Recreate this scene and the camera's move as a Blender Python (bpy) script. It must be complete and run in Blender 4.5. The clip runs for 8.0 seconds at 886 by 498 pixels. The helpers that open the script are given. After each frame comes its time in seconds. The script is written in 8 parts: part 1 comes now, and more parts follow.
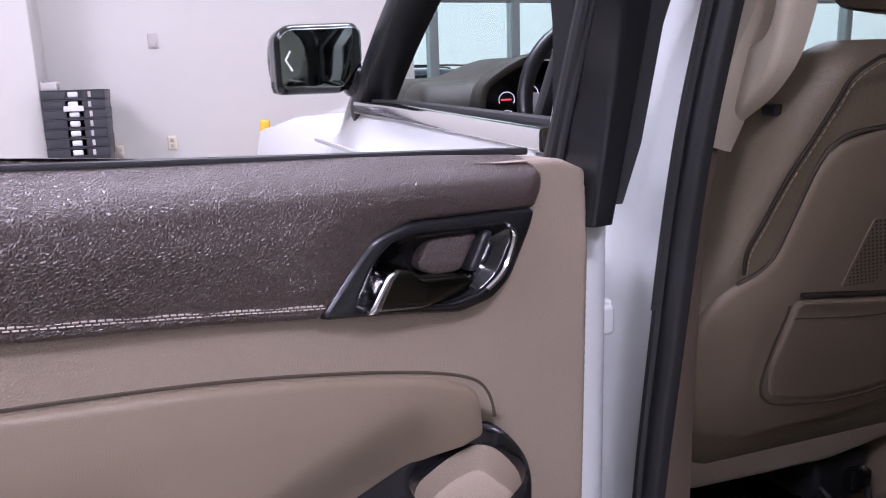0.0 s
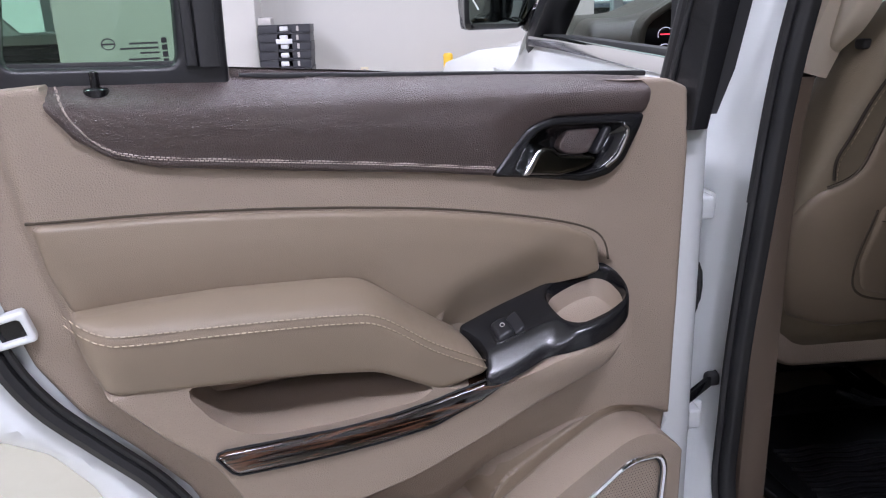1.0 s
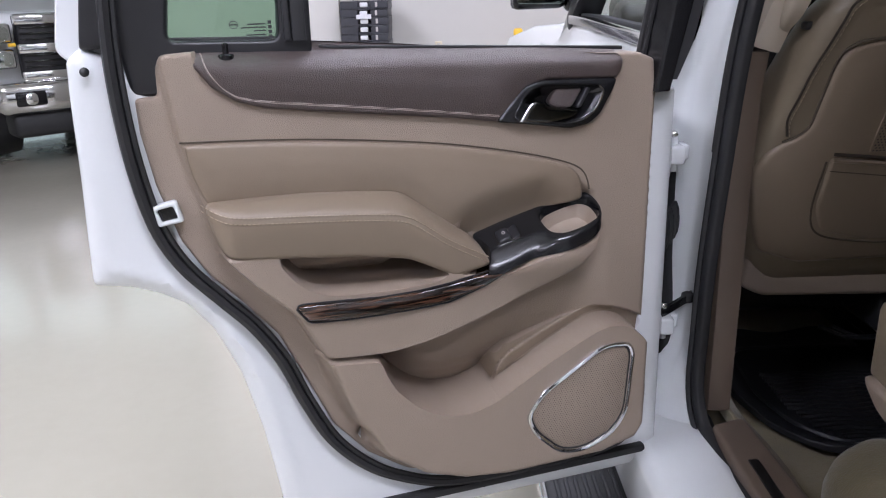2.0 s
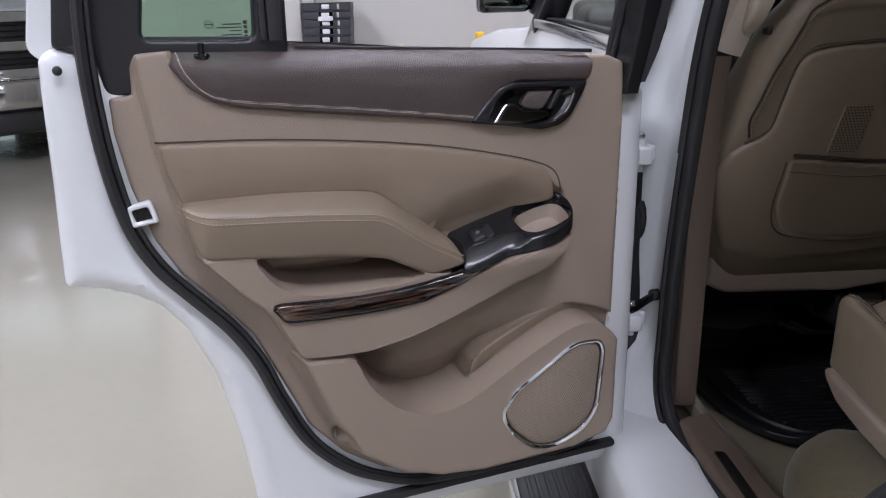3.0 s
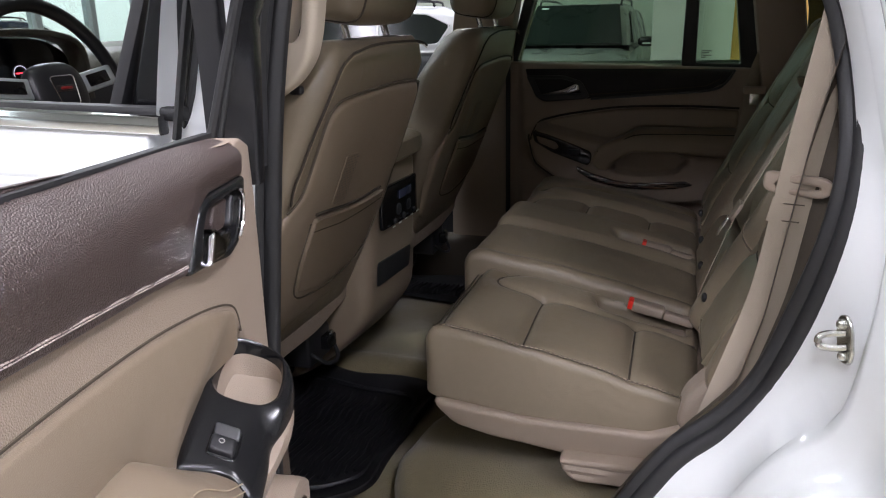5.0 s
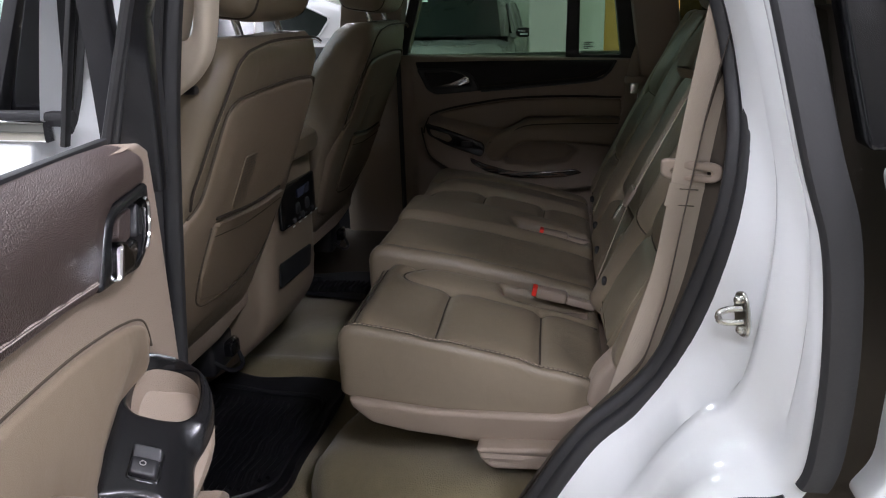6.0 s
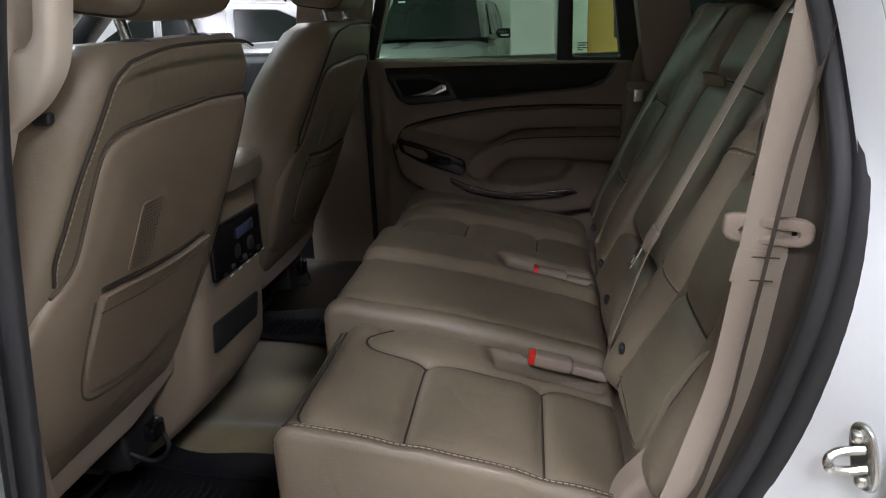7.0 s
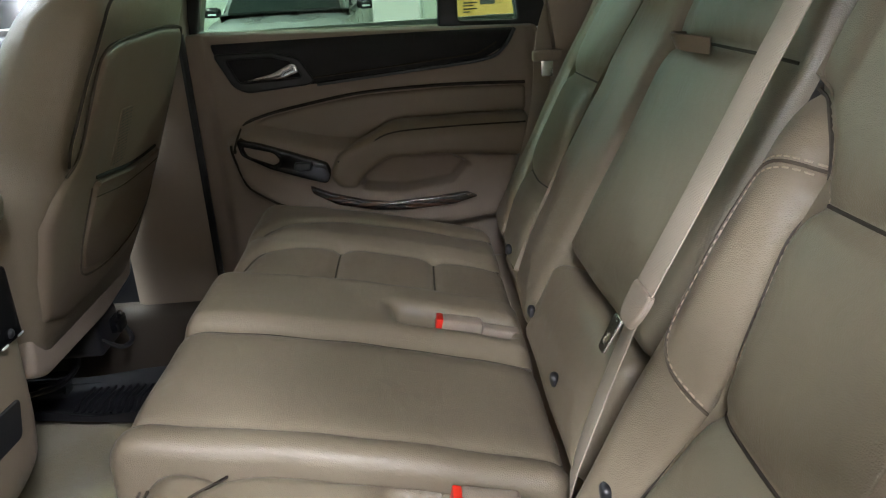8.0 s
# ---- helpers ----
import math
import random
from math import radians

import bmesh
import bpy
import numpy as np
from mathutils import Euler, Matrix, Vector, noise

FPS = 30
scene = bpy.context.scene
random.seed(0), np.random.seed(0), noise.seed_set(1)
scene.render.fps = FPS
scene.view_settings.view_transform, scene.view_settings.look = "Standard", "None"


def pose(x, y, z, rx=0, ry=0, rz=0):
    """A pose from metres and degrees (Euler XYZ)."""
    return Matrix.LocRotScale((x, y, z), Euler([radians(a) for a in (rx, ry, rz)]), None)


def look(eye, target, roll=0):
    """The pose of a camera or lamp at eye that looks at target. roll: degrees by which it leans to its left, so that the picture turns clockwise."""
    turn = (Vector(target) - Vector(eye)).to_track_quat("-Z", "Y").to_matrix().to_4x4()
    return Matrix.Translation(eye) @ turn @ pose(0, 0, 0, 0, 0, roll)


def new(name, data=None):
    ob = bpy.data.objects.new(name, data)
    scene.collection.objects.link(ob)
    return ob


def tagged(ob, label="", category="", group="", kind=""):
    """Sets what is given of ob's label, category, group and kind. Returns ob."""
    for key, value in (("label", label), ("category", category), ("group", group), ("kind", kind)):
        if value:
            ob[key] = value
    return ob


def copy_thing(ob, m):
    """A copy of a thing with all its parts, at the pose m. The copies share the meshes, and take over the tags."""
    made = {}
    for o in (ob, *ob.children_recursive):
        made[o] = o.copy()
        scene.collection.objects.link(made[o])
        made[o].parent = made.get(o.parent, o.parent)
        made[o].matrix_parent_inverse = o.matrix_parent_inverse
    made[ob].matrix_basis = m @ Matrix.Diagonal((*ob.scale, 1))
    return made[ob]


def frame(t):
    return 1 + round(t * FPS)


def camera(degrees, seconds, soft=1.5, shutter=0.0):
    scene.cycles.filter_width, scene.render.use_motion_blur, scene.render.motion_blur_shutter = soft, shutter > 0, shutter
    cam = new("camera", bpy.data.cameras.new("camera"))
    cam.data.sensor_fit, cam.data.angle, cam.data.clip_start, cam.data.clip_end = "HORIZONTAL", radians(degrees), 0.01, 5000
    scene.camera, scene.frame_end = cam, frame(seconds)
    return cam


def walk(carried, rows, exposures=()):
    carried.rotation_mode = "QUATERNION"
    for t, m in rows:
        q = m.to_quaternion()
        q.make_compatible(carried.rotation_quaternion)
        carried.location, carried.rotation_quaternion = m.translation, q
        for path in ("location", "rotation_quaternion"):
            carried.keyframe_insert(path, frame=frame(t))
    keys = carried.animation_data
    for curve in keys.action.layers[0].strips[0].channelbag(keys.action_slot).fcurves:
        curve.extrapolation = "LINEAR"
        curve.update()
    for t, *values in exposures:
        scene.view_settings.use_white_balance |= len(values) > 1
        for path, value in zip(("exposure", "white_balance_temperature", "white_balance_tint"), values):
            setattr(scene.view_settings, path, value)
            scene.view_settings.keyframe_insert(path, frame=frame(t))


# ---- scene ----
cam = camera(60.9, 8.0, soft=1.1)
PATH = [
    (0, (0.068, 0.103, 1.343), (0.709, 1.946, 0.908), -1.9),
    (0.5, (0.057, 0.075, 1.342), (0.399, 1.977, 0.826), -2.6),
    (1, (0.014, -0.194, 1.351), (0.203, 1.711, 0.77), -2.2),
    (1.5, (0.046, -0.397, 1.361), (0.076, 1.506, 0.749), -2.3),
    (1.7, (0.068, -0.461, 1.364), (0.06, 1.438, 0.735), -2.3),
    (2.8, (0.065, -0.552, 1.368), (0.058, 1.343, 0.731), -1.8),
    (3, (0.045, -0.529, 1.366), (0.138, 1.367, 0.736), -1.5),
    (3.5, (-0.12, -0.376, 1.367), (0.507, 1.419, 0.745), -1.0),
    (4, (-0.202, -0.179, 1.374), (1.001, 1.306, 0.784), -0.4),
    (4.5, (-0.273, 0.04, 1.392), (1.361, 1.043, 0.82), -0.9),
    (5, (-0.379, 0.17, 1.406), (1.435, 0.769, 0.813), -1.4),
    (5.2, (-0.396, 0.19, 1.41), (1.448, 0.682, 0.813), -1.4),
    (6.3, (-0.363, 0.208, 1.412), (1.515, 0.508, 0.793), -1.9),
    (6.5, (-0.307, 0.217, 1.403), (1.574, 0.515, 0.792), -2.2),
    (7, (-0.05, 0.234, 1.397), (1.833, 0.505, 0.781), -2.3),
    (7.5, (0.209, 0.274, 1.377), (2.1, 0.399, 0.737), -2.4),
    (8, (0.438, 0.269, 1.354), (2.313, 0.222, 0.658), -3.6),
]
walk(cam, [(t, look(eye, target, roll)) for t, eye, target, roll in PATH],
     exposures=[(0, .33, 6100, 34), (.5, .04, 6150, 31), (1, .30, 6150, 23), (1.5, .28, 6200, 22), (3, -.18, 6220, 22), (3.5, -.22, 6300, 22), (4, .22, 6400, 20), (4.5, .54, 6500, 20), (5, .64, 6550, 20), (6.5, .36, 6400, 19), (7, .78, 6450, 18), (7.5, 1.52, 6500, 15), (8, 2.18, 6450, 13)])

# ---- world, lamps, exposure ----
world = bpy.data.worlds.new("showroom_world")
scene.world = world
world.use_nodes = True
wn = world.node_tree.nodes
wl = world.node_tree.links
sky = wn.new("ShaderNodeTexSky")
sky.sky_type = "NISHITA"
sky.sun_disc = False
sky.sun_elevation, sky.sun_rotation = radians(40), radians(20)
wl.new(sky.outputs["Color"], wn["Background"].inputs["Color"])
wn["Background"].inputs["Strength"].default_value = 0.12
scene.view_settings.exposure = 0.0
PANEL_WATTS = 92.0
CEILING_Z = 4.2


# ---- materials ----
def material(name, color, rough=0.5, metal=0.0, grain=0.0, grain_size=60.0, mottle=0.06, mottle_size=3.0, coat=0.0,
             bump="noise", sheen=0.0, spec=0.5, random_shade=0.0, bump_distance=0.002, rough_swing=0.06, crease=0.0, holes=0.0):
    """A Principled material with colour and roughness that vary at two scales and a fine relief."""
    m = bpy.data.materials.new(name)
    m.use_nodes = True
    n, l = m.node_tree.nodes, m.node_tree.links
    b = n["Principled BSDF"]
    b.inputs["Roughness"].default_value = rough
    b.inputs["Metallic"].default_value = metal
    b.inputs["Specular IOR Level"].default_value = spec
    b.inputs["Coat Weight"].default_value = coat
    b.inputs["Coat Roughness"].default_value = 0.04
    b.inputs["Sheen Weight"].default_value = sheen
    geo = n.new("ShaderNodeNewGeometry")
    big = n.new("ShaderNodeTexNoise")
    big.inputs["Scale"].default_value = mottle_size
    big.inputs["Detail"].default_value = 5
    l.new(geo.outputs["Position"], big.inputs["Vector"])
    small = n.new("ShaderNodeTexNoise")
    small.inputs["Scale"].default_value = mottle_size * 14
    small.inputs["Detail"].default_value = 3
    l.new(geo.outputs["Position"], small.inputs["Vector"])
    add = n.new("ShaderNodeMath")
    add.operation = "MULTIPLY_ADD"
    add.inputs[1].default_value = 0.35
    l.new(small.outputs["Fac"], add.inputs[0])
    l.new(big.outputs["Fac"], add.inputs[2])
    ramp = n.new("ShaderNodeMapRange")
    ramp.inputs["From Min"].default_value, ramp.inputs["From Max"].default_value = 0.4, 1.0
    ramp.inputs["To Min"].default_value, ramp.inputs["To Max"].default_value = 1 - mottle, 1 + mottle
    l.new(add.outputs[0], ramp.inputs["Value"])
    mul = n.new("ShaderNodeVectorMath")
    mul.operation = "SCALE"
    mul.inputs[0].default_value = color
    l.new(ramp.outputs[0], mul.inputs["Scale"])
    last = mul.outputs[0]
    if random_shade:
        info = n.new("ShaderNodeObjectInfo")
        r2 = n.new("ShaderNodeMapRange")
        r2.inputs["To Min"].default_value, r2.inputs["To Max"].default_value = 1 - random_shade, 1 + random_shade
        l.new(info.outputs["Random"], r2.inputs["Value"])
        m2 = n.new("ShaderNodeVectorMath")
        m2.operation = "SCALE"
        l.new(last, m2.inputs[0])
        l.new(r2.outputs[0], m2.inputs["Scale"])
        last = m2.outputs[0]
    if holes:
        hv = n.new("ShaderNodeTexVoronoi")
        hv.inputs["Scale"].default_value, hv.inputs["Randomness"].default_value = holes, 0.0
        l.new(geo.outputs["Position"], hv.inputs["Vector"])
        hr = n.new("ShaderNodeMapRange")
        hr.inputs["From Min"].default_value, hr.inputs["From Max"].default_value = 0.22, 0.34
        hr.inputs["To Min"].default_value, hr.inputs["To Max"].default_value = 0.35, 1.0
        l.new(hv.outputs["Distance"], hr.inputs["Value"])
        m3 = n.new("ShaderNodeVectorMath")
        m3.operation = "SCALE"
        l.new(last, m3.inputs[0])
        l.new(hr.outputs[0], m3.inputs["Scale"])
        last = m3.outputs[0]
    l.new(last, b.inputs["Base Color"])
    rr = n.new("ShaderNodeMapRange")
    rr.inputs["From Min"].default_value, rr.inputs["From Max"].default_value = 0.4, 1.0
    rr.inputs["To Min"].default_value, rr.inputs["To Max"].default_value = max(rough - rough_swing, 0.01), min(rough + rough_swing, 1)
    l.new(add.outputs[0], rr.inputs["Value"])
    l.new(rr.outputs[0], b.inputs["Roughness"])
    if grain:
        bp = n.new("ShaderNodeBump")
        bp.inputs["Strength"].default_value = grain
        bp.inputs["Distance"].default_value = bump_distance
        if bump == "pebble":
            v = n.new("ShaderNodeTexVoronoi")
            v.feature = "DISTANCE_TO_EDGE"
            cl = n.new("ShaderNodeMapRange")
            cl.interpolation_type = "SMOOTHSTEP"
            cl.inputs["From Max"].default_value = 0.35
            l.new(v.outputs["Distance"], cl.inputs["Value"])
            out = cl.outputs[0]
        elif bump == "weave":
            v = n.new("ShaderNodeTexWave")
            v.wave_type, v.bands_direction = "BANDS", "DIAGONAL"
            out = v.outputs["Fac"]
        else:
            v = n.new("ShaderNodeTexNoise")
            v.inputs["Detail"].default_value = 6
            out = v.outputs["Fac"]
        v.inputs["Scale"].default_value = grain_size
        l.new(geo.outputs["Position"], v.inputs["Vector"])
        l.new(out, bp.inputs["Height"])
        if crease:
            wr = n.new("ShaderNodeTexNoise")
            wr.inputs["Scale"].default_value, wr.inputs["Detail"].default_value, wr.inputs["Distortion"].default_value = 16.0, 3, 1.2
            l.new(geo.outputs["Position"], wr.inputs["Vector"])
            b2 = n.new("ShaderNodeBump")
            b2.inputs["Strength"].default_value, b2.inputs["Distance"].default_value = crease, 0.02
            l.new(wr.outputs["Fac"], b2.inputs["Height"])
            l.new(b2.outputs["Normal"], bp.inputs["Normal"])
        l.new(bp.outputs["Normal"], b.inputs["Normal"])
    return m


def glass_material(name, tint, alpha, rough=0.0):
    """A thin pane: clear tinted film that also mirrors at grazing angles."""
    m = bpy.data.materials.new(name)
    m.use_nodes = True
    n, l = m.node_tree.nodes, m.node_tree.links
    out = n["Material Output"]
    n.remove(n["Principled BSDF"])
    tr = n.new("ShaderNodeBsdfTransparent")
    tr.inputs["Color"].default_value = (*[c * alpha for c in tint], 1)
    gl = n.new("ShaderNodeBsdfGlossy")
    gl.inputs["Roughness"].default_value = rough
    fr = n.new("ShaderNodeLayerWeight")
    fr.inputs["Blend"].default_value = 0.5
    pw = n.new("ShaderNodeMath")
    pw.operation = "POWER"
    pw.inputs[1].default_value = 4.0
    l.new(fr.outputs["Facing"], pw.inputs[0])
    ma = n.new("ShaderNodeMath")
    ma.operation = "MULTIPLY_ADD"
    ma.inputs[1].default_value, ma.inputs[2].default_value = 0.8, 0.035
    l.new(pw.outputs[0], ma.inputs[0])
    mix = n.new("ShaderNodeMixShader")
    l.new(ma.outputs[0], mix.inputs[0])
    l.new(tr.outputs[0], mix.inputs[1])
    l.new(gl.outputs[0], mix.inputs[2])
    l.new(mix.outputs[0], out.inputs["Surface"])
    return m


def wood_material(name, dark, light):
    m = material(name, light, 0.12, coat=0.6)
    n, l = m.node_tree.nodes, m.node_tree.links
    b = n["Principled BSDF"]
    geo = n["Geometry"]
    mp = n.new("ShaderNodeMapping")
    mp.inputs["Rotation"].default_value = (0, radians(8), radians(-17))
    mp.inputs["Scale"].default_value = (10, 10, 120)
    l.new(geo.outputs["Position"], mp.inputs["Vector"])
    ns = n.new("ShaderNodeTexNoise")
    ns.inputs["Scale"].default_value, ns.inputs["Detail"].default_value = 1.0, 5
    ns.inputs["Distortion"].default_value = 1.6
    l.new(mp.outputs[0], ns.inputs["Vector"])
    cr = n.new("ShaderNodeValToRGB")
    cr.color_ramp.elements[0].position, cr.color_ramp.elements[0].color = 0.47, (*dark, 1)
    cr.color_ramp.elements[1].position, cr.color_ramp.elements[1].color = 0.72, (*light, 1)
    l.new(ns.outputs["Fac"], cr.inputs["Fac"])
    l.new(cr.outputs["Color"], b.inputs["Base Color"])
    return m


def glow_material(name, color, strength):
    m = bpy.data.materials.new(name)
    m.use_nodes = True
    b = m.node_tree.nodes["Principled BSDF"]
    b.inputs["Base Color"].default_value = (*color, 1)
    b.inputs["Emission Color"].default_value = (*color, 1)
    b.inputs["Emission Strength"].default_value = strength
    return m


TAN_LEATHER = material("tan_leather", (0.195, 0.156, 0.108), 0.36, grain=0.22, grain_size=520, bump="pebble", mottle=0.08, mottle_size=5, bump_distance=0.0012, crease=0.10)
PERF_LEATHER = material("perforated_tan_leather", (0.165, 0.137, 0.093), 0.42, grain=0.2, grain_size=520, bump="pebble", mottle=0.08, mottle_size=5, bump_distance=0.001, crease=0.10)
TAN_SMOOTH = material("tan_soft_vinyl", (0.238, 0.184, 0.132), 0.42, grain=0.15, grain_size=620, bump="pebble", mottle=0.05, bump_distance=0.001, crease=0.04)
TAN_PLASTIC = material("tan_grained_plastic", (0.305, 0.240, 0.187), 0.43, grain=0.42, grain_size=480, bump="pebble", mottle=0.04, bump_distance=0.0012)
CREAM_PLASTIC = material("cream_trim_plastic", (0.50, 0.43, 0.34), 0.5, grain=0.15, grain_size=500, bump="pebble", mottle=0.03)
# the tan trim plastic with the cabin's side shade put into its colour
SHADED_TAN = material("shaded_tan_side_trim", (0.062, 0.048, 0.034), 0.55, grain=0.28, grain_size=620, bump="pebble", mottle=0.06, bump_distance=0.0012)
# tan trim taken towards brown: the pillar's shade is put into the colour
DIM_TAN = material("dim_tan_trim", (0.135, 0.100, 0.074), 0.5, grain=0.28, grain_size=620, bump="pebble", mottle=0.06, bump_distance=0.0012)
# dark colours for cords that stand in for shade in the seam creases
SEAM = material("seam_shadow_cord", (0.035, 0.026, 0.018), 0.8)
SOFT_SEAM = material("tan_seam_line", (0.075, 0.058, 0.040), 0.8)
BROWN_LEATHER = material("dark_brown_leather", (0.060, 0.040, 0.035), 0.37, grain=0.55, grain_size=440, bump="pebble", mottle=0.08, bump_distance=0.0016, spec=0.8)
# far door's copy of the brown leather, its shade put into a near-black colour
SHADED_LEATHER = material("shaded_leather", (0.013, 0.011, 0.012), 0.46, grain=0.4, grain_size=500, bump="pebble", mottle=0.08, bump_distance=0.0014, spec=0.3)
DASH_SKIN = material("dark_olive_dash_skin", (0.050, 0.046, 0.034), 0.42, grain=0.3, grain_size=500, bump="pebble", mottle=0.08)
THREAD = material("pale_thread", (0.44, 0.37, 0.33), 0.7)
TAN_THREAD = material("tan_thread", (0.37, 0.30, 0.215), 0.7)
BLACK_PLASTIC = material("black_plastic", (0.016, 0.016, 0.018), 0.38, grain=0.12, grain_size=600, mottle=0.1)
SATIN_BLACK = material("satin_black", (0.011, 0.011, 0.012), 0.24, grain=0.05, grain_size=600, mottle=0.15)
DARK_CHROME = material("dark_chrome", (0.13, 0.13, 0.12), 0.2, metal=1.0, mottle=0.1)
GLOSS_BLACK = material("gloss_black", (0.008, 0.008, 0.009), 0.12, mottle=0.1)
RUBBER = material("black_rubber", (0.018, 0.018, 0.019), 0.55, grain=0.15, grain_size=200, mottle=0.2)
RUBBER_MAT = material("black_rubber_mat", (0.012, 0.012, 0.014), 0.45, grain=0.3, grain_size=150, mottle=0.25)
WHITE_PAINT = material("white_car_paint", (0.72, 0.74, 0.74), 0.30, coat=0.9, mottle=0.004, rough_swing=0.0)
CHROME = material("chrome", (0.82, 0.82, 0.83), 0.08, metal=1.0, mottle=0.03)
STEEL = material("zinc_steel", (0.62, 0.62, 0.58), 0.25, metal=1.0, mottle=0.12, mottle_size=20)
DARK_METAL = material("dark_steel", (0.10, 0.10, 0.10), 0.45, metal=1.0, mottle=0.2)
WOOD = wood_material("polished_burl", (0.005, 0.003, 0.002), (0.125, 0.058, 0.034))
CARPET = material("tan_carpet", (0.215, 0.180, 0.105), 0.95, grain=0.9, grain_size=350, mottle=0.2, mottle_size=6, sheen=0.3, spec=0.1)
WEBBING = material("beige_webbing", (0.36, 0.30, 0.235), 0.75, grain=0.4, grain_size=330, bump="weave", mottle=0.05)
GREEN_GLASS = glass_material("green_tint_glass", (0.72, 0.88, 0.76), 0.80)
CLEAR_GLASS = glass_material("clear_glass", (0.93, 0.97, 0.95), 0.93)
PRIVACY_GLASS = glass_material("privacy_glass", (0.35, 0.42, 0.40), 0.38)
MIRROR = material("mirror_glass", (0.16, 0.19, 0.17), 0.02, metal=1.0, mottle=0.0)
RED = material("red_plastic", (0.75, 0.03, 0.015), 0.35)
DARK_RED = material("dark_red_badge", (0.25, 0.02, 0.02), 0.3)
ETCH = material("etched_mark", (0.75, 0.80, 0.76), 0.8)
WALL_PAINT = material("warm_white_wall_paint", (0.56, 0.540, 0.505), 0.75, grain=0.15, grain_size=120, mottle=0.03, mottle_size=0.8)
GREEN_WALL = material("pale_green_wall_paint", (0.62, 0.66, 0.57), 0.75, grain=0.15, grain_size=120, mottle=0.04, mottle_size=0.8)
FLOOR_MAT = material("beige_polished_floor", (0.345, 0.325, 0.265), 0.16, grain=0.03, grain_size=30, mottle=0.05, mottle_size=1.3, coat=0.3)
CEILING_MAT = material("white_ceiling_tile", (0.72, 0.72, 0.70), 0.9, grain=0.3, grain_size=160)
HEADLINER = material("cream_headliner", (0.52, 0.47, 0.40), 0.9, grain=0.3, grain_size=400)
GREY_PAINT = material("silver_car_paint", (0.42, 0.43, 0.42), 0.3, metal=0.5, coat=0.6, mottle=0.03)
CRATE = material("grey_crate_plastic", (0.035, 0.035, 0.042), 0.5, mottle=0.15, mottle_size=9)
BLUE_PAINT = material("dark_blue_car_paint", (0.012, 0.02, 0.06), 0.25, metal=0.3, coat=0.8, mottle=0.05)
YELLOW = material("yellow_plastic", (0.80, 0.48, 0.03), 0.45)
OCHRE = material("ochre_laminate", (0.62, 0.37, 0.085), 0.45, grain=0.1, grain_size=40, mottle=0.1)
PALE_PLATE = material("pale_grey_plate", (0.62, 0.62, 0.64), 0.5)
PLATE = material("grey_plate", (0.45, 0.42, 0.40), 0.5)
IVORY = material("ivory_plate", (0.66, 0.58, 0.42), 0.5)
SILVER_FRAME = material("aluminium_frame", (0.55, 0.60, 0.62), 0.4, metal=0.4)
LAMP_GLOW = glow_material("lamp_diffuser", (1.0, 0.98, 0.95), 6.0)
RED_GLOW = glow_material("red_gauge_light", (1.0, 0.05, 0.08), 1.5)
WHITE_GLOW = glow_material("gauge_light", (0.7, 0.75, 0.9), 0.6)
OUTSIDE_SKY = glow_material("outside_light", (0.80, 0.92, 0.88), 1.1)
ASPHALT = material("outside_ground", (0.22, 0.20, 0.17), 0.9)


# ---- building helpers ----
def catmull(pts, n=6, closed=True):
    p = [np.array(q, float) for q in pts]
    k = len(p)
    out = []
    last = k if closed else k - 1
    for i in range(last):
        if closed:
            a, b, c, d = p[(i - 1) % k], p[i], p[(i + 1) % k], p[(i + 2) % k]
        else:
            b, c = p[i], p[i + 1]
            a = p[i - 1] if i else 2 * b - c
            d = p[i + 2] if i + 2 < k else 2 * c - b
        for j in range(n):
            t = j / n
            out.append(0.5 * (2 * b + (c - a) * t + (2 * a - 5 * b + 4 * c - d) * t * t + (3 * b - a - 3 * c + d) * t ** 3))
    if not closed:
        out.append(p[-1])
    return [tuple(q) for q in out]


def rounded(pts, r=0.01, n=5):
    """A closed polygon with each corner rounded by about r."""
    p = [np.array(q, float) for q in pts]
    k = len(p)
    out = []
    for i in range(k):
        a, b, c = p[i - 1], p[i], p[(i + 1) % k]
        la, lc = np.linalg.norm(a - b), np.linalg.norm(c - b)
        ra = min(r, la * 0.45, lc * 0.45)
        s, e = b + (a - b) / la * ra, b + (c - b) / lc * ra
        for j in range(n + 1):
            t = j / n
            out.append((1 - t) ** 2 * s + 2 * t * (1 - t) * b + t * t * e)
    return [tuple(q) for q in out]


def resample(pts, step, closed=True):
    p = np.array(list(pts) + ([pts[0]] if closed else []), float)
    seg = np.linalg.norm(np.diff(p, axis=0), axis=1)
    keep = np.concatenate([[True], seg > 1e-7])
    p = p[keep]
    seg = np.linalg.norm(np.diff(p, axis=0), axis=1)
    s = np.concatenate([[0], np.cumsum(seg)])
    k = max(int(round(s[-1] / step)), 3)
    t = np.linspace(0, s[-1], k + 1)
    out = np.stack([np.interp(t, s, p[:, i]) for i in range(p.shape[1])], 1)
    return out[:-1] if closed else out


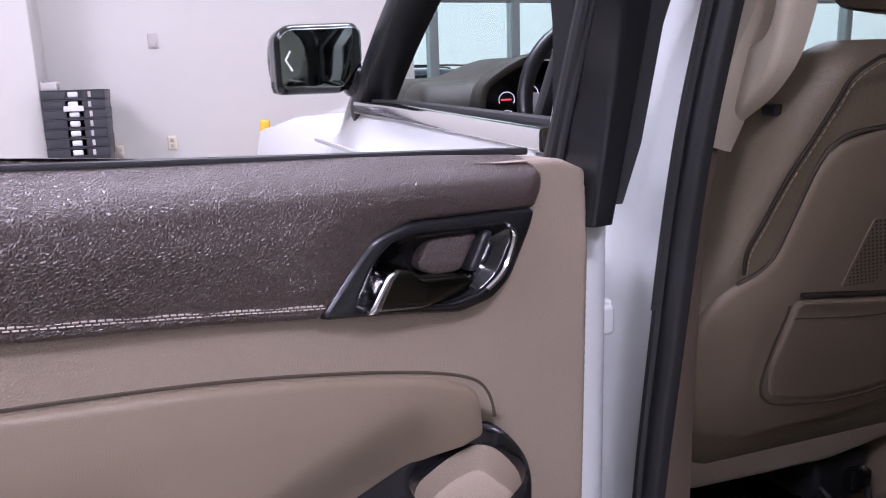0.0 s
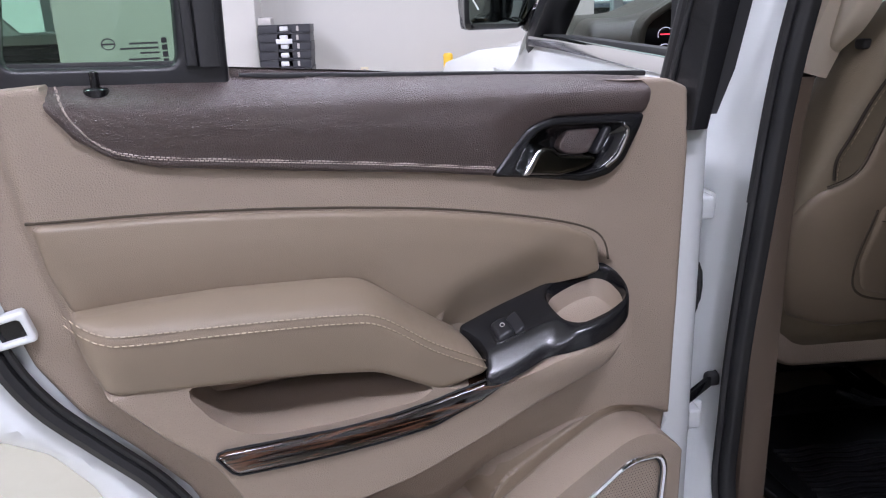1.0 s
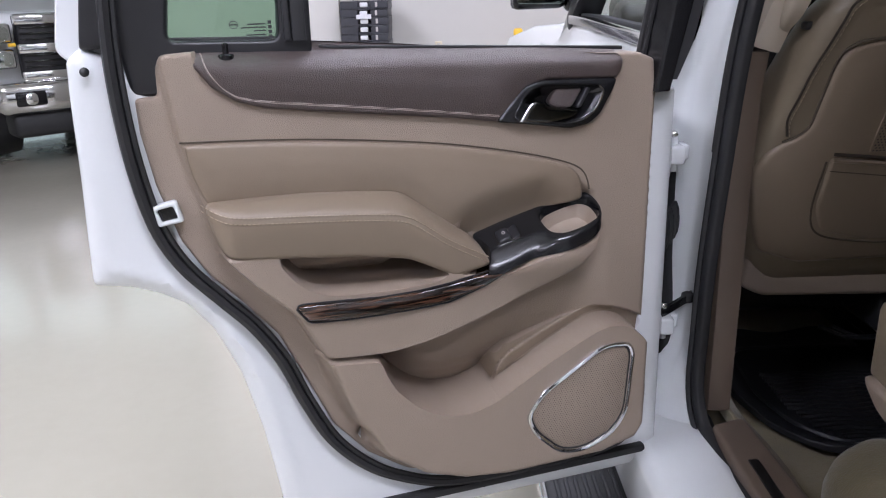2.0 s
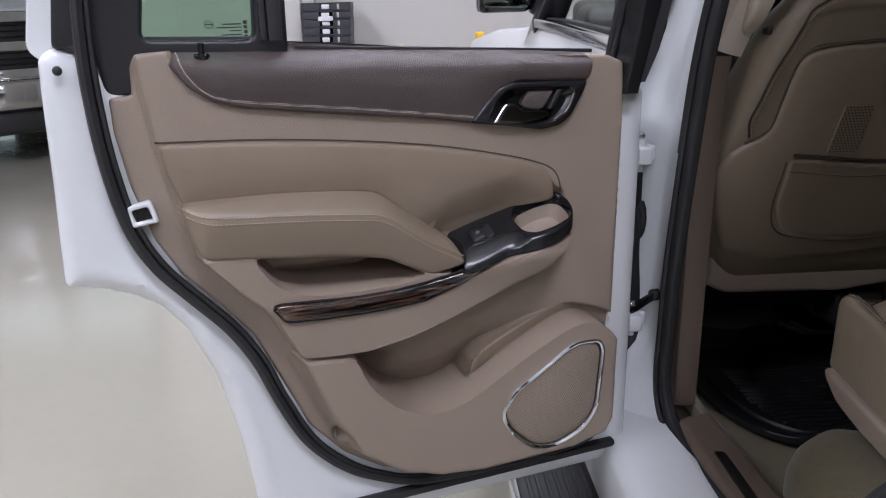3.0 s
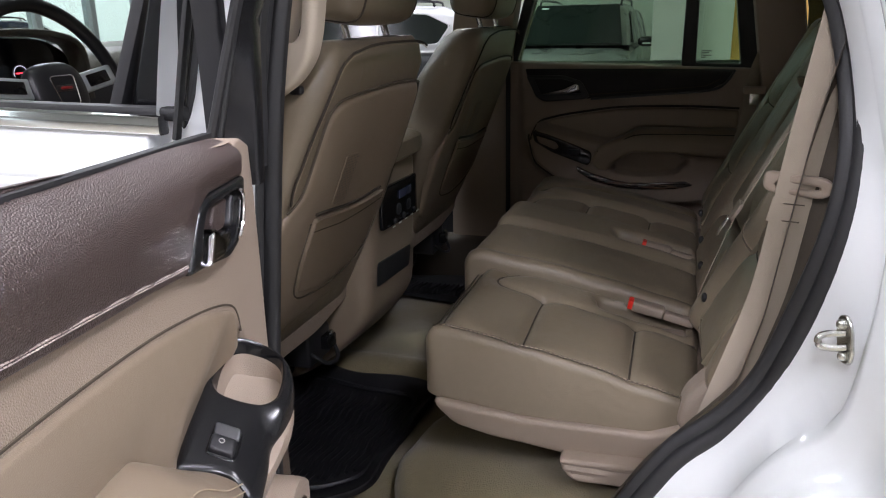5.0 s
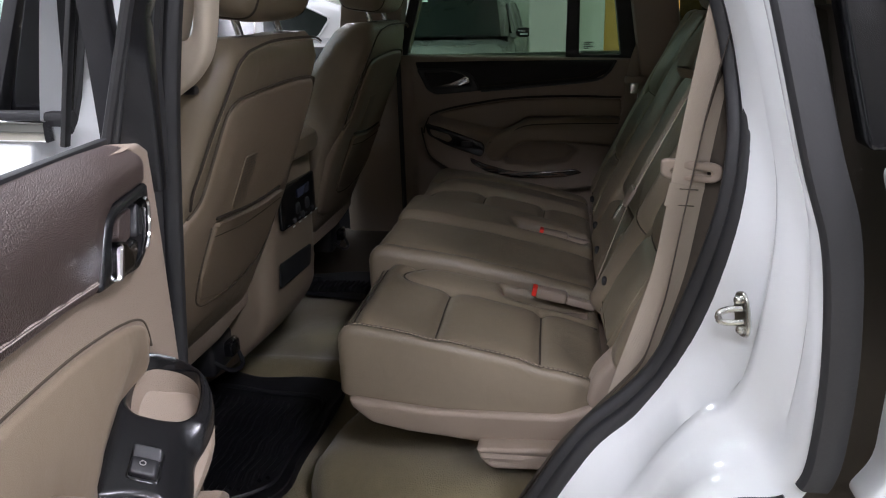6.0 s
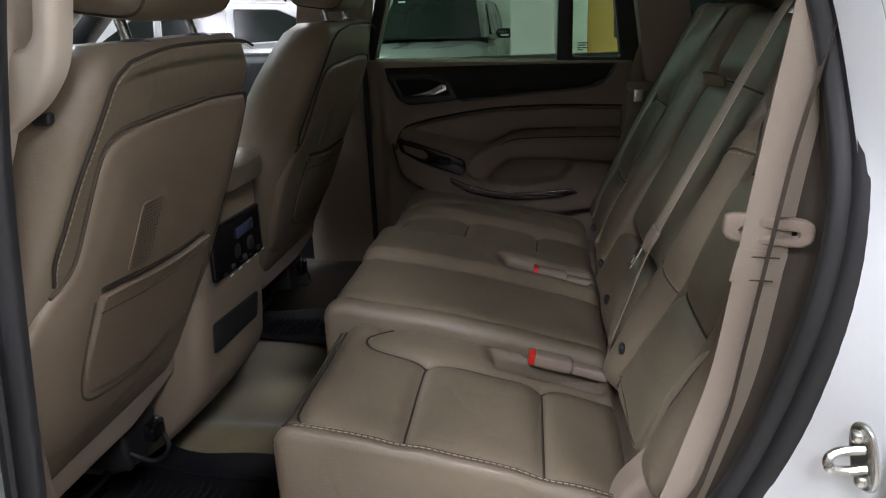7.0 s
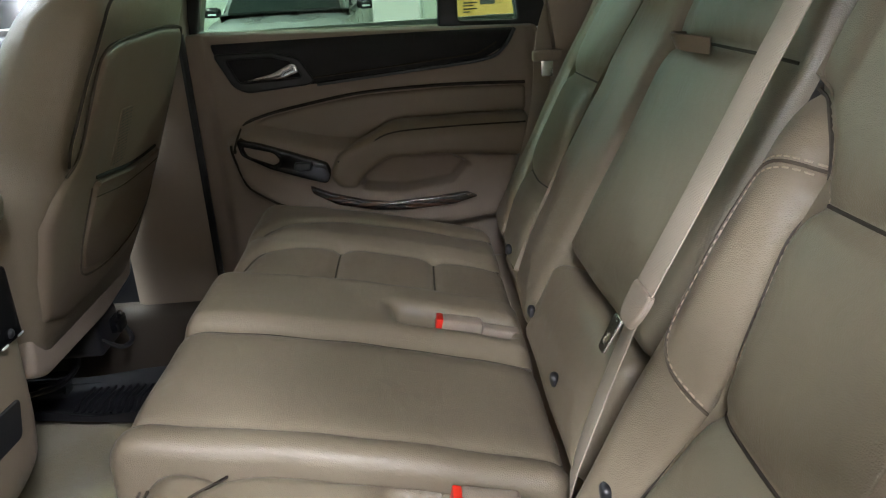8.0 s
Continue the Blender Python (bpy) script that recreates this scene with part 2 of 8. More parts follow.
def dist_to_line(q, line, closed=False):
    """Distances of the points q to a polyline."""
    l = np.array(line, float)
    a = l
    b = np.roll(l, -1, axis=0)
    if not closed:
        a, b = a[:-1], b[:-1]
    x, y = np.ascontiguousarray(q[:, 0], np.float32), np.ascontiguousarray(q[:, 1], np.float32)
    best = np.full(len(q), 1e9, np.float32)
    for (sx, sy), (ex, ey) in zip(a.astype(np.float32), b.astype(np.float32)):
        dx, dy = ex - sx, ey - sy
        px, py = x - sx, y - sy
        t = (px * dx + py * dy) / max(dx * dx + dy * dy, np.float32(1e-12))
        np.clip(t, 0, 1, out=t)
        px -= t * dx
        py -= t * dy
        np.minimum(best, px * px + py * py, out=best)
    return np.sqrt(best).astype(float)


def inside(q, poly):
    p = np.array(poly, float)
    c = np.zeros(len(q), bool)
    j = len(p) - 1
    for i in range(len(p)):
        hit = ((p[i, 1] > q[:, 1]) != (p[j, 1] > q[:, 1])) & (q[:, 0] < (p[j, 0] - p[i, 0]) * (q[:, 1] - p[i, 1]) / (p[j, 1] - p[i, 1] + 1e-15) + p[i, 0])
        c ^= hit
        j = i
    return c


def signed(q, poly):
    d = dist_to_line(q, poly, True)
    return np.where(inside(q, poly), d, -d)


def step_mask(q, poly, soft):
    """1 inside the outline, 0 outside, with a smooth flank of that width."""
    t = np.clip(signed(q, poly) / soft + 0.5, 0, 1)
    return t * t * (3 - 2 * t)


def groove(q, line, depth, width, closed=False):
    d = dist_to_line(q, line, closed)
    return -depth * np.exp(-(d / width) ** 2)


def sheet(outline, place, height=None, edge=0.006, drop=None, depth=0.02, res=0.012, holes=(), creases=()):
    """A moulded panel: the outline filled with a fine net, raised by height(points), its rim rounded over and skirted down.
    place(u, v, n) puts a point of the panel into the world."""
    from mathutils.geometry import delaunay_2d_cdt
    step = min(res, max(edge * 0.8, 0.003)) if edge else res
    rims = [resample(outline, min(res * 0.6, max(0.004, step)))]
    for h in holes:
        rims.append(resample(h, min(res * 0.6, max(0.004, step))))
    pts = np.concatenate(rims)
    lo, hi = rims[0].min(0), rims[0].max(0)
    gx, gy = np.meshgrid(np.arange(lo[0], hi[0], res), np.arange(lo[1], hi[1], res * 0.9))
    gx = gx + (np.arange(gx.shape[0]) % 2)[:, None] * res * 0.5
    grid = np.stack([gx.ravel(), gy.ravel()], 1)
    cand = [grid]
    for r in rims:
        t = np.roll(r, -1, 0) - np.roll(r, 1, 0)
        nrm = np.stack([-t[:, 1], t[:, 0]], 1) / (np.linalg.norm(t, axis=1)[:, None] + 1e-12)
        for k in (0.12, 0.38, 0.7, 1.05):
            for sgn in (1, -1):
                cand.append(r + nrm * sgn * k * max(edge, 0.002))
    plain = [np.array(o, float) for o in (outline, *holes)]

    def rim_dist(q):
        d = signed(q, plain[0])
        for r in plain[1:]:
            d = np.minimum(d, -signed(q, r))
        return d
    least = [np.full(len(grid), max(edge * 1.3, res * 0.5))]
    for r in rims:
        for k in (0.12, 0.38, 0.7, 1.05):
            for sgn in (1, -1):
                least.append(np.full(len(r), 0.93 * k * max(edge, 0.002)))
    if creases:
        keep = np.ones(len(grid), bool)
        for path, soft in creases:
            keep &= dist_to_line(grid, path) > soft * 0.75
        cand[0], least[0] = grid[keep], least[0][keep]
        taken = None
        for path, soft in creases:
            r = resample(path, max(0.0045, soft * 0.5), closed=False)
            t = np.gradient(r, axis=0)
            nrm = np.stack([-t[:, 1], t[:, 0]], 1) / (np.linalg.norm(t, axis=1)[:, None] + 1e-12)
            for k in (-0.55, -0.28, 0.0, 0.28, 0.55):
                q = r + nrm * k * soft
                if taken is not None and len(taken):
                    gap = np.sqrt(((q[:, None, :] - taken[None, :, :]) ** 2).sum(2)).min(1)
                    q = q[gap > soft * 0.2]
                cand.append(q)
                least.append(np.full(len(q), max(edge * 1.1, 0.002)))
            rows_t = [taken] if taken is not None else []
            taken = np.concatenate(rows_t + [r + nrm * k * soft for k in (-0.55, -0.28, 0.0, 0.28, 0.55)])
    cand = np.concatenate(cand)
    inner = cand[rim_dist(cand) > np.concatenate(least)]
    allp = np.concatenate([pts, inner])
    edges = []
    base = 0
    for r in rims:
        k = len(r)
        edges += [(base + a, base + (a + 1) % k) for a in range(k)]
        base += k
    res_v, _, res_f, orig, _, _ = delaunay_2d_cdt([Vector(p) for p in allp], edges, [], 0, 1e-7, True)
    v = np.array([tuple(p) for p in res_v])
    tri = np.array([tuple(f)[:3] for f in res_f])
    cen = v[tri].mean(1)
    ok = rim_dist(cen) > 0
    faces = [tuple(f) for f, o in zip(res_f, ok) if o]
    d = np.maximum(rim_dist(v), 0)
    n = np.zeros(len(v)) if height is None else np.array(height(v), float)
    if edge:
        dr = edge if drop is None else drop
        t = np.clip(1 - d / edge, 0, 1)
        n = n - dr * (1 - np.sqrt(np.clip(1 - t * t, 0, 1)))
    world = [place(a, b, c) for (a, b), c in zip(v, n)]
    count = {}
    for f in faces:
        for a, b in zip(f, f[1:] + f[:1]):
            count[(a, b)] = count.get((a, b), 0) + 1
    rim_edges = [e for e in count if (e[1], e[0]) not in count]
    low = {}
    verts = list(world)
    for a, b in rim_edges:
        for q in (a, b):
            if q not in low:
                low[q] = len(verts)
                verts.append(place(v[q][0], v[q][1], -depth))
        faces.append((b, a, low[a], low[b]))
    u0, v0 = v[0]
    p0, pu, pv, pn = [np.array(place(u0 + a, v0 + b, c)) for a, b, c in ((0, 0, 0), (1e-3, 0, 0), (0, 1e-3, 0), (0, 0, 1e-3))]
    if np.dot(np.cross(pu - p0, pv - p0), pn - p0) < 0:
        faces = [f[::-1] for f in faces]
    return verts, faces


def sweep(path, profile, up=(0, 0, 1), closed=False, cap=True):
    """A profile (pairs across, along up) carried along a path."""
    p = np.array(path, float)
    k = len(p)
    up = np.array(up, float)
    verts, faces = [], []
    m = len(profile)
    for i in range(k):
        if closed:
            t = p[(i + 1) % k] - p[i - 1]
        else:
            t = p[min(i + 1, k - 1)] - p[max(i - 1, 0)]
        t /= np.linalg.norm(t) + 1e-12
        s = np.cross(t, up)
        s /= np.linalg.norm(s) + 1e-12
        u = np.cross(s, t)
        verts += [tuple(p[i] + s * a + u * b) for a, b in profile]
    for i in range(k if closed else k - 1):
        j = (i + 1) % k
        for a in range(m):
            b = (a + 1) % m
            faces.append((i * m + a, i * m + b, j * m + b, j * m + a))
    if cap and not closed:
        faces.append(tuple(range(m))[::-1])
        faces.append(tuple((k - 1) * m + a for a in range(m)))
    return verts, faces


def ring(r, n=10, r2=None):
    r2 = r if r2 is None else r2
    return [(r * math.cos(2 * math.pi * i / n), r2 * math.sin(2 * math.pi * i / n)) for i in range(n)]


def box_profile(w, h, r=0.002):
    return [tuple(q) for q in rounded([(-w / 2, -h / 2), (w / 2, -h / 2), (w / 2, h / 2), (-w / 2, h / 2)], r, 2)]


def loft(rings, closed=True, cap=True):
    """Skin between rings of the same number of points."""
    m = len(rings[0])
    verts = [tuple(p) for r in rings for p in r]
    faces = []
    for i in range(len(rings) - 1):
        for a in range(m if closed else m - 1):
            b = (a + 1) % m
            faces.append((i * m + a, i * m + b, (i + 1) * m + b, (i + 1) * m + a))
    if cap and closed:
        faces.append(tuple(range(m))[::-1])
        faces.append(tuple((len(rings) - 1) * m + a for a in range(m)))
    return verts, faces


def rbox(lo, hi, r=0.01, seg=3, m=None):
    """A box with rounded edges between two corners."""
    bm = bmesh.new()
    bmesh.ops.create_cube(bm, size=1)
    s = [b - a for a, b in zip(lo, hi)]
    c = [(a + b) / 2 for a, b in zip(lo, hi)]
    for v in bm.verts:
        v.co = Vector([v.co[i] * s[i] + c[i] for i in range(3)])
    r = min(r, min(s) * 0.48)
    if r > 0:
        bmesh.ops.bevel(bm, geom=bm.edges[:], offset=r, segments=seg, profile=0.5, affect="EDGES")
    if m is not None:
        bmesh.ops.transform(bm, matrix=m, verts=bm.verts[:])
    out = [tuple(v.co) for v in bm.verts], [tuple(v.index for v in f.verts) for f in bm.faces]
    bm.free()
    return out


def pillow(c, half, power=3.0, nu=32, nv=18, shape=None, m=None):
    """A cushioned block: a superellipsoid with those half sizes."""
    verts, faces = [], []
    def sp(a, e):
        return math.copysign(abs(a) ** e, a)
    e = 2 / power
    for j in range(nv + 1):
        ph = -math.pi / 2 + math.pi * j / nv
        for i in range(nu):
            th = 2 * math.pi * i / nu
            x, y, z = sp(math.cos(ph), e) * sp(math.cos(th), e), sp(math.cos(ph), e) * sp(math.sin(th), e), sp(math.sin(ph), e)
            if shape:
                x, y, z = shape(x, y, z)
            q = Vector((x * half[0], y * half[1], z * half[2]))
            if m is not None:
                q = m @ q
            verts.append((q.x + c[0], q.y + c[1], q.z + c[2]))
    for j in range(nv):
        for i in range(nu):
            k = (i + 1) % nu
            faces.append((j * nu + i, j * nu + k, (j + 1) * nu + k, (j + 1) * nu + i))
    return verts, faces


def prism(poly, place, n0, n1):
    """A flat outline given thickness from n0 to n1."""
    k = len(poly)
    verts = [place(a, b, n0) for a, b in poly] + [place(a, b, n1) for a, b in poly]
    faces = [tuple(range(k))[::-1], tuple(range(k, 2 * k))] + [(i, (i + 1) % k, k + (i + 1) % k, k + i) for i in range(k)]
    return verts, faces


def merge(*pieces):
    verts, faces = [], []
    for v, f in pieces:
        o = len(verts)
        verts += list(v)
        faces += [tuple(i + o for i in q) for q in f]
    return verts, faces


def stitches(line, place, n, length=0.004, gap=0.0025, width=0.0013, thick=0.0011):
    """A row of single thread stitches along a line of the panel."""
    pts = resample(line, length + gap, closed=False)
    pieces = []
    for a, b in zip(pts, pts[1:]):
        d = (b - a) / (np.linalg.norm(b - a) + 1e-12)
        e = a + d * length
        s = np.array([-d[1], d[0]]) * width / 2
        hn = n(np.array([a, e])) if callable(n) else [n, n]
        v = [place(*(a - s), hn[0]), place(*(a + s), hn[0]), place(*(e + s), hn[1]), place(*(e - s), hn[1]),
             place(*a, hn[0] + thick), place(*e, hn[1] + thick)]
        pieces.append((v, [(0, 4, 1), (1, 4, 5, 2), (2, 5, 3), (3, 5, 4, 0)]))
    return merge(*pieces)


def seam_cord(line, place, n, r=0.0019):
    """A thin dark cord along a sewn seam, painting the shade in its crease."""
    pts = resample(line, 0.008, closed=False)
    hn = n(pts)
    return sweep([place(p[0], p[1], h + 0.0010) for p, h in zip(pts, hn)], ring(r, 5), up=(0.2, 0.5, 0.85))


def blank(name, at, label="", category="", group="", kind=""):
    ob = new(name)
    ob.location = at
    ob.empty_display_size = 0.1
    return tagged(ob, label, category, group, kind)


def part(name, data, mat, parent=None, label="", smooth=40, fix=True):
    """Links verts and faces as one mesh object under a thing or a part, its origin at its middle."""
    verts, faces = data
    v = np.array(verts, float)
    c = (v.min(0) + v.max(0)) / 2
    me = bpy.data.meshes.new(name)
    me.from_pydata([tuple(q) for q in v - c], [], faces)
    if fix:
        bm = bmesh.new()
        bm.from_mesh(me)
        bmesh.ops.recalc_face_normals(bm, faces=bm.faces[:])
        bm.to_mesh(me)
        bm.free()
    for p in me.polygons:
        p.use_smooth = True
    me.set_sharp_from_angle(angle=radians(smooth))
    me.materials.append(mat)
    ob = new(name, me)
    if parent is not None:
        ob.parent = parent
        at = parent_place(parent)
        ob.location = Vector(c) - at
    else:
        ob.location = c
    if label:
        ob["label"] = label
    return ob


def parent_place(ob):
    p = Vector(ob.location)
    while ob.parent:
        ob = ob.parent
        p += Vector(ob.location)
    return p


def thing(name, data, mat, label, category, group="", kind="", smooth=40, fix=True):
    return tagged(part(name, data, mat, None, "", smooth, fix), label, category, group, kind)


# ---- the showroom ----
def flat(u, v, n):
    return (u, v, n)


floor = thing("floor", rbox((-9, -8, -0.2), (15, 12, 0.0), 0), FLOOR_MAT, "polished beige showroom floor reflecting daylight", "floor", kind="structure")
ceiling_mesh = [rbox((-9, -8, CEILING_Z), (15, 12, CEILING_Z + 0.15), 0)]
for i in range(-8, 15):
    ceiling_mesh.append(rbox((i - 0.012, -8, CEILING_Z - 0.012), (i + 0.012, 12, CEILING_Z + 0.01), 0))
for j in range(-7, 12):
    ceiling_mesh.append(rbox((-9, j - 0.012, CEILING_Z - 0.012), (15, j + 0.012, CEILING_Z + 0.01), 0))
ceiling = thing("ceiling", merge(*ceiling_mesh), CEILING_MAT, "white tiled showroom ceiling", "ceiling", kind="structure")
thing("wall_north", rbox((-1.9, 5.45, 0), (1.60, 5.65, CEILING_Z), 0.01), WALL_PAINT, "plain warm white painted wall", "wall", kind="structure")
thing("wall_projection", rbox((-1.9, 5.05, 0), (-0.635, 5.445, CEILING_Z), 0.01), WALL_PAINT, "plain white wall projection beside the crates", "wall", kind="structure")
thing("wall_south", rbox((-9, -8.2, 0), (15, -8.0, CEILING_Z), 0), WALL_PAINT, "plain white rear wall", "wall", kind="structure")
thing("wall_east", rbox((14.6, -8, 0), (14.8, 11.2, CEILING_Z), 0), GREEN_WALL, "plain pale wall behind parked cars", "wall", kind="structure")
thing("wall_west", rbox((-9.2, -8, 0), (-9.0, 11.2, CEILING_Z), 0), WALL_PAINT, "plain white side wall", "wall", kind="structure")
thing("pillar_east", rbox((8.3, 0.15, 0), (8.75, 0.62, CEILING_Z), 0.02), WALL_PAINT, "square white painted column", "column", kind="structure")

# glazed street front: mullions, panes and the daylight behind
front = blank("window_front", (6, 11.3, 0), "glazed showroom front with pale aluminium mullions", "window", kind="structure")
for k, x in enumerate(np.arange(-8.25, 14.5, 1.35)):
    part("mullion", rbox((x - 0.07, 11.2, 0), (x + 0.07, 11.4, CEILING_Z), 0.008), SILVER_FRAME, front)
for z0, z1 in ((0.0, 0.12), (2.5, 2.62), (CEILING_Z - 0.12, CEILING_Z)):
    part("rail", rbox((-9.0, 11.23, z0), (14.6, 11.37, z1), 0.006), SILVER_FRAME, front)
for x in np.arange(-8.25, 14.3, 1.35):
    p = part("pane", rbox((x + 0.07, 11.295, 0.12), (x + 1.28, 11.305, 2.5), 0), CLEAR_GLASS, front)
    p.visible_shadow = False
    p = part("pane", rbox((x + 0.07, 11.295, 2.62), (x + 1.28, 11.305, CEILING_Z - 0.12), 0), CLEAR_GLASS, front)
    p.visible_shadow = False
thing("wall_west_link", rbox((-1.9, 5.66, 0), (-1.72, 11.2, CEILING_Z), 0.01), WALL_PAINT, "white return wall", "wall", kind="structure")
thing("wall_link", rbox((1.605, 5.46, 0), (1.76, 11.2, CEILING_Z), 0.01), WALL_PAINT, "white return wall beside the glazed front", "wall", kind="structure")
thing("backdrop", rbox((-40, 24, 0.0), (40, 24.1, 16), 0), OUTSIDE_SKY, "pale bright sky beyond the street", "sky", kind="structure")
thing("ground", rbox((-40, 12.0, -0.25), (60, 60, -0.05), 0), ASPHALT, "grey paved ground outside", "ground", kind="structure")

# ceiling lamps
lamp_spots = [(-3.4, 0.5), (-2.6, 2.6), (-2.6, -1.6), (0.6, 2.6), (0.6, -1.6), (-1.0, -4.6), (4.4, 4.6), (7.4, -3.6), (10.4, 4.2)]
for x, y in lamp_spots:
    lamp = blank("ceiling_light", (x, y, CEILING_Z), "recessed square white ceiling light panel, lit", "ceiling light", "ceiling lights")
    part("frame", merge(rbox((x - 0.62, y - 0.32, CEILING_Z - 0.05), (x + 0.62, y - 0.29, CEILING_Z - 0.013), 0.004), rbox((x - 0.62, y + 0.29, CEILING_Z - 0.05), (x + 0.62, y + 0.32, CEILING_Z - 0.013), 0.004),
                        rbox((x - 0.62, y - 0.29, CEILING_Z - 0.05), (x - 0.59, y + 0.29, CEILING_Z - 0.013), 0.004), rbox((x + 0.59, y - 0.29, CEILING_Z - 0.05), (x + 0.62, y + 0.29, CEILING_Z - 0.013), 0.004)), SILVER_FRAME, lamp)
    part("diffuser", rbox((x - 0.59, y - 0.29, CEILING_Z - 0.03), (x + 0.59, y + 0.29, CEILING_Z - 0.02), 0), LAMP_GLOW, lamp)
    la = bpy.data.lights.new("panel_lamp", "AREA")
    la.shape, la.size, la.size_y, la.energy = "RECTANGLE", 1.16, 0.56, PANEL_WATTS
    la.color = (0.92, 0.985, 1.09)
    lo = new("panel_lamp", la)
    lo.location = (x, y, CEILING_Z - 0.06)


# wall fittings
def wall_plate(x, z, w, h, mat, label, kind_name, toggles):
    e = blank(kind_name, (x, 5.45, z), label, kind_name.replace("_", " "))
    part("plate", rbox((x - w / 2, 5.438, z - h / 2), (x + w / 2, 5.452, z + h / 2), 0.004), mat, e)
    for dz in toggles:
        part("insert", rbox((x - 0.011, 5.43, z + dz * 0.75 - 0.013), (x + 0.011, 5.44, z + dz * 0.75 + 0.013), 0.003), PLATE if mat is IVORY else WALL_PAINT, e)


wall_plate(0.002, 1.655, 0.062, 0.09, PLATE, "grey switch plate on a white wall", "light_switch", (-0.03,))
wall_plate(0.053, 1.002, 0.055, 0.09, IVORY, "ivory double socket on a white wall", "wall_socket", (-0.025, 0.025))
wall_plate(-0.272, 0.965, 0.045, 0.075, IVORY, "ivory socket near the crates on a white wall", "wall_socket", (-0.022, 0.022))


def crate(z):
    e = blank("crate", (-0.445, 5.1, z), "dark grey plastic stacking crate with a pale handle insert", "crate", "stack of crates")
    x0, x1, y0, y1, h = -0.61, -0.283, 4.9, 5.35, 0.0535
    part("wall_panel", merge(rbox((x0, y0, z), (x0 + 0.12, y0 + 0.015, z + h), 0.004), rbox((x1 - 0.12, y0, z), (x1, y0 + 0.015, z + h), 0.004),
                             rbox((x0 + 0.12, y0 + 0.001, z), (x1 - 0.12, y0 + 0.015, z + 0.008), 0.003), rbox((x0 + 0.12, y0 + 0.001, z + 0.046), (x1 - 0.12, y0 + 0.015, z + h), 0.003),
                             rbox((x0, y0 + 0.015, z), (x0 + 0.015, y1, z + h), 0.004), rbox((x1 - 0.015, y0 + 0.015, z), (x1, y1, z + h), 0.004),
                             rbox((x0 + 0.015, y1 - 0.015, z), (x1 - 0.015, y1, z + h), 0.004)), CRATE, e)
    part("rim", merge(rbox((x0 - 0.002, y0 - 0.004, z + h - 0.006), (x1 + 0.002, y0 + 0.002, z + h), 0.002),
                      rbox((x1 - 0.004, y0, z + h - 0.006), (x1 + 0.002, y1, z + h), 0.002)), CRATE, e)
    part("handle_insert", rbox((-0.477, y0 - 0.004, z + 0.011), (-0.423, y0 + 0.012, z + 0.043), 0.010), PALE_PLATE, e, "pale grey handle insert")
    part("clip", rbox((-0.372, y0 - 0.002, z + 0.010), (-0.355, y0 + 0.012, z + 0.044), 0.004), PLATE, e, "small grey clip")
    part("base", rbox((x0 + 0.012, y0 + 0.012, z + 0.001), (x1 - 0.012, y1 - 0.012, z + 0.010), 0.002), CRATE, e)
    return e


# the stack leans a little
first = crate(0.0)
first.location.x -= 0.040
for k in range(1, 25):
    copy_thing(first, Matrix.Translation((-0.485 + 0.0017 * k + 0.002 * math.sin(k * 2.1), 5.1 + 0.003 * math.sin(k * 1.3), 0.0545 * k)))
label_card = thing("label_card", rbox((-0.503, 4.886, 1.242), (-0.400, 4.8955, 1.272), 0.002), PALE_PLATE, "blank pale label card on the crate stack", "label")
carton = blank("carton", (-0.575, 5.0, 1.3635), "small open grey carton on top of the crates", "carton")
part("side", rbox((-0.605, 4.91, 1.3635), (-0.525, 4.915, 1.405), 0.001), PLATE, carton)
part("side", rbox((-0.605, 5.05, 1.3635), (-0.525, 5.055, 1.410), 0.001), PLATE, carton)
part("end", rbox((-0.605, 4.915, 1.3635), (-0.600, 5.05, 1.412), 0.001), PLATE, carton)
part("end", rbox((-0.530, 4.915, 1.3635), (-0.525, 5.05, 1.402), 0.001), PLATE, carton)
part("bottom", rbox((-0.600, 4.915, 1.3635), (-0.530, 5.05, 1.366), 0.0), PLATE, carton)

post = blank("safety_post", (0.64, 5.25, 0), "yellow plastic safety sign post with dark marks", "post")
part("pole", rbox((0.608, 5.22, 0.03), (0.674, 5.26, 1.13), 0.018), YELLOW, post)
part("base", rbox((0.50, 5.10, 0.0), (0.78, 5.40, 0.035), 0.012), RUBBER, post)
for k in range(6):
    part("mark", rbox((0.630, 5.214, 0.52 + 0.1 * k), (0.652, 5.221, 0.555 + 0.1 * k), 0.002), OCHRE, post)


# ---- the suv: shared measures ----
CX = 1.31
suv = blank("suv", (CX, 0.9, 0), "white full-size suv with its rear door wide open and tan interior", "car")
D0 = np.array((-0.326, 0.459, 0.0))
DD = np.array((0.9563, 0.2924, 0.0))
DN = np.array((0.2924, -0.9563, 0.0))


def on_door(u, w, n):
    p = D0 + DD * (0.034 + 0.95 * u) + DN * 0.95 * n
    return (p[0], p[1], 1.243 + 0.945 * (w - 1.246))


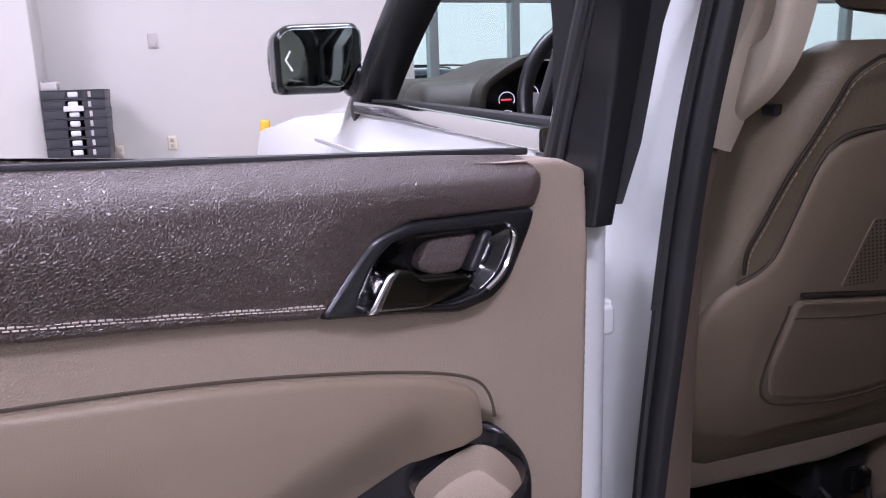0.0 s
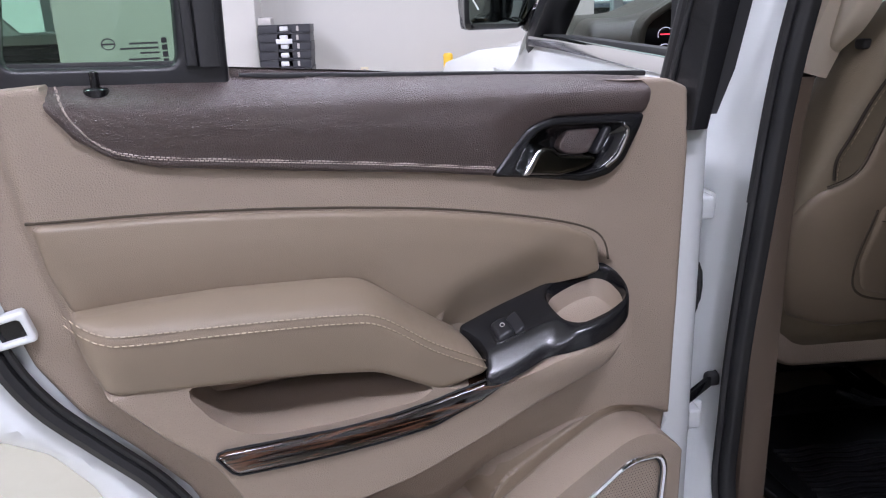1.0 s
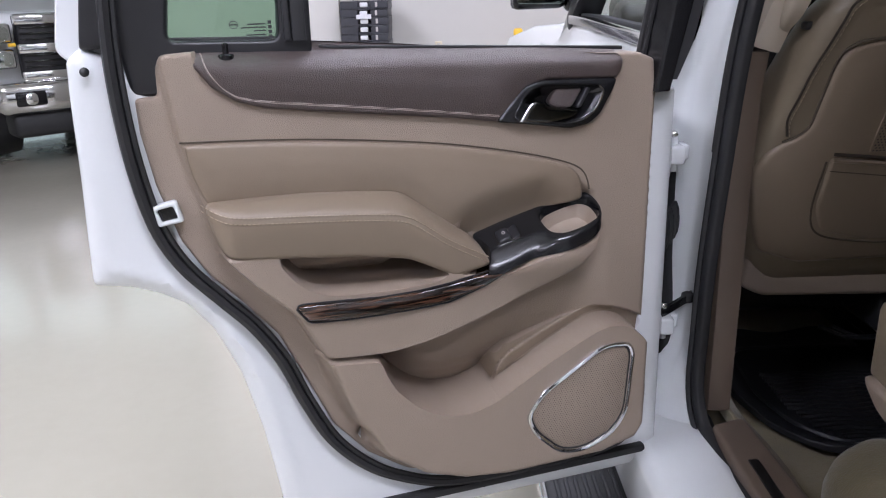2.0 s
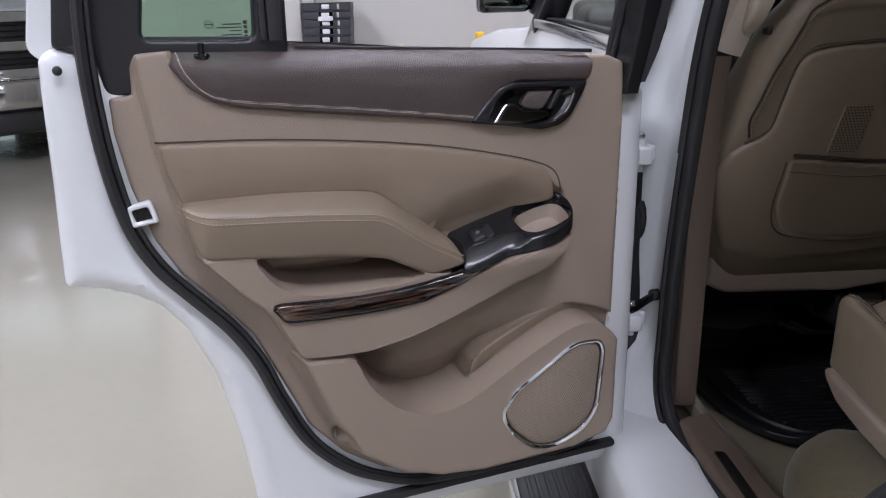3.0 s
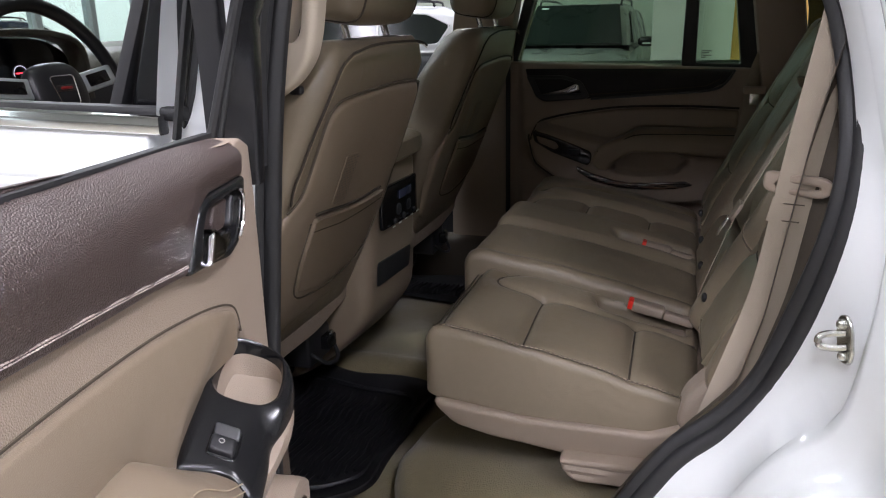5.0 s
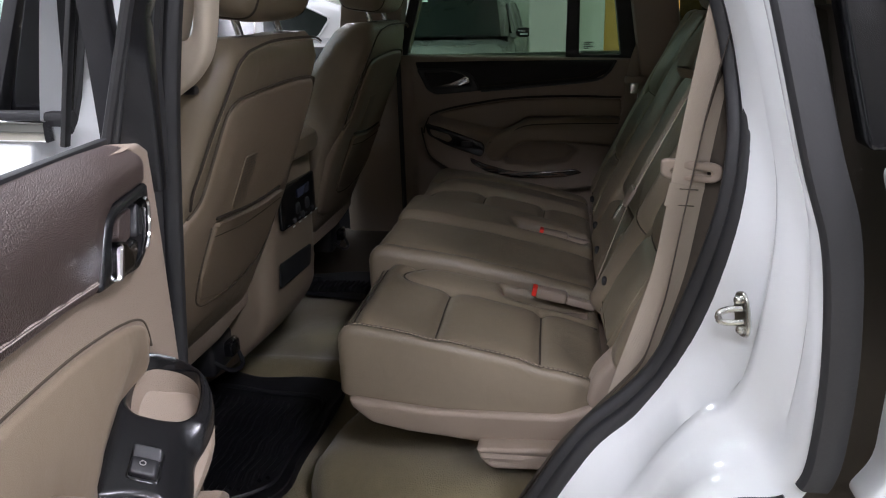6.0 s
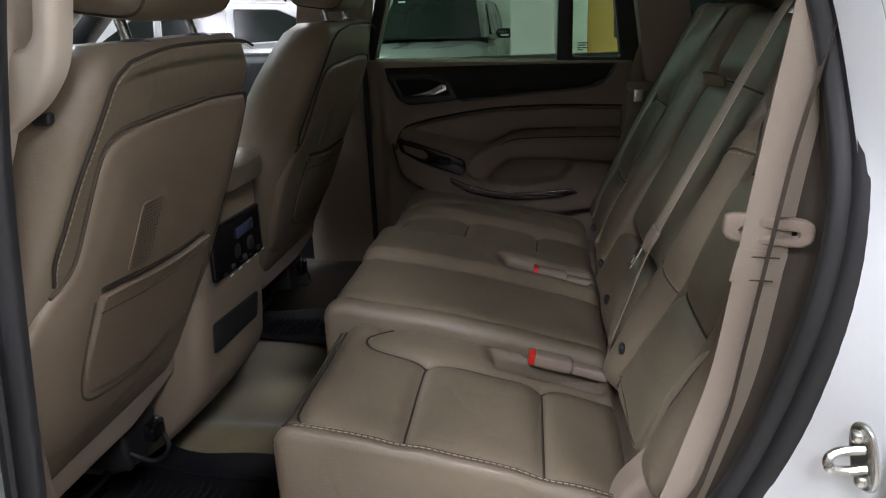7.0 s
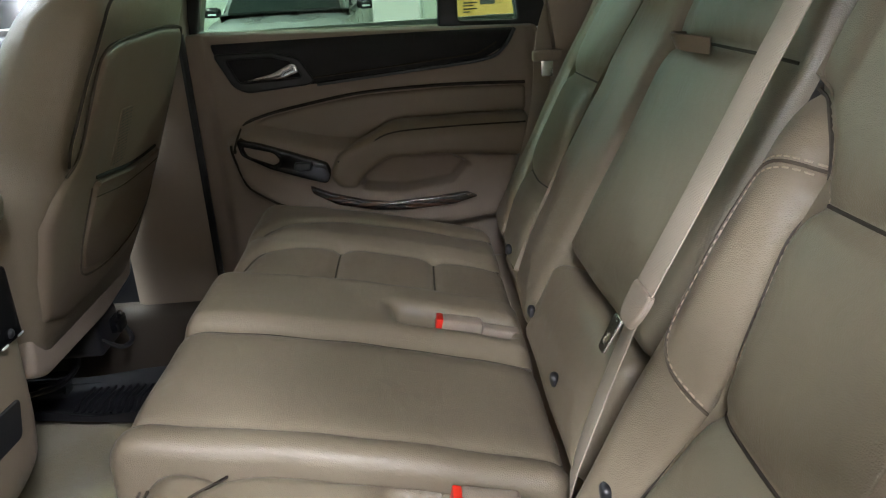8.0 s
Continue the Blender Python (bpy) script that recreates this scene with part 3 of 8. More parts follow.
# ---- open rear door ----
panel_outline = [(0.060, 1.319), (0.004, 1.316), (-0.004, 1.300), (-0.006, 1.262), (-0.036, 1.260), (-0.036, 1.213), (-0.026, 1.138), (-0.004, 1.054), (0.026, 0.998), (0.074, 0.941), (0.118, 0.883), (0.154, 0.797), (0.190, 0.707), (0.244, 0.640),
                 (0.310, 0.592), (0.385, 0.566), (0.46, 0.557), (0.54, 0.556), (0.653, 0.559), (0.722, 0.570), (0.757, 0.606), (0.762, 0.70), (0.767, 0.82), (0.770, 0.94), (0.775, 1.09), (0.777, 1.215), (0.775, 1.250), (0.757, 1.269), (0.722, 1.283), (0.690, 1.284), (0.355, 1.295)]
shell_outline = [(0.815, 1.22), (0.815, 0.52), (0.76, 0.485), (0.42, 0.487), (0.20, 0.495), (0.115, 0.505), (0.097, 0.56), (0.088, 0.64), (0.078, 0.714), (0.056, 0.82), (0.024, 0.903),
                 (-0.009, 0.950), (-0.045, 0.973), (-0.085, 0.989), (-0.132, 0.998), (-0.128, 1.07), (-0.123, 1.145), (-0.119, 1.22), (-0.114, 1.315), (-0.095, 1.33), (-0.06, 1.315), (0.0, 1.25), (0.4, 1.23)]


def shell_height(q):
    h = -0.004 * np.ones(len(q))
    h += groove(q, seal_path, 0.006, 0.02)
    bead = dist_to_line(q, [(-0.118, 1.28), (-0.107, 1.03), (-0.03, 0.99), (0.045, 0.92), (0.085, 0.80), (0.118, 0.62)])
    h += 0.004 * np.exp(-(bead / 0.006) ** 2)
    h -= 0.010 * np.clip(1 - signed(q, shell_outline) / 0.022, 0, 1)
    h -= 0.085 * np.clip(signed(q, panel_outline) / 0.03 - 0.4, 0, 1)
    return h


seal_path = catmull([(-0.047, 1.45), (-0.054, 1.38), (-0.058, 1.312), (-0.057, 1.239), (-0.051, 1.162), (-0.036, 1.08), (-0.008, 1.017), (0.039, 0.957), (0.082, 0.904), (0.118, 0.84), (0.146, 0.764), (0.185, 0.681),
                     (0.242, 0.618), (0.305, 0.580), (0.37, 0.556), (0.45, 0.548), (0.60, 0.548), (0.70, 0.555), (0.742, 0.585), (0.757, 0.65)], 5, closed=False)
door = part("rear_door", sheet(rounded(shell_outline, 0.008, 3), on_door, shell_height, edge=0.008, depth=0.135, res=0.012), WHITE_PAINT, suv, "white painted steel rear door, wide open", fix=False)
part("outer_skin", sheet(rounded(shell_outline, 0.01, 3), lambda u, w, n: on_door(u, w, -0.118 - n), lambda q: 0.02 + 0.03 * np.exp(-((q[:, 1] - 1.0) / 0.25) ** 2), edge=0.012, depth=0.0, res=0.03), WHITE_PAINT, door, fix=False)
seal3 = [on_door(u, w, 0.004) for u, w in resample(seal_path, 0.012, closed=False)]
part("door_seal", sweep(seal3, ring(0.0085, 8, 0.011), up=tuple(DN)), RUBBER, door, "black rubber weather seal")
part("seal_lip", sweep([on_door(u + 0.0115, w + 0.004, 0.006) for u, w in resample(seal_path, 0.012, closed=False)], ring(0.004, 6), up=tuple(DN)), RUBBER, door)

# window frame with the main pane lowered and a fixed quarter pane
frame_outer = [(-0.095, 1.325), (-0.075, 1.45), (-0.02, 1.66), (0.06, 1.775), (0.20, 1.80), (0.70, 1.79), (0.75, 1.765), (0.785, 1.60), (0.798, 1.36), (0.795, 1.30), (0.785, 1.225), (0.755, 1.20), (0.40, 1.20), (0.05, 1.22), (-0.006, 1.262), (-0.038, 1.262), (-0.048, 1.33)]
main_hole = [(0.208, 1.240), (0.216, 1.60), (0.222, 1.735), (0.66, 1.725), (0.70, 1.70), (0.74, 1.58), (0.765, 1.40), (0.765, 1.240)]
quarter_hole = [(0.016, 1.333), (0.034, 1.45), (0.075, 1.62), (0.115, 1.70), (0.165, 1.728), (0.178, 1.60), (0.170, 1.45), (0.164, 1.328)]
part("window_frame", sheet(rounded(frame_outer, 0.01, 3), lambda u, w, n: on_door(u, w, n - 0.012), lambda q: 0.004 + 0 * q[:, 0], edge=0.006, depth=0.028, res=0.02, holes=(rounded(main_hole, 0.012), rounded(quarter_hole, 0.012))), BLACK_PLASTIC, door, "black window frame", fix=False)
part("frame_paint", sheet(rounded([(-0.128, 1.325), (-0.105, 1.45), (-0.05, 1.67), (0.04, 1.80), (0.20, 1.83), (0.66, 1.82), (0.70, 1.765), (0.2, 1.76), (0.10, 1.73), (0.05, 1.63), (0.0, 1.45), (-0.03, 1.325), (-0.10, 1.30)], 0.012, 4), lambda u, w, n: on_door(u, w, n - 0.035), None, edge=0.004, depth=0.06, res=0.03), WHITE_PAINT, door, fix=False)
def post_points(z):
    """Corners of the hinge-side window post at that height, as (along the door, off the door)."""
    nl, lift = -0.022 + 0.30 * (z - 1.311), 0.30 * max(0.0, z - 1.42)
    uc, ur = 0.757 + 0.20 * (z - 1.245), 0.780 + 0.25 * (z - 1.225)
    return [(0.753, nl), (uc, 0.024 + lift), (ur, 0.026 + lift), (ur - 0.002, -0.004 + lift), (0.780, nl - 0.008)]


post_z = np.linspace(1.218, 1.77, 12)
part("window_post", loft([[on_door(u, z, n) for u, n in rounded(post_points(z), 0.005, 3)] for z in post_z]), SATIN_BLACK, door, "satin black window post")
for f, r in ((0.02, 0.006), (0.20, 0.004)):
    strip = []
    for z in post_z:
        a, b = post_points(z)[:2]
        strip.append(on_door(a[0] + (b[0] - a[0]) * f - 0.001, z, a[1] + (b[1] - a[1]) * f))
    part("post_rubber", sweep(strip, ring(r, 8), up=tuple(DN)), RUBBER, door)
flap = []
for z in np.linspace(1.236, 1.77, 11):
    u, n = post_points(z)[2]
    grow = min(1.0, (z - 1.230) / 0.06) ** 0.5
    flap.append([on_door(u - 0.004, z, n - 0.002), on_door(u + 0.016 * grow, z, n + 0.001), on_door(u + 0.020 * grow, z, n - 0.006), on_door(u - 0.004, z, n - 0.020)])
part("post_flap", loft(flap), RUBBER, door, "black rubber sealing flap")
part("belt_seal", sweep([on_door(u, 1.3262 - 0.0535 * u, -0.022) for u in np.linspace(0.22, 0.71, 18)], box_profile(0.012, 0.006, 0.002), up=(0, 0, 1)), RUBBER, door, "black window belt seal")
part("run_channel", merge(sweep([on_door(0.192, 1.326 + 0.02 * k, -0.004) for k in range(21)], box_profile(0.018, 0.012), up=tuple(DN)), sweep([on_door(0.176, 1.328 + 0.02 * k, -0.006) for k in range(21)], box_profile(0.009, 0.01), up=tuple(DN))), RUBBER, door)
qg = part("quarter_glass", prism(rounded([(a + (0.004 if a > 0.1 else -0.004), b) for a, b in quarter_hole], 0.01), on_door, -0.034, -0.030), GREEN_GLASS, door, "green tinted fixed quarter glass with etched marks")
part("glass_edge", sweep([on_door(u, w, -0.026) for u, w in resample([(0.016, 1.331), (0.164, 1.326)], 0.03, False)], box_profile(0.006, 0.012, 0.002), up=(0, 0, 1)), RUBBER, qg)
marks = []
for row, (w0, ln) in enumerate(((1.349, 0.026), (1.3445, 0.034), (1.340, 0.017), (1.3345, 0.028), (1.3275 + 0.003, 0.014))):
    marks.append(prism([(0.150 - ln, w0), (0.150, w0), (0.150, w0 + 0.0017), (0.150 - ln, w0 + 0.0017)], on_door, -0.0298, -0.0294))
for k in range(4):
    marks.append(prism([(0.153, 1.330 + 0.0065 * k), (0.158, 1.330 + 0.0065 * k), (0.158, 1.3348 + 0.0065 * k), (0.153, 1.3348 + 0.0065 * k)], on_door, -0.0298, -0.0294))
marks.append(sweep([on_door(0.106 + 0.0058 * math.cos(a), 1.3500 + 0.0050 * math.sin(a), -0.0295) for a in np.linspace(0, 2 * math.pi, 22)], ring(0.0005, 4), up=tuple(DN)))
marks.append(prism([(0.1005, 1.3492), (0.1115, 1.3492), (0.1115, 1.3508), (0.1005, 1.3508)], on_door, -0.0298, -0.0294))
part("etched_mark", merge(*marks), BLACK_PLASTIC, qg)

# moulded trim panel
main_face = [(0.00, 1.33), (0.004, 1.28), (0.012, 1.20), (0.019, 1.159), (0.033, 1.10), (0.051, 1.033), (0.096, 0.975), (0.144, 0.925), (0.180, 0.845), (0.215, 0.74), (0.262, 0.655), (0.33, 0.605), (0.40, 0.58), (0.48, 0.57), (0.66, 0.572), (0.732, 0.59), (0.750, 0.62), (0.760, 1.2), (0.750, 1.33)]
bulge = [(0.047, 1.035), (0.094, 0.979), (0.142, 0.931), (0.181, 0.849), (0.235, 0.844), (0.288, 0.842), (0.363, 0.855), (0.441, 0.881), (0.521, 0.913), (0.602, 0.951), (0.635, 0.985), (0.642, 1.008), (0.60, 1.0), (0.53, 0.985), (0.45, 0.955), (0.39, 0.975), (0.30, 1.03), (0.15, 1.05)]
low_form = [(0.170, 0.849), (0.267, 0.840), (0.278, 0.808), (0.290, 0.783), (0.326, 0.743), (0.37, 0.719), (0.415, 0.716), (0.457, 0.729), (0.499, 0.753), (0.552, 0.784), (0.607, 0.812), (0.645, 0.829), (0.673, 0.834), (0.705, 0.826), (0.738, 0.797), (0.80, 0.70), (0.80, 0.50), (0.2, 0.5), (0.10, 0.70)]
mid_form = [(0.43, 0.70), (0.472, 0.740), (0.478, 0.771), (0.500, 0.792), (0.543, 0.813), (0.597, 0.836), (0.641, 0.850), (0.664, 0.852), (0.71, 0.840), (0.76, 0.815), (0.80, 0.7), (0.6, 0.7)]
hollow = [(0.24, 0.845), (0.24, 0.68), (0.60, 0.68), (0.70, 0.84), (0.68, 1.0), (0.50, 0.95), (0.30, 0.87)]
pocket_up = [(0.127, 1.026), (0.246, 1.016), (0.315, 1.003), (0.378, 0.968), (0.363, 0.961), (0.277, 0.958), (0.208, 0.961), (0.175, 0.970), (0.150, 0.990)]
speaker_rim = [(0.513, 0.685), (0.540, 0.724), (0.655, 0.796), (0.703, 0.792), (0.712, 0.772), (0.703, 0.656), (0.676, 0.618), (0.619, 0.596), (0.574, 0.603), (0.527, 0.650)]
leather = [(0.036, 1.331), (0.041, 1.315), (0.047, 1.297), (0.066, 1.270), (0.097, 1.249), (0.133, 1.238), (0.200, 1.229), (0.267, 1.220), (0.404, 1.203), (0.479, 1.191), (0.505, 1.216), (0.528, 1.241), (0.560, 1.250), (0.681, 1.245), (0.689, 1.257), (0.693, 1.274), (0.689, 1.287), (0.52, 1.300), (0.40, 1.307), (0.355, 1.312), (0.2, 1.325), (0.10, 1.330)]
bez_i = [(0.503, 1.197), (0.520, 1.224), (0.534, 1.236), (0.556, 1.241), (0.648, 1.236), (0.655, 1.226), (0.638, 1.197), (0.619, 1.185), (0.59, 1.182)]
plate_bay = [(0.40, 0.99), (0.43, 1.05), (0.58, 1.080), (0.618, 1.076), (0.645, 1.058), (0.655, 1.025), (0.46, 0.975)]
low_form, mid_form, bulge, pocket_up = [rounded(f, 0.014, 4) for f in (low_form, mid_form, bulge, pocket_up)]


def trim_height(q):
    h = -0.001 + 0.016 * step_mask(q, main_face, 0.012)
    up = q[:, 1]
    b = step_mask(q, bulge, 0.012)
    h += b * (0.042 - 0.05 * np.clip(0.93 - up, 0, 0.1))
    low = step_mask(q, low_form, 0.006) * step_mask(q, main_face, 0.03)
    mid = step_mask(q, mid_form, 0.006) * (1 - low)
    # behind the lip the pocket falls away, deepest at its bottom
    near = np.clip(1 + signed(q, low_form) / 0.055, 0, 1)
    sink = np.clip((0.68 - q[:, 0]) / 0.18, 0, 1) * (0.025 + 0.030 * np.clip((0.85 - up) / 0.10, 0, 1) + 0.028 * near ** 1.6)
    h -= sink * step_mask(q, hollow, 0.03) * (1 - low) * (1 - mid) * (1 - b)
    h += (low * 0.042 - mid * (0.004 + 0.010 * near)) * (1 - b)
    h -= step_mask(q, pocket_up, 0.008) * (0.060 + 0.045 * np.clip((0.990 - up) / 0.025, 0, 1) + 0.045 * np.clip((q[:, 0] - 0.30) / 0.05, 0, 1))
    h -= 0.004 * step_mask(q, speaker_rim, 0.006)
    h += 0.026 * np.exp(-((q[:, 0] - 0.56) / 0.10) ** 2 - ((up - 0.975) / 0.04) ** 2) * b
    h -= np.maximum(0.045 * np.clip((signed(q, leather) - 0.005) / 0.01, 0, 1), 0.035 * step_mask(q, bez_i, 0.01))
    h -= 0.018 * step_mask(q, plate_bay, 0.016)
    h -= 0.012 * np.clip((q[:, 0] - 0.755) / 0.02, 0, 1) ** 2
    return h


part("trim_panel", sheet(rounded(panel_outline, 0.006, 3), on_door, trim_height, edge=0.006, depth=0.03, res=0.0050,
                         creases=[(list(f) + [f[0]], w) for f, w in ((pocket_up, 0.008), (low_form, 0.006), (bulge, 0.012), (mid_form, 0.006))]), TAN_PLASTIC, door, "beige grained plastic door trim with map pockets", smooth=60, fix=False)

# strip of darker tan over the trim: shade on the pocket's downward-turned side
pad = rounded([(0.466, 0.741), (0.478, 0.771), (0.500, 0.792), (0.543, 0.813), (0.597, 0.836), (0.641, 0.850), (0.664, 0.852), (0.696, 0.845), (0.700, 0.834), (0.673, 0.841), (0.645, 0.836), (0.607, 0.819), (0.552, 0.791), (0.499, 0.760)], 0.004)
part("pocket_shade", sheet(pad, on_door, lambda q: trim_height(q) + 0.0012, edge=0.001, depth=-0.003, res=0.005), TAN_SMOOTH, door, "side of the map pocket, darker tan for shade", smooth=60, fix=False)

# padded middle insert
mid_insert = [(0.018, 1.196), (0.144, 1.189), (0.264, 1.178), (0.393, 1.161), (0.495, 1.141), (0.570, 1.121), (0.610, 1.105), (0.624, 1.090), (0.628, 1.072), (0.632, 1.05), (0.58, 1.04), (0.52, 1.024), (0.45, 1.005), (0.42, 1.012), (0.36, 1.06), (0.32, 1.094), (0.293, 1.098), (0.176, 1.107), (0.097, 1.108), (0.040, 1.106), (0.024, 1.150)]
def insert_height(q):
    sink = np.clip((1.012 + 0.245 * (q[:, 0] - 0.441) + 0.075 - q[:, 1]) / 0.075, 0, 1) * np.clip((q[:, 0] - 0.36) / 0.08, 0, 1) * (1 - 0.65 * np.clip((q[:, 0] - 0.55) / 0.06, 0, 1))
    return 0.0205 + 0.004 * np.clip(signed(q, mid_insert) / 0.03, 0, 1) - 0.024 * sink * sink * (3 - 2 * sink)


part("middle_insert", sheet(rounded(mid_insert, 0.008, 3), on_door, insert_height, edge=0.006, depth=0.015, res=0.008), TAN_SMOOTH, door, "padded tan insert above the armrest", fix=False)

part("insert_seam", merge(seam_cord(catmull([(0.014, 1.1985), (0.144, 1.192), (0.264, 1.181), (0.393, 1.164), (0.495, 1.144), (0.573, 1.124), (0.617, 1.107), (0.634, 1.090), (0.641, 1.066)], 5, False), on_door, lambda q: 0.0135 + 0 * q[:, 0], 0.0016)), SOFT_SEAM, door)
# upper leather roll


def leather_height(q):
    top = 1.322 - 0.041 * np.clip(q[:, 0], 0, 1)
    h = 0.0235 + 0.010 * np.clip(signed(q, leather) / 0.05, 0, 1)
    h = h - 0.045 * np.clip((q[:, 1] - top + 0.030) / 0.030, 0, 1) ** 2.2
    h += groove(q, stitch_line, 0.0025, 0.003)
    return h


stitch_line = catmull([(0.055, 1.321), (0.064, 1.291), (0.087, 1.263), (0.119, 1.251), (0.188, 1.241), (0.267, 1.231), (0.351, 1.220), (0.481, 1.201)], 6, closed=False)
part("upper_roll", sheet(leather, on_door, leather_height, edge=0.005, depth=0.021, res=0.007), BROWN_LEATHER, door, "dark brown grained leather roll", smooth=60, fix=False)
offs = [(u + 0.0016, w - 0.0022) for u, w in stitch_line]
part("stitching", merge(stitches(stitch_line, on_door, lambda q: leather_height(q) + 0.0008, 0.0034, 0.0012, 0.0018), stitches(offs[1:], on_door, lambda q: leather_height(q) + 0.0006, 0.0034, 0.0012, 0.0012)), THREAD, door, "pale double stitching")

# inner handle
bez_o = [(0.475, 1.191), (0.503, 1.224), (0.522, 1.243), (0.548, 1.250), (0.681, 1.246), (0.674, 1.228), (0.652, 1.190), (0.632, 1.176), (0.600, 1.171), (0.531, 1.183)]
bezel = part("handle_bezel", sheet(rounded(bez_o, 0.008), on_door, lambda q: 0.032 - 0.006 * np.clip(1 - signed(q, bez_o) / 0.02, 0, 1), edge=0.004, depth=0.0, res=0.008, holes=(rounded(bez_i, 0.006),)), SATIN_BLACK, door, "black plastic handle surround", fix=False)
part("handle_cup", sheet(rounded([(a, b) for a, b in bez_i], 0.006), on_door, lambda q: 0.026 - 0.016 * np.clip(signed(q, bez_i) / 0.014, 0, 1), edge=0.001, depth=0.0, res=0.005), GLOSS_BLACK, bezel, fix=False)
part("bezel_glint", sweep([on_door(u, w, 0.031) for u, w in catmull([(0.645, 1.236), (0.652, 1.226), (0.640, 1.200), (0.622, 1.187)], 6, False)], ring(0.0022, 6), up=tuple(DN)), CHROME, bezel, "bright inner edge")
part("leather_patch", sheet(rounded([(0.562, 1.214), (0.574, 1.234), (0.622, 1.233), (0.603, 1.204), (0.575, 1.205)], 0.006), on_door, lambda q: 0.022 + 0 * q[:, 0], edge=0.003, depth=0.0, res=0.006), BROWN_LEATHER, bezel, fix=False)
part("handle_rib", sheet(rounded([(0.625, 1.234), (0.634, 1.233), (0.617, 1.203), (0.608, 1.203)], 0.003), on_door, lambda q: 0.027 + 0 * q[:, 0], edge=0.003, depth=0.0, res=0.006), BLACK_PLASTIC, bezel, fix=False)
part("lever", sheet(rounded([(0.511, 1.190), (0.530, 1.217), (0.538, 1.220), (0.551, 1.217), (0.558, 1.209), (0.580, 1.206), (0.614, 1.201), (0.615, 1.192), (0.596, 1.186), (0.56, 1.184)], 0.005), on_door, lambda q: 0.034 - 0.25 * np.maximum(q[:, 0] - 0.56, 0) * 0.6, edge=0.006, depth=-0.008, res=0.005), DARK_CHROME, bezel, "dark chrome release lever", fix=False)
part("lever_edge", sheet(rounded([(0.509, 1.189), (0.528, 1.217), (0.537, 1.219), (0.520, 1.190)], 0.003), on_door, lambda q: 0.0355 + 0 * q[:, 0], edge=0.003, depth=-0.008, res=0.004), CHROME, bezel, "bright chrome lever tip", fix=False)

# armrest
arm = [(0.035, 1.112), (0.097, 1.113), (0.176, 1.112), (0.293, 1.103), (0.321, 1.098), (0.362, 1.066), (0.415, 1.024), (0.432, 1.012), (0.452, 0.974), (0.420, 0.967), (0.392, 0.960), (0.365, 0.976), (0.321, 0.999), (0.244, 1.013), (0.127, 1.026), (0.055, 1.034), (0.042, 1.070)]
arm_front = catmull([(0.030, 1.108), (0.060, 1.098), (0.091, 1.093), (0.183, 1.086), (0.281, 1.076), (0.323, 1.065), (0.383, 1.022), (0.447, 0.985)], 6, False)


def arm_height(q):
    line = np.array(arm_front)
    wl = np.interp(q[:, 0], line[:, 0], line[:, 1])
    top = np.clip((q[:, 1] - wl) / 0.030, 0, 1)
    low = np.clip((wl - q[:, 1]) / 0.07, 0, 1)
    h = 0.073 - 0.052 * top ** 1.6 - 0.016 * low ** 1.5
    h -= 0.045 * np.clip((0.075 - q[:, 0]) / 0.045, 0, 1) ** 2
    h -= 0.010 * np.clip((q[:, 0] - 0.36) / 0.09, 0, 1)
    return h + groove(q, arm_front, 0.0025, 0.003)


part("armrest", sheet(rounded(arm, 0.012), on_door, arm_height, edge=0.008, depth=-0.006, res=0.006), TAN_SMOOTH, door, "padded tan armrest with stitched edge", smooth=70, fix=False)
part("armrest_stitching", merge(stitches([(u, w + 0.003) for u, w in arm_front], on_door, lambda q: arm_height(q) + 0.0005, 0.0040, 0.0022, 0.0017), stitches([(u, w - 0.0055) for u, w in arm_front], on_door, lambda q: arm_height(q) + 0.0005, 0.0040, 0.0022, 0.0017)), TAN_THREAD, door, "pale double stitching")

# switch and pull-cup bezel: a plate that slopes up towards the hinge
def on_plate(u, n, h):
    return on_door(u, 1.012 + 0.245 * (u - 0.441) - 0.40 * n + h, n)


plate_out = [(0.437, -0.001), (0.50, -0.006), (0.58, -0.008), (0.643, -0.001), (0.650, 0.025), (0.647, 0.05), (0.634, 0.070), (0.608, 0.081), (0.577, 0.084), (0.545, 0.079), (0.520, 0.071), (0.490, 0.075), (0.452, 0.076), (0.440, 0.070), (0.450, 0.055), (0.452, 0.037), (0.446, 0.018)]
cup_rim = [(0.551, 0.012), (0.563, 0.002), (0.600, -0.002), (0.630, 0.002), (0.642, 0.016), (0.644, 0.044), (0.634, 0.062), (0.605, 0.069), (0.570, 0.068), (0.554, 0.056), (0.550, 0.035)]
sb = part("switch_bezel", sheet(rounded(plate_out, 0.012), on_plate, lambda q: -0.013 * np.clip((q[:, 1] - 0.052) / 0.022, 0, 1) * np.clip((0.555 - q[:, 0]) / 0.03, 0, 1), edge=0.007, depth=0.022, res=0.006, holes=(rounded(cup_rim, 0.012),)), SATIN_BLACK, door, "black plastic window switch and pull cup surround", fix=False)


def cup_ring(k, h):
    return [on_plate(0.596 + (a - 0.596) * k, 0.037 + (b - 0.037) * k, h) for a, b in resample(rounded(cup_rim, 0.014), 0.006)]


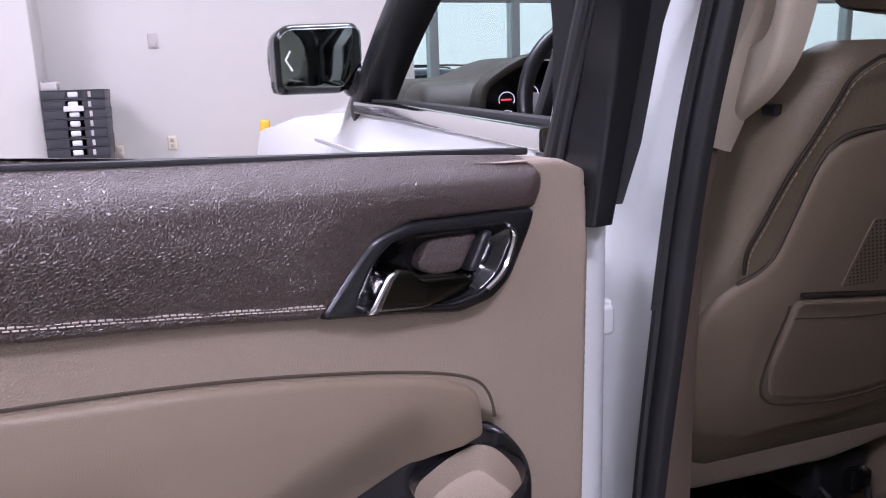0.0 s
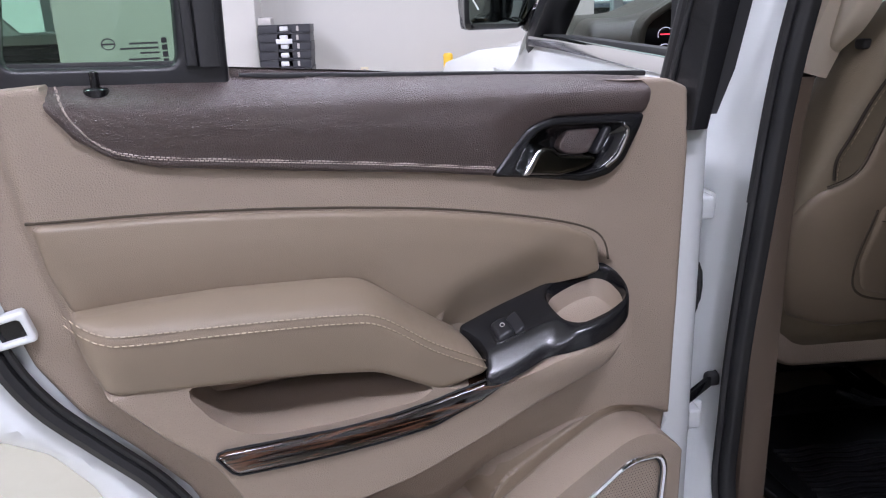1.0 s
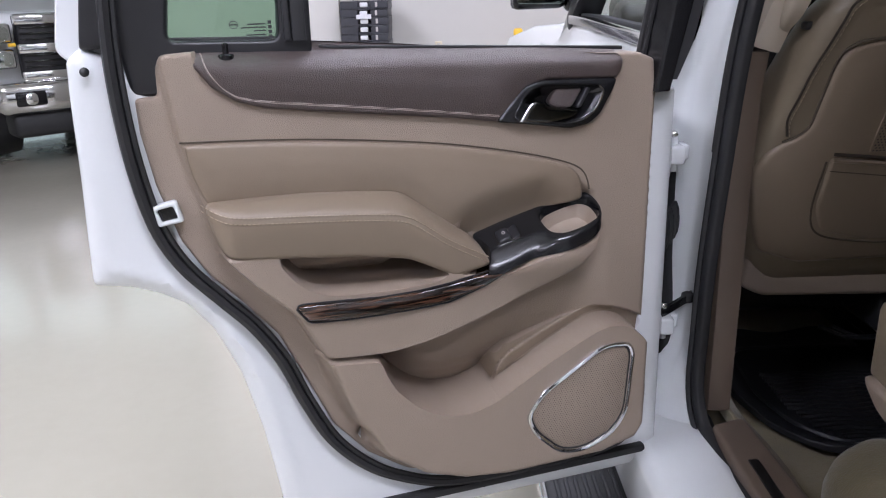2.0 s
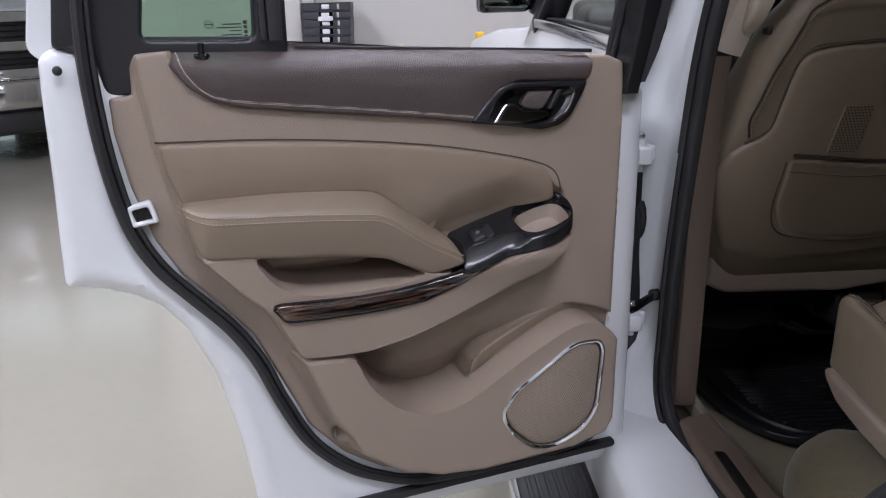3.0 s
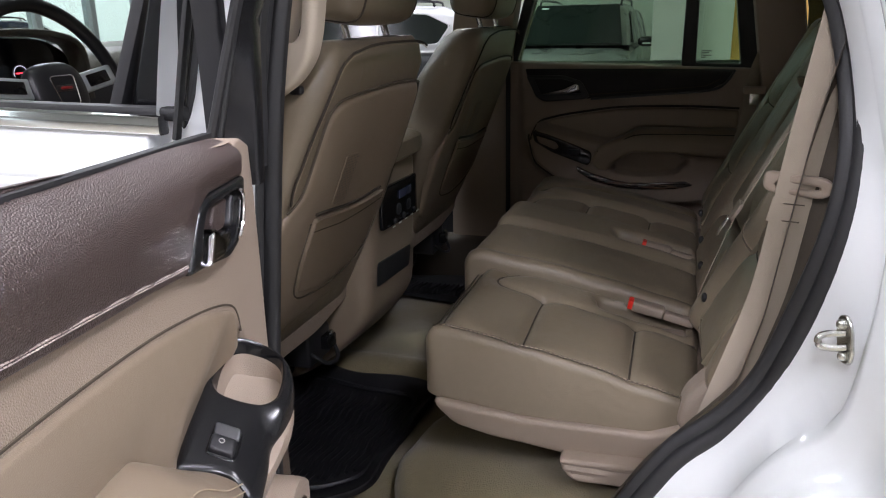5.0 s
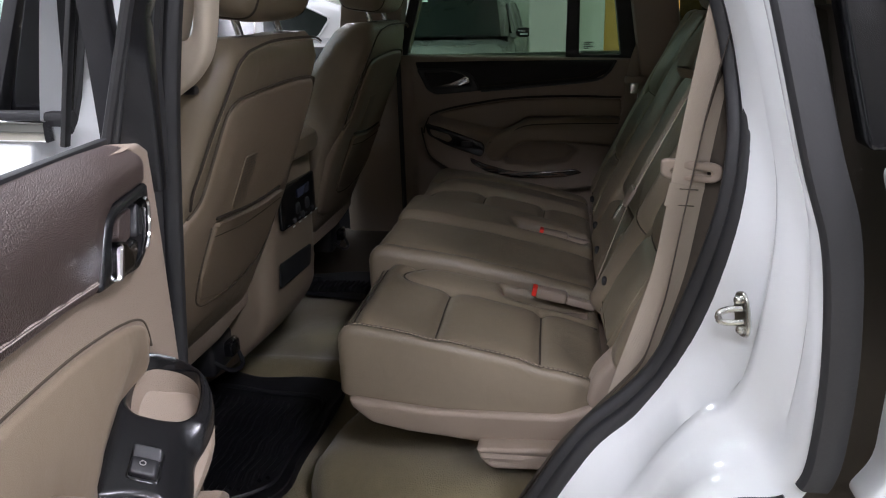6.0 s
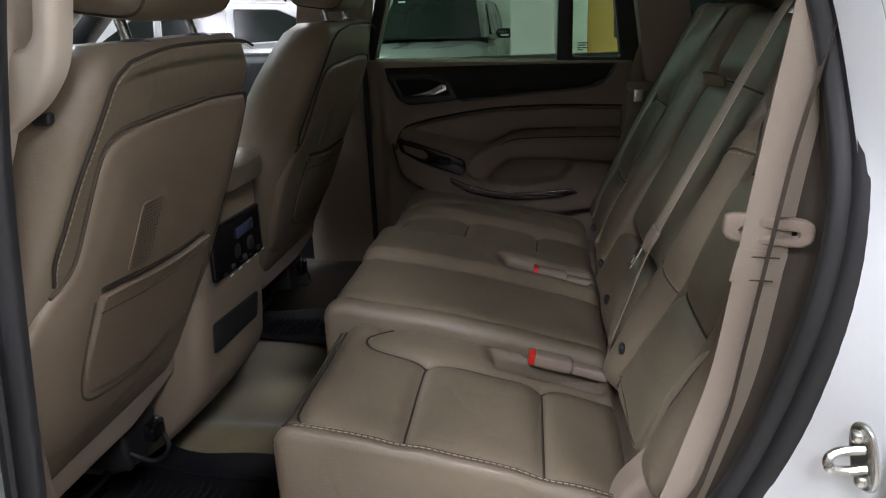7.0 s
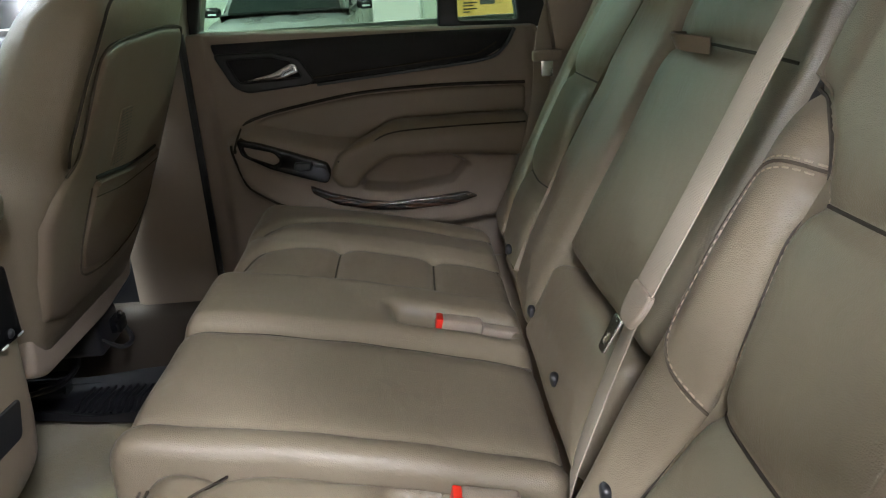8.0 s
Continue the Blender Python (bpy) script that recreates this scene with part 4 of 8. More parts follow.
part("cup_throat", loft([cup_ring(1.03, -0.003), cup_ring(0.99, -0.006), cup_ring(0.95, -0.016), cup_ring(0.94, -0.020)], cap=False), GLOSS_BLACK, sb)
cup_rings = [cup_ring(0.96, -0.015), cup_ring(0.93, -0.019), cup_ring(0.88, -0.035), cup_ring(0.80, -0.060), cup_ring(0.70, -0.066), cup_ring(0.3, -0.068), cup_ring(0.02, -0.068)]
part("pull_cup", loft(cup_rings, cap=False), TAN_PLASTIC, sb, "beige cup lining")
part("switch_well", sheet(rounded([(0.466, 0.020), (0.506, 0.020), (0.506, 0.050), (0.466, 0.050)], 0.005), on_plate, lambda q: 0.0012 + 0 * q[:, 0], edge=0.002, depth=0.002, res=0.006), GLOSS_BLACK, sb, fix=False)
part("window_switch", sheet(rounded([(0.470, 0.023), (0.490, 0.023), (0.490, 0.047), (0.470, 0.047)], 0.003), on_plate, lambda q: 0.0075 - 0.15 * np.abs(q[:, 0] - 0.482), edge=0.003, depth=0.0, res=0.004), BLACK_PLASTIC, sb, "window lift switch", fix=False)
part("switch_wing", sheet(rounded([(0.491, 0.022), (0.504, 0.022), (0.504, 0.048), (0.491, 0.048)], 0.003), on_plate, lambda q: 0.002 + 0.4 * (q[:, 0] - 0.491), edge=0.002, depth=0.0, res=0.004), BLACK_PLASTIC, sb, fix=False)
part("switch_icon", sweep([on_plate(0.4805 + 0.0026 * math.cos(t), 0.0345 + 0.0026 * math.sin(t), 0.0078) for t in np.linspace(0, 2 * math.pi, 12)], ring(0.0006, 4), up=(0, 0, 1)), PLATE, sb, "pale window symbol")

# wood strip
wood = [(0.144, 0.949), (0.155, 0.952), (0.215, 0.949), (0.273, 0.946), (0.330, 0.947), (0.381, 0.952), (0.435, 0.961), (0.488, 0.974), (0.484, 0.963), (0.437, 0.941), (0.380, 0.924), (0.327, 0.921), (0.272, 0.920), (0.215, 0.921), (0.163, 0.924)]
part("wood_strip", sheet(rounded(wood, 0.006), on_door, lambda q: 0.0635 + 0.003 * np.clip(signed(q, wood) / 0.012, 0, 1) + 0.004 * np.clip((q[:, 0] - 0.40) / 0.09, 0, 1), edge=0.004, depth=-0.02, res=0.006), WOOD, door, "glossy dark burl wood strip", fix=False)
part("wood_surround", sweep([on_door(u, w, 0.060 + 0.004 * max(0, min(1, (u - 0.40) / 0.09))) for u, w in resample(rounded([(0.314 + (a - 0.314) * 1.012, 0.94 + (b - 0.94) * 1.12) for a, b in wood], 0.006), 0.008)], ring(0.0014, 6), up=tuple(DN), closed=True), BLACK_PLASTIC, door)

# speaker
spk = part("speaker_grille", sheet(rounded([(0.62 + (a - 0.62) * 0.94, 0.70 + (b - 0.70) * 0.94) for a, b in speaker_rim], 0.02), on_door, lambda q: 0.054 + 0.004 * np.clip(signed(q, speaker_rim) / 0.05, 0, 1), edge=0.004, depth=-0.03, res=0.010), TAN_PLASTIC, door, "perforated tan speaker grille", fix=False)
dots = []
rim_arr = rounded([(0.62 + (a - 0.62) * 0.90, 0.70 + (b - 0.70) * 0.90) for a, b in speaker_rim], 0.02)
gx, gy = np.meshgrid(np.arange(0.50, 0.72, 0.0045), np.arange(0.59, 0.80, 0.0039))
gx = gx + (np.arange(gx.shape[0]) % 2)[:, None] * 0.00225
q = np.stack([gx.ravel(), gy.ravel()], 1)
q = q[inside(q, rim_arr)]
hq = 0.0542 + 0.004 * np.clip(signed(q, speaker_rim) / 0.05, 0, 1)
for (a, b), c in zip(q, hq):
    dots.append(([on_door(a + 0.0008 * math.cos(k * math.pi / 3), b + 0.0008 * math.sin(k * math.pi / 3), c + 0.0003) for k in range(6)], [(0, 1, 2, 3, 4, 5)]))
tagged(part("perforation", merge(*dots), SOFT_SEAM, spk, fix=False), kind="stuff")
part("inner_gap", sweep([on_door(0.62 + (u - 0.62) * 0.958, 0.70 + (w - 0.70) * 0.958, 0.0555) for u, w in resample(rounded(speaker_rim, 0.025), 0.006)], ring(0.0018, 6), up=tuple(DN), closed=True), RUBBER, spk)
part("chrome_ring", sweep([on_door(u, w, 0.056) for u, w in resample(rounded(speaker_rim, 0.025), 0.006)], ring(0.0042, 8, 0.004), up=tuple(DN), closed=True), CHROME, door, "thin chrome ring round the speaker")
part("ring_gap", sweep([on_door(0.62 + (u - 0.62) * 1.045, 0.70 + (w - 0.70) * 1.045, 0.053) for u, w in resample(rounded(speaker_rim, 0.025), 0.008)], ring(0.004, 6, 0.003), up=tuple(DN), closed=True), TAN_PLASTIC, door)

# lock pin, latch, bottom strip, plugs, hinges, check strap, wiring boot
part("lock_pin", loft([[on_door(0.090 + r * math.cos(a), 1.3125 + h, 0.005 + r * math.sin(a)) for a in np.linspace(0, 2 * math.pi, 10, endpoint=False)] for h, r in ((-0.010, 0.011), (-0.001, 0.011), (0.0005, 0.009), (0.001, 0.0042), (0.011, 0.004), (0.014, 0.0044), (0.0155, 0.002))]), GLOSS_BLACK, door, "black lock pin")
lat = part("latch_plate", sheet(rounded([(-0.034, 1.112), (-0.002, 1.118), (0.006, 1.086), (-0.030, 1.081)], 0.004), on_door, lambda q: 0.014 + 0 * q[:, 0], edge=0.003, depth=0.0, res=0.006, holes=(rounded([(-0.029, 1.106), (-0.007, 1.110), (-0.002, 1.091), (-0.024, 1.088)], 0.003),)), WHITE_PAINT, door, "white painted latch opening", fix=False)
part("latch_claw", sheet(rounded([(-0.031, 1.108), (-0.005, 1.112), (0.0, 1.089), (-0.026, 1.086)], 0.003), on_door, lambda q: 0.006 + 0 * q[:, 0], edge=0.002, depth=0.0, res=0.006), GLOSS_BLACK, lat, fix=False)
part("bottom_strip", sweep([on_door(u, 0.535, 0.004) for u in np.linspace(0.20, 0.775, 14)], box_profile(0.014, 0.018, 0.005), up=tuple(DN)), RUBBER, door, "black rubber bottom strip")
for u, w in ((-0.090, 1.300),):
    part("plug", pillow(on_door(u, w, 0.006), (0.006, 0.006, 0.006), 2, 10, 6), RUBBER, door)
for w in (1.095, 0.775):
    hg = part("hinge", rbox((0.452, 0.750, w - 0.016), (0.480, 0.800, w + 0.016), 0.005), WHITE_PAINT, door, "white painted hinge")
    part("hinge_leaf", rbox((-0.012, -0.02, -0.020), (0.012, 0.010, 0.020), 0.006, 3, Matrix.Translation(on_door(0.812, w, -0.04))), WHITE_PAINT, hg)
    part("hinge_pin", loft([[(0.466 + 0.0075 * math.cos(a), 0.778 + 0.0075 * math.sin(a), w - 0.032 + 0.064 * k) for a in np.linspace(0, 2 * math.pi, 10, endpoint=False)] for k in (0, 1)]), WHITE_PAINT, hg)
    part("body_leaf", rbox((0.464, 0.778, w - 0.014), (0.495, 0.815, w + 0.014), 0.005), WHITE_PAINT, hg)
    part("hinge_bolt", pillow((0.464, 0.773, w + 0.034), (0.007, 0.007, 0.006), 2.5, 8, 6), STEEL, hg)
part("check_strap", sweep([(0.405, 0.735, 0.780), (0.445, 0.760, 0.792), (0.485, 0.782, 0.804), (0.527, 0.803, 0.818)], box_profile(0.008, 0.016), up=(0, 0, 1)), GLOSS_BLACK, door, "black check strap")
part("strap_end", pillow((0.517, 0.799, 0.814), (0.013, 0.009, 0.011), 3, 10, 8), RUBBER, door)
boot = [(0.437, 0.742, 0.955), (0.450, 0.757, 0.957), (0.466, 0.777, 0.962), (0.486, 0.807, 0.97)]
part("wiring_boot", merge(sweep(catmull(boot, 6, False), ring(0.008, 10, 0.034), up=(0, 0, 1)), *[sweep([p, tuple(np.array(p) + np.array((0.003, 0.004, 0)))], ring(0.010, 10, 0.037), up=(0, 0, 1)) for p in catmull(boot, 3, False)[::2]]), RUBBER, door, "black ribbed wiring boot")


# ---- suv body ----
def mirror_x(data):
    v, f = data
    return [(2 * CX - a, b, c) for a, b, c in v], [q[::-1] for q in f]


def lean(z):
    """How far the side leans inward above the belt line."""
    return 0.30 * max(0.0, z - 1.26)


# door opening: the inner ring carries the rubber seal
opening = [(0.533, 0.768, 0.762), (0.533, 0.758, 0.897), (0.540, 0.742, 1.095), (0.546, 0.729, 1.237), (0.557, 0.718, 1.348), (0.577, 0.700, 1.48), (0.622, 0.664, 1.66), (0.668, 0.62, 1.715), (0.675, 0.50, 1.735), (0.675, 0.30, 1.735), (0.672, 0.17, 1.715), (0.660, 0.11, 1.64), (0.638, 0.045, 1.48),
           (0.626, 0.012, 1.404), (0.612, -0.008, 1.321), (0.586, -0.014, 1.241), (0.573, -0.004, 1.15), (0.570, 0.026, 1.038), (0.578, 0.060, 0.940), (0.580, 0.103, 0.878), (0.580, 0.155, 0.828), (0.577, 0.197, 0.765), (0.572, 0.245, 0.685), (0.563, 0.315, 0.617), (0.553, 0.42, 0.578), (0.546, 0.52, 0.560), (0.540, 0.63, 0.555), (0.535, 0.730, 0.580), (0.532, 0.768, 0.645)]
ring_in = resample(catmull(opening, 8), 0.02)
cy, cz = 0.38, 1.10


def grown(p, outward, dx):
    d = np.array((0.0, p[1] - cy, p[2] - cz))
    d /= np.linalg.norm(d)
    return (p[0] + dx, p[1] + d[1] * outward, p[2] + d[2] * outward)


outer_path = catmull([(0.60, 0.40, 1.825), (0.585, 0.16, 1.80), (0.55, 0.05, 1.70), (0.50, -0.005, 1.53), (0.455, -0.035, 1.407), (0.422, -0.072, 1.256), (0.415, -0.100, 1.165), (0.41, -0.113, 1.05), (0.41, -0.115, 0.95), (0.41, -0.108, 0.885), (0.415, -0.085, 0.855), (0.42, -0.03, 0.842), (0.42, 0.02, 0.80), (0.43, 0.05, 0.70), (0.43, 0.075, 0.58), (0.43, 0.14, 0.49), (0.43, 0.42, 0.47)], 6, False)
k0 = next(i for i, p in enumerate(ring_in) if p[1] < 0.42 and p[2] > 1.5)
k1 = max(i for i, p in enumerate(ring_in) if p[1] < 0.42 and p[2] < 1.0)
outer_rs = resample(outer_path, 0.01, closed=False) + np.array((0.0, 0.034, 0.0))


def jamb(i, p):
    """Rings from the seal flange out to the side skin; the front side is shallow, the rear deep and swept."""
    if k0 <= i <= k1:
        f = (i - k0) / (k1 - k0)
        t = outer_rs[min(int(f * (len(outer_rs) - 1)), len(outer_rs) - 1)]
        near = min(1.0, min(f, 1 - f) / 0.12)
    else:
        t, near = None, 0.0
    w = min(1.0, max(0.0, (p[2] - 1.14) / 0.16))
    w = 1 - 0.28 * w * w * (3 - 2 * w)
    g = np.array([grown(p, o * w, x * (0.4 + 0.6 * w)) for o, x in ((0.0, 0.0), (0.010, -0.006), (0.016, -0.03), (0.03, -0.055), (0.055, -0.075), (0.066, -0.082), (0.073, -0.083), (0.080, -0.084), (0.088, -0.085), (0.091, -0.095), (0.094, -0.105))])
    f = min(1.0, max(0.0, (p[1] - 0.60) / 0.08)) * min(1.0, max(0.0, (p[2] - 0.62) / 0.10)) * min(1.0, max(0.0, (1.66 - p[2]) / 0.2))
    f = f * f * (3 - 2 * f)
    if f > 0:
        deep = ((0.0, 0.0), (0.010, -0.005), (0.030, -0.008), (0.050, -0.010), (0.062, -0.016), (0.069, -0.028), (0.082, -0.037), (0.096, -0.045), (0.101, -0.060), (0.104, -0.085), (0.106, -0.105))
        g = g * (1 - f) + f * np.array([(p[0] + x, p[1] + o, p[2]) for o, x in deep])
    if t is None:
        return [tuple(q) for q in g]
    pp, tt = np.array(p), np.array(t)
    r = []
    nrm = np.array((-0.45, 0.85, 0.25 * (1 if p[2] < 0.95 else 0)))
    for s, amp in ((0.0, 0.0), (0.08, 0.006), (0.22, -0.007), (0.42, -0.019), (0.475, 0.001), (0.54, 0.006), (0.65, -0.005), (0.76, -0.014), (0.84, 0.0), (0.95, 0.003), (1.06, -0.006)):
        r.append(pp + (tt - pp) * s + nrm * amp * min(1.0, max(0.25, (p[2] - 0.80) / 0.20)))
    near = near * near * (3 - 2 * near)
    return [tuple(q) for q in g * (1 - near) + np.array(r) * near]


rows_j = [jamb(i, p) for i, p in enumerate(ring_in)]
m = len(rows_j[0])
verts = [q for r in rows_j for q in r]
faces = [(i * m + a, i * m + a + 1, ((i + 1) % len(rows_j)) * m + a + 1, ((i + 1) % len(rows_j)) * m + a) for i in range(len(rows_j)) for a in range(m - 1)]
part("door_jamb", (verts, faces), WHITE_PAINT, suv, "white painted door opening", smooth=60)
part("opening_seal", sweep([grown(p, -0.004, 0.002) for p in ring_in], [(a, b) for a, b in rounded([(-0.012, -0.010), (0.012, -0.012), (0.014, 0.004), (0.004, 0.010), (-0.010, 0.008)], 0.004, 3)], up=(-1, 0, 0), closed=True), RUBBER, suv, "black rubber opening seal")
part("seal_bead", sweep([grown(p, 0.007, -0.010) for p in ring_in], ring(0.006, 7), up=(-1, 0, 0), closed=True), RUBBER, suv)
part("seal_lip", sweep([grown(p, 0.009, -0.007) for p in ring_in[k0 + 4:k1 - 2]], ring(0.013, 10), up=(-1, 0, 0)), RUBBER, suv, "soft outer seal lip")
part("seal_flange", sweep([grown(p, 0.008, -0.014) for p in ring_in if p[1] > 0.60 and 1.10 < p[2] < 1.68], box_profile(0.010, 0.006, 0.002), up=(-0.75, 0.66, 0)), RUBBER, suv, "flat black seal flange")
rear_strip = [tuple(q + np.array((-0.006, -0.016, 0))) for q in outer_rs if 0.87 < q[2] < 1.70]
part("weather_strip", sweep(rear_strip, [(a, b + (0.004 if abs(a) < 0.01 else 0)) for a, b in box_profile(0.044, 0.014, 0.005)], up=(-1, -0.5, 0)), RUBBER, suv, "black outer weather strip")
part("arch_strip", sweep([tuple(q + np.array((-0.008, -0.004, -0.008))) for q in outer_rs if q[2] < 0.862 and q[1] < 0.05 and q[2] > 0.6], box_profile(0.02, 0.012, 0.004), up=(-1, 0, 0)), RUBBER, suv)

# striker
st_m = Matrix(((-0.894, 0.447, 0, 0.499), (-0.447, -0.894, 0, -0.012), (0, 0, 1, 1.046), (0, 0, 0, 1))) @ Matrix.Rotation(radians(-14), 4, "Y")
oval = [(0.0135 * math.copysign(abs(math.cos(t)) ** 0.7, math.cos(t)), 0.0285 * math.copysign(abs(math.sin(t)) ** 0.8, math.sin(t))) for t in np.linspace(0, 2 * math.pi, 36, endpoint=False)]
st = part("striker", merge(sheet(oval, lambda u, v, n: tuple(st_m @ Vector((u, -n, v))), None, edge=0.003, depth=0.004, res=0.006),
                           sweep([tuple(st_m @ Vector(q)) for q in catmull([(0.003, 0.0, 0.008), (-0.003, -0.014, 0.008), (-0.006, -0.025, 0.005), (-0.006, -0.026, -0.004), (-0.003, -0.015, -0.008), (0.003, 0.0, -0.008)], 6, False)], ring(0.0042, 8), up=(0.3, 0.4, 0.9))), STEEL, suv, "zinc door striker loop on its plate", fix=False)
for z in (0.018, -0.018):
    part("striker_screw", pillow(tuple(st_m @ Vector((0, -0.002, z))), (0.0055, 0.0055, 0.0055), 2.5, 12, 8), STEEL, st)


# side skins, both sides
def side_skin(y0, y1, z0, z1, x_low, label, name, holes=()):
    def place(y, z, n):
        bow = 0.02 * math.cos((z - 0.95) / 0.55 * 1.4)
        return (x_low - bow + lean(z) - n, y, z)
    return sheet(rounded([(y0, z0), (y1, z0), (y1, z1), (y0, z1)], 0.02), place, None, edge=0.008, depth=0.05, res=0.05, holes=holes)


quarter_outline = [(-0.130, 0.855), (-0.158, 0.90), (-0.160, 1.02), (-0.150, 1.15), (-0.118, 1.245), (-0.40, 1.25), (-1.60, 1.24), (-1.72, 1.0), (-1.72, 0.55), (-0.98, 0.50), (-0.95, 0.68), (-0.82, 0.85), (-0.60, 0.93), (-0.38, 0.90), (-0.24, 0.85), (-0.18, 0.84)]


def quarter_place(y, z, n):
    return (0.405 - 0.02 * math.cos((z - 0.95) * 2.2) + lean(z) - n, y, z)


quarter = sheet(rounded(quarter_outline, 0.02), quarter_place, None, edge=0.006, depth=0.05, res=0.04)
part("quarter_panel", quarter, WHITE_PAINT, suv, "white rear quarter panel", fix=False)
part("quarter_panel", mirror_x(quarter), WHITE_PAINT, suv, "white rear quarter panel")
pil = sheet(rounded([(-0.100, 1.26), (-0.135, 1.26), (-0.10, 1.50), (-0.03, 1.70), (0.04, 1.72), (-0.055, 1.48)], 0.006), lambda y, z, n: (0.418 + lean(z) - n, y, z), None, edge=0.005, depth=0.04, res=0.03)
part("pillar_cover", pil, GLOSS_BLACK, suv, "gloss black rear pillar cover", fix=False)
part("chrome_moulding", sweep(catmull([(0.40 + lean(1.72), 0.02, 1.72), (0.40 + lean(1.5), -0.115, 1.50), (0.398 + lean(1.36), -0.140, 1.36), (0.398, -0.152, 1.285), (0.398, -0.20, 1.262), (0.398, -0.5, 1.258), (0.398, -1.5, 1.26)], 8, False), box_profile(0.026, 0.018, 0.006), up=(-1, 0, 0)), CHROME, suv, "bright chrome side window moulding")
rg = prism([(-0.15, 1.262), (-0.14, 1.40), (-0.08, 1.60), (0.0, 1.72), (-1.3, 1.72), (-1.5, 1.5), (-1.5, 1.262)], lambda y, z, n: (0.42 + lean(z) + n, y, z), 0, 0.004)
part("rear_side_glass", rg, PRIVACY_GLASS, suv, "dark privacy side glass")
part("rear_side_glass", mirror_x(rg), PRIVACY_GLASS, suv, "dark privacy side glass")

# front left door, closed, seen beyond the open one
fd_outline = [(0.835, 0.55), (1.78, 0.55), (1.86, 0.72), (1.86, 1.20), (1.74, 1.285), (1.40, 1.288), (0.835, 1.276)]


def front_place(y, z, n):
    t = np.clip((z - 1.05) / 0.235, 0, 1)
    return (0.385 - 0.03 * math.sin(math.pi * min(max((z - 0.55) / 0.7, 0), 1)) + 0.055 * t * t - n, y, z)


fdoor = part("front_door", sheet(rounded(fd_outline, 0.012), front_place, None, edge=0.006, depth=0.06, res=0.03), WHITE_PAINT, suv, "white closed front door", fix=False)
part("belt_moulding", sweep([(0.434, y, 1.279 + 0.016 * min(1, (y - 0.8) / 0.6)) for y in np.linspace(0.812, 1.66, 16)], box_profile(0.020, 0.025, 0.004), up=(0, 0, 1)), CHROME, fdoor, "bright window belt moulding")
part("inner_belt_seal", sweep([(0.462, y, 1.290 + 0.012 * min(1, (y - 0.8) / 0.6)) for y in np.linspace(0.80, 1.68, 16)], box_profile(0.022, 0.018, 0.005), up=(0, 0, 1)), RUBBER, fdoor)
part("crease", sweep([(0.372, y, 1.222) for y in np.linspace(0.85, 1.84, 10)], ring(0.003, 6, 0.005), up=(0, 0, 1)), WHITE_PAINT, fdoor)
part("inner_trim", rbox((0.47, 0.84, 0.60), (0.55, 1.80, 1.272), 0.03), BLACK_PLASTIC, fdoor, "dark inner door trim")
part("pillar_applique", sheet(rounded([(0.826, 1.262), (0.916, 1.268), (0.860, 1.42), (0.82, 1.54), (0.76, 1.70), (0.66, 1.70), (0.735, 1.54), (0.785, 1.42)], 0.006), lambda y, z, n: (0.490 + 0.30 * max(0.0, z - 1.45) - n, y, z), None, edge=0.004, depth=0.02, res=0.03), GLOSS_BLACK, fdoor, "satin black pillar cover", fix=False)
part("window_frame", merge(sweep([(0.480 + 0.7 * lean(z), y, z) for y, z in ((0.922, 1.285), (0.835, 1.60), (0.80, 1.70), (0.9, 1.735), (1.15, 1.725), (1.40, 1.60), (1.70, 1.33))], box_profile(0.02, 0.03, 0.005), up=(-1, 0, 0))), BLACK_PLASTIC, fdoor)
part("frame_edge", sweep([(0.432 + 0.30 * max(0.0, z - 1.45), y, z) for y, z in ((0.793, 1.262), (0.770, 1.36), (0.747, 1.45), (0.70, 1.58), (0.655, 1.70))], box_profile(0.007, 0.012, 0.002), up=(-1, 0, 0)), RUBBER, fdoor)
# A pillar, fender, bonnet, windscreen, roof
apl = sweep(catmull([(0.470, 1.70, 1.285), (0.468, 1.66, 1.31), (0.49, 1.50, 1.45), (0.545, 1.28, 1.64), (0.60, 1.12, 1.74)], 6, False), box_profile(0.05, 0.085, 0.015), up=(-1, 0, 0))
part("a_pillar", apl, BLACK_PLASTIC, suv, "black windscreen pillar")
part("a_pillar", mirror_x(apl), BLACK_PLASTIC, suv, "black windscreen pillar")
apo = sweep(catmull([(0.455, 1.86, 1.20), (0.465, 1.78, 1.285), (0.49, 1.62, 1.42), (0.54, 1.40, 1.61), (0.60, 1.22, 1.745)], 6, False), box_profile(0.03, 0.06, 0.012), up=(-1, 0, 0))
part("pillar_skin", apo, WHITE_PAINT, suv)
part("pillar_skin", mirror_x(apo), WHITE_PAINT, suv)


def bonnet_place(x, y, n):
    s = abs(x - CX) / 0.93
    return (x, y, 1.290 - 0.05 * s ** 3 - 0.05 * max(0, (y - 1.95) / 1.3) ** 2 + n)


part("bonnet", sheet(rounded([(0.46, 1.88), (2.16, 1.88), (2.14, 3.20), (1.9, 3.30), (0.72, 3.30), (0.48, 3.20)], 0.06), bonnet_place, lambda q: 0.02 * np.exp(-((np.abs(q[:, 0] - CX) - 0.55) / 0.1) ** 2), edge=0.02, depth=0.05, res=0.05), WHITE_PAINT, suv, "white bonnet", fix=False)


def fender_place(y, z, n):
    t = max(0, (z - 1.0) / 0.27)
    return (0.375 + 0.08 * t * t - n, y, z)


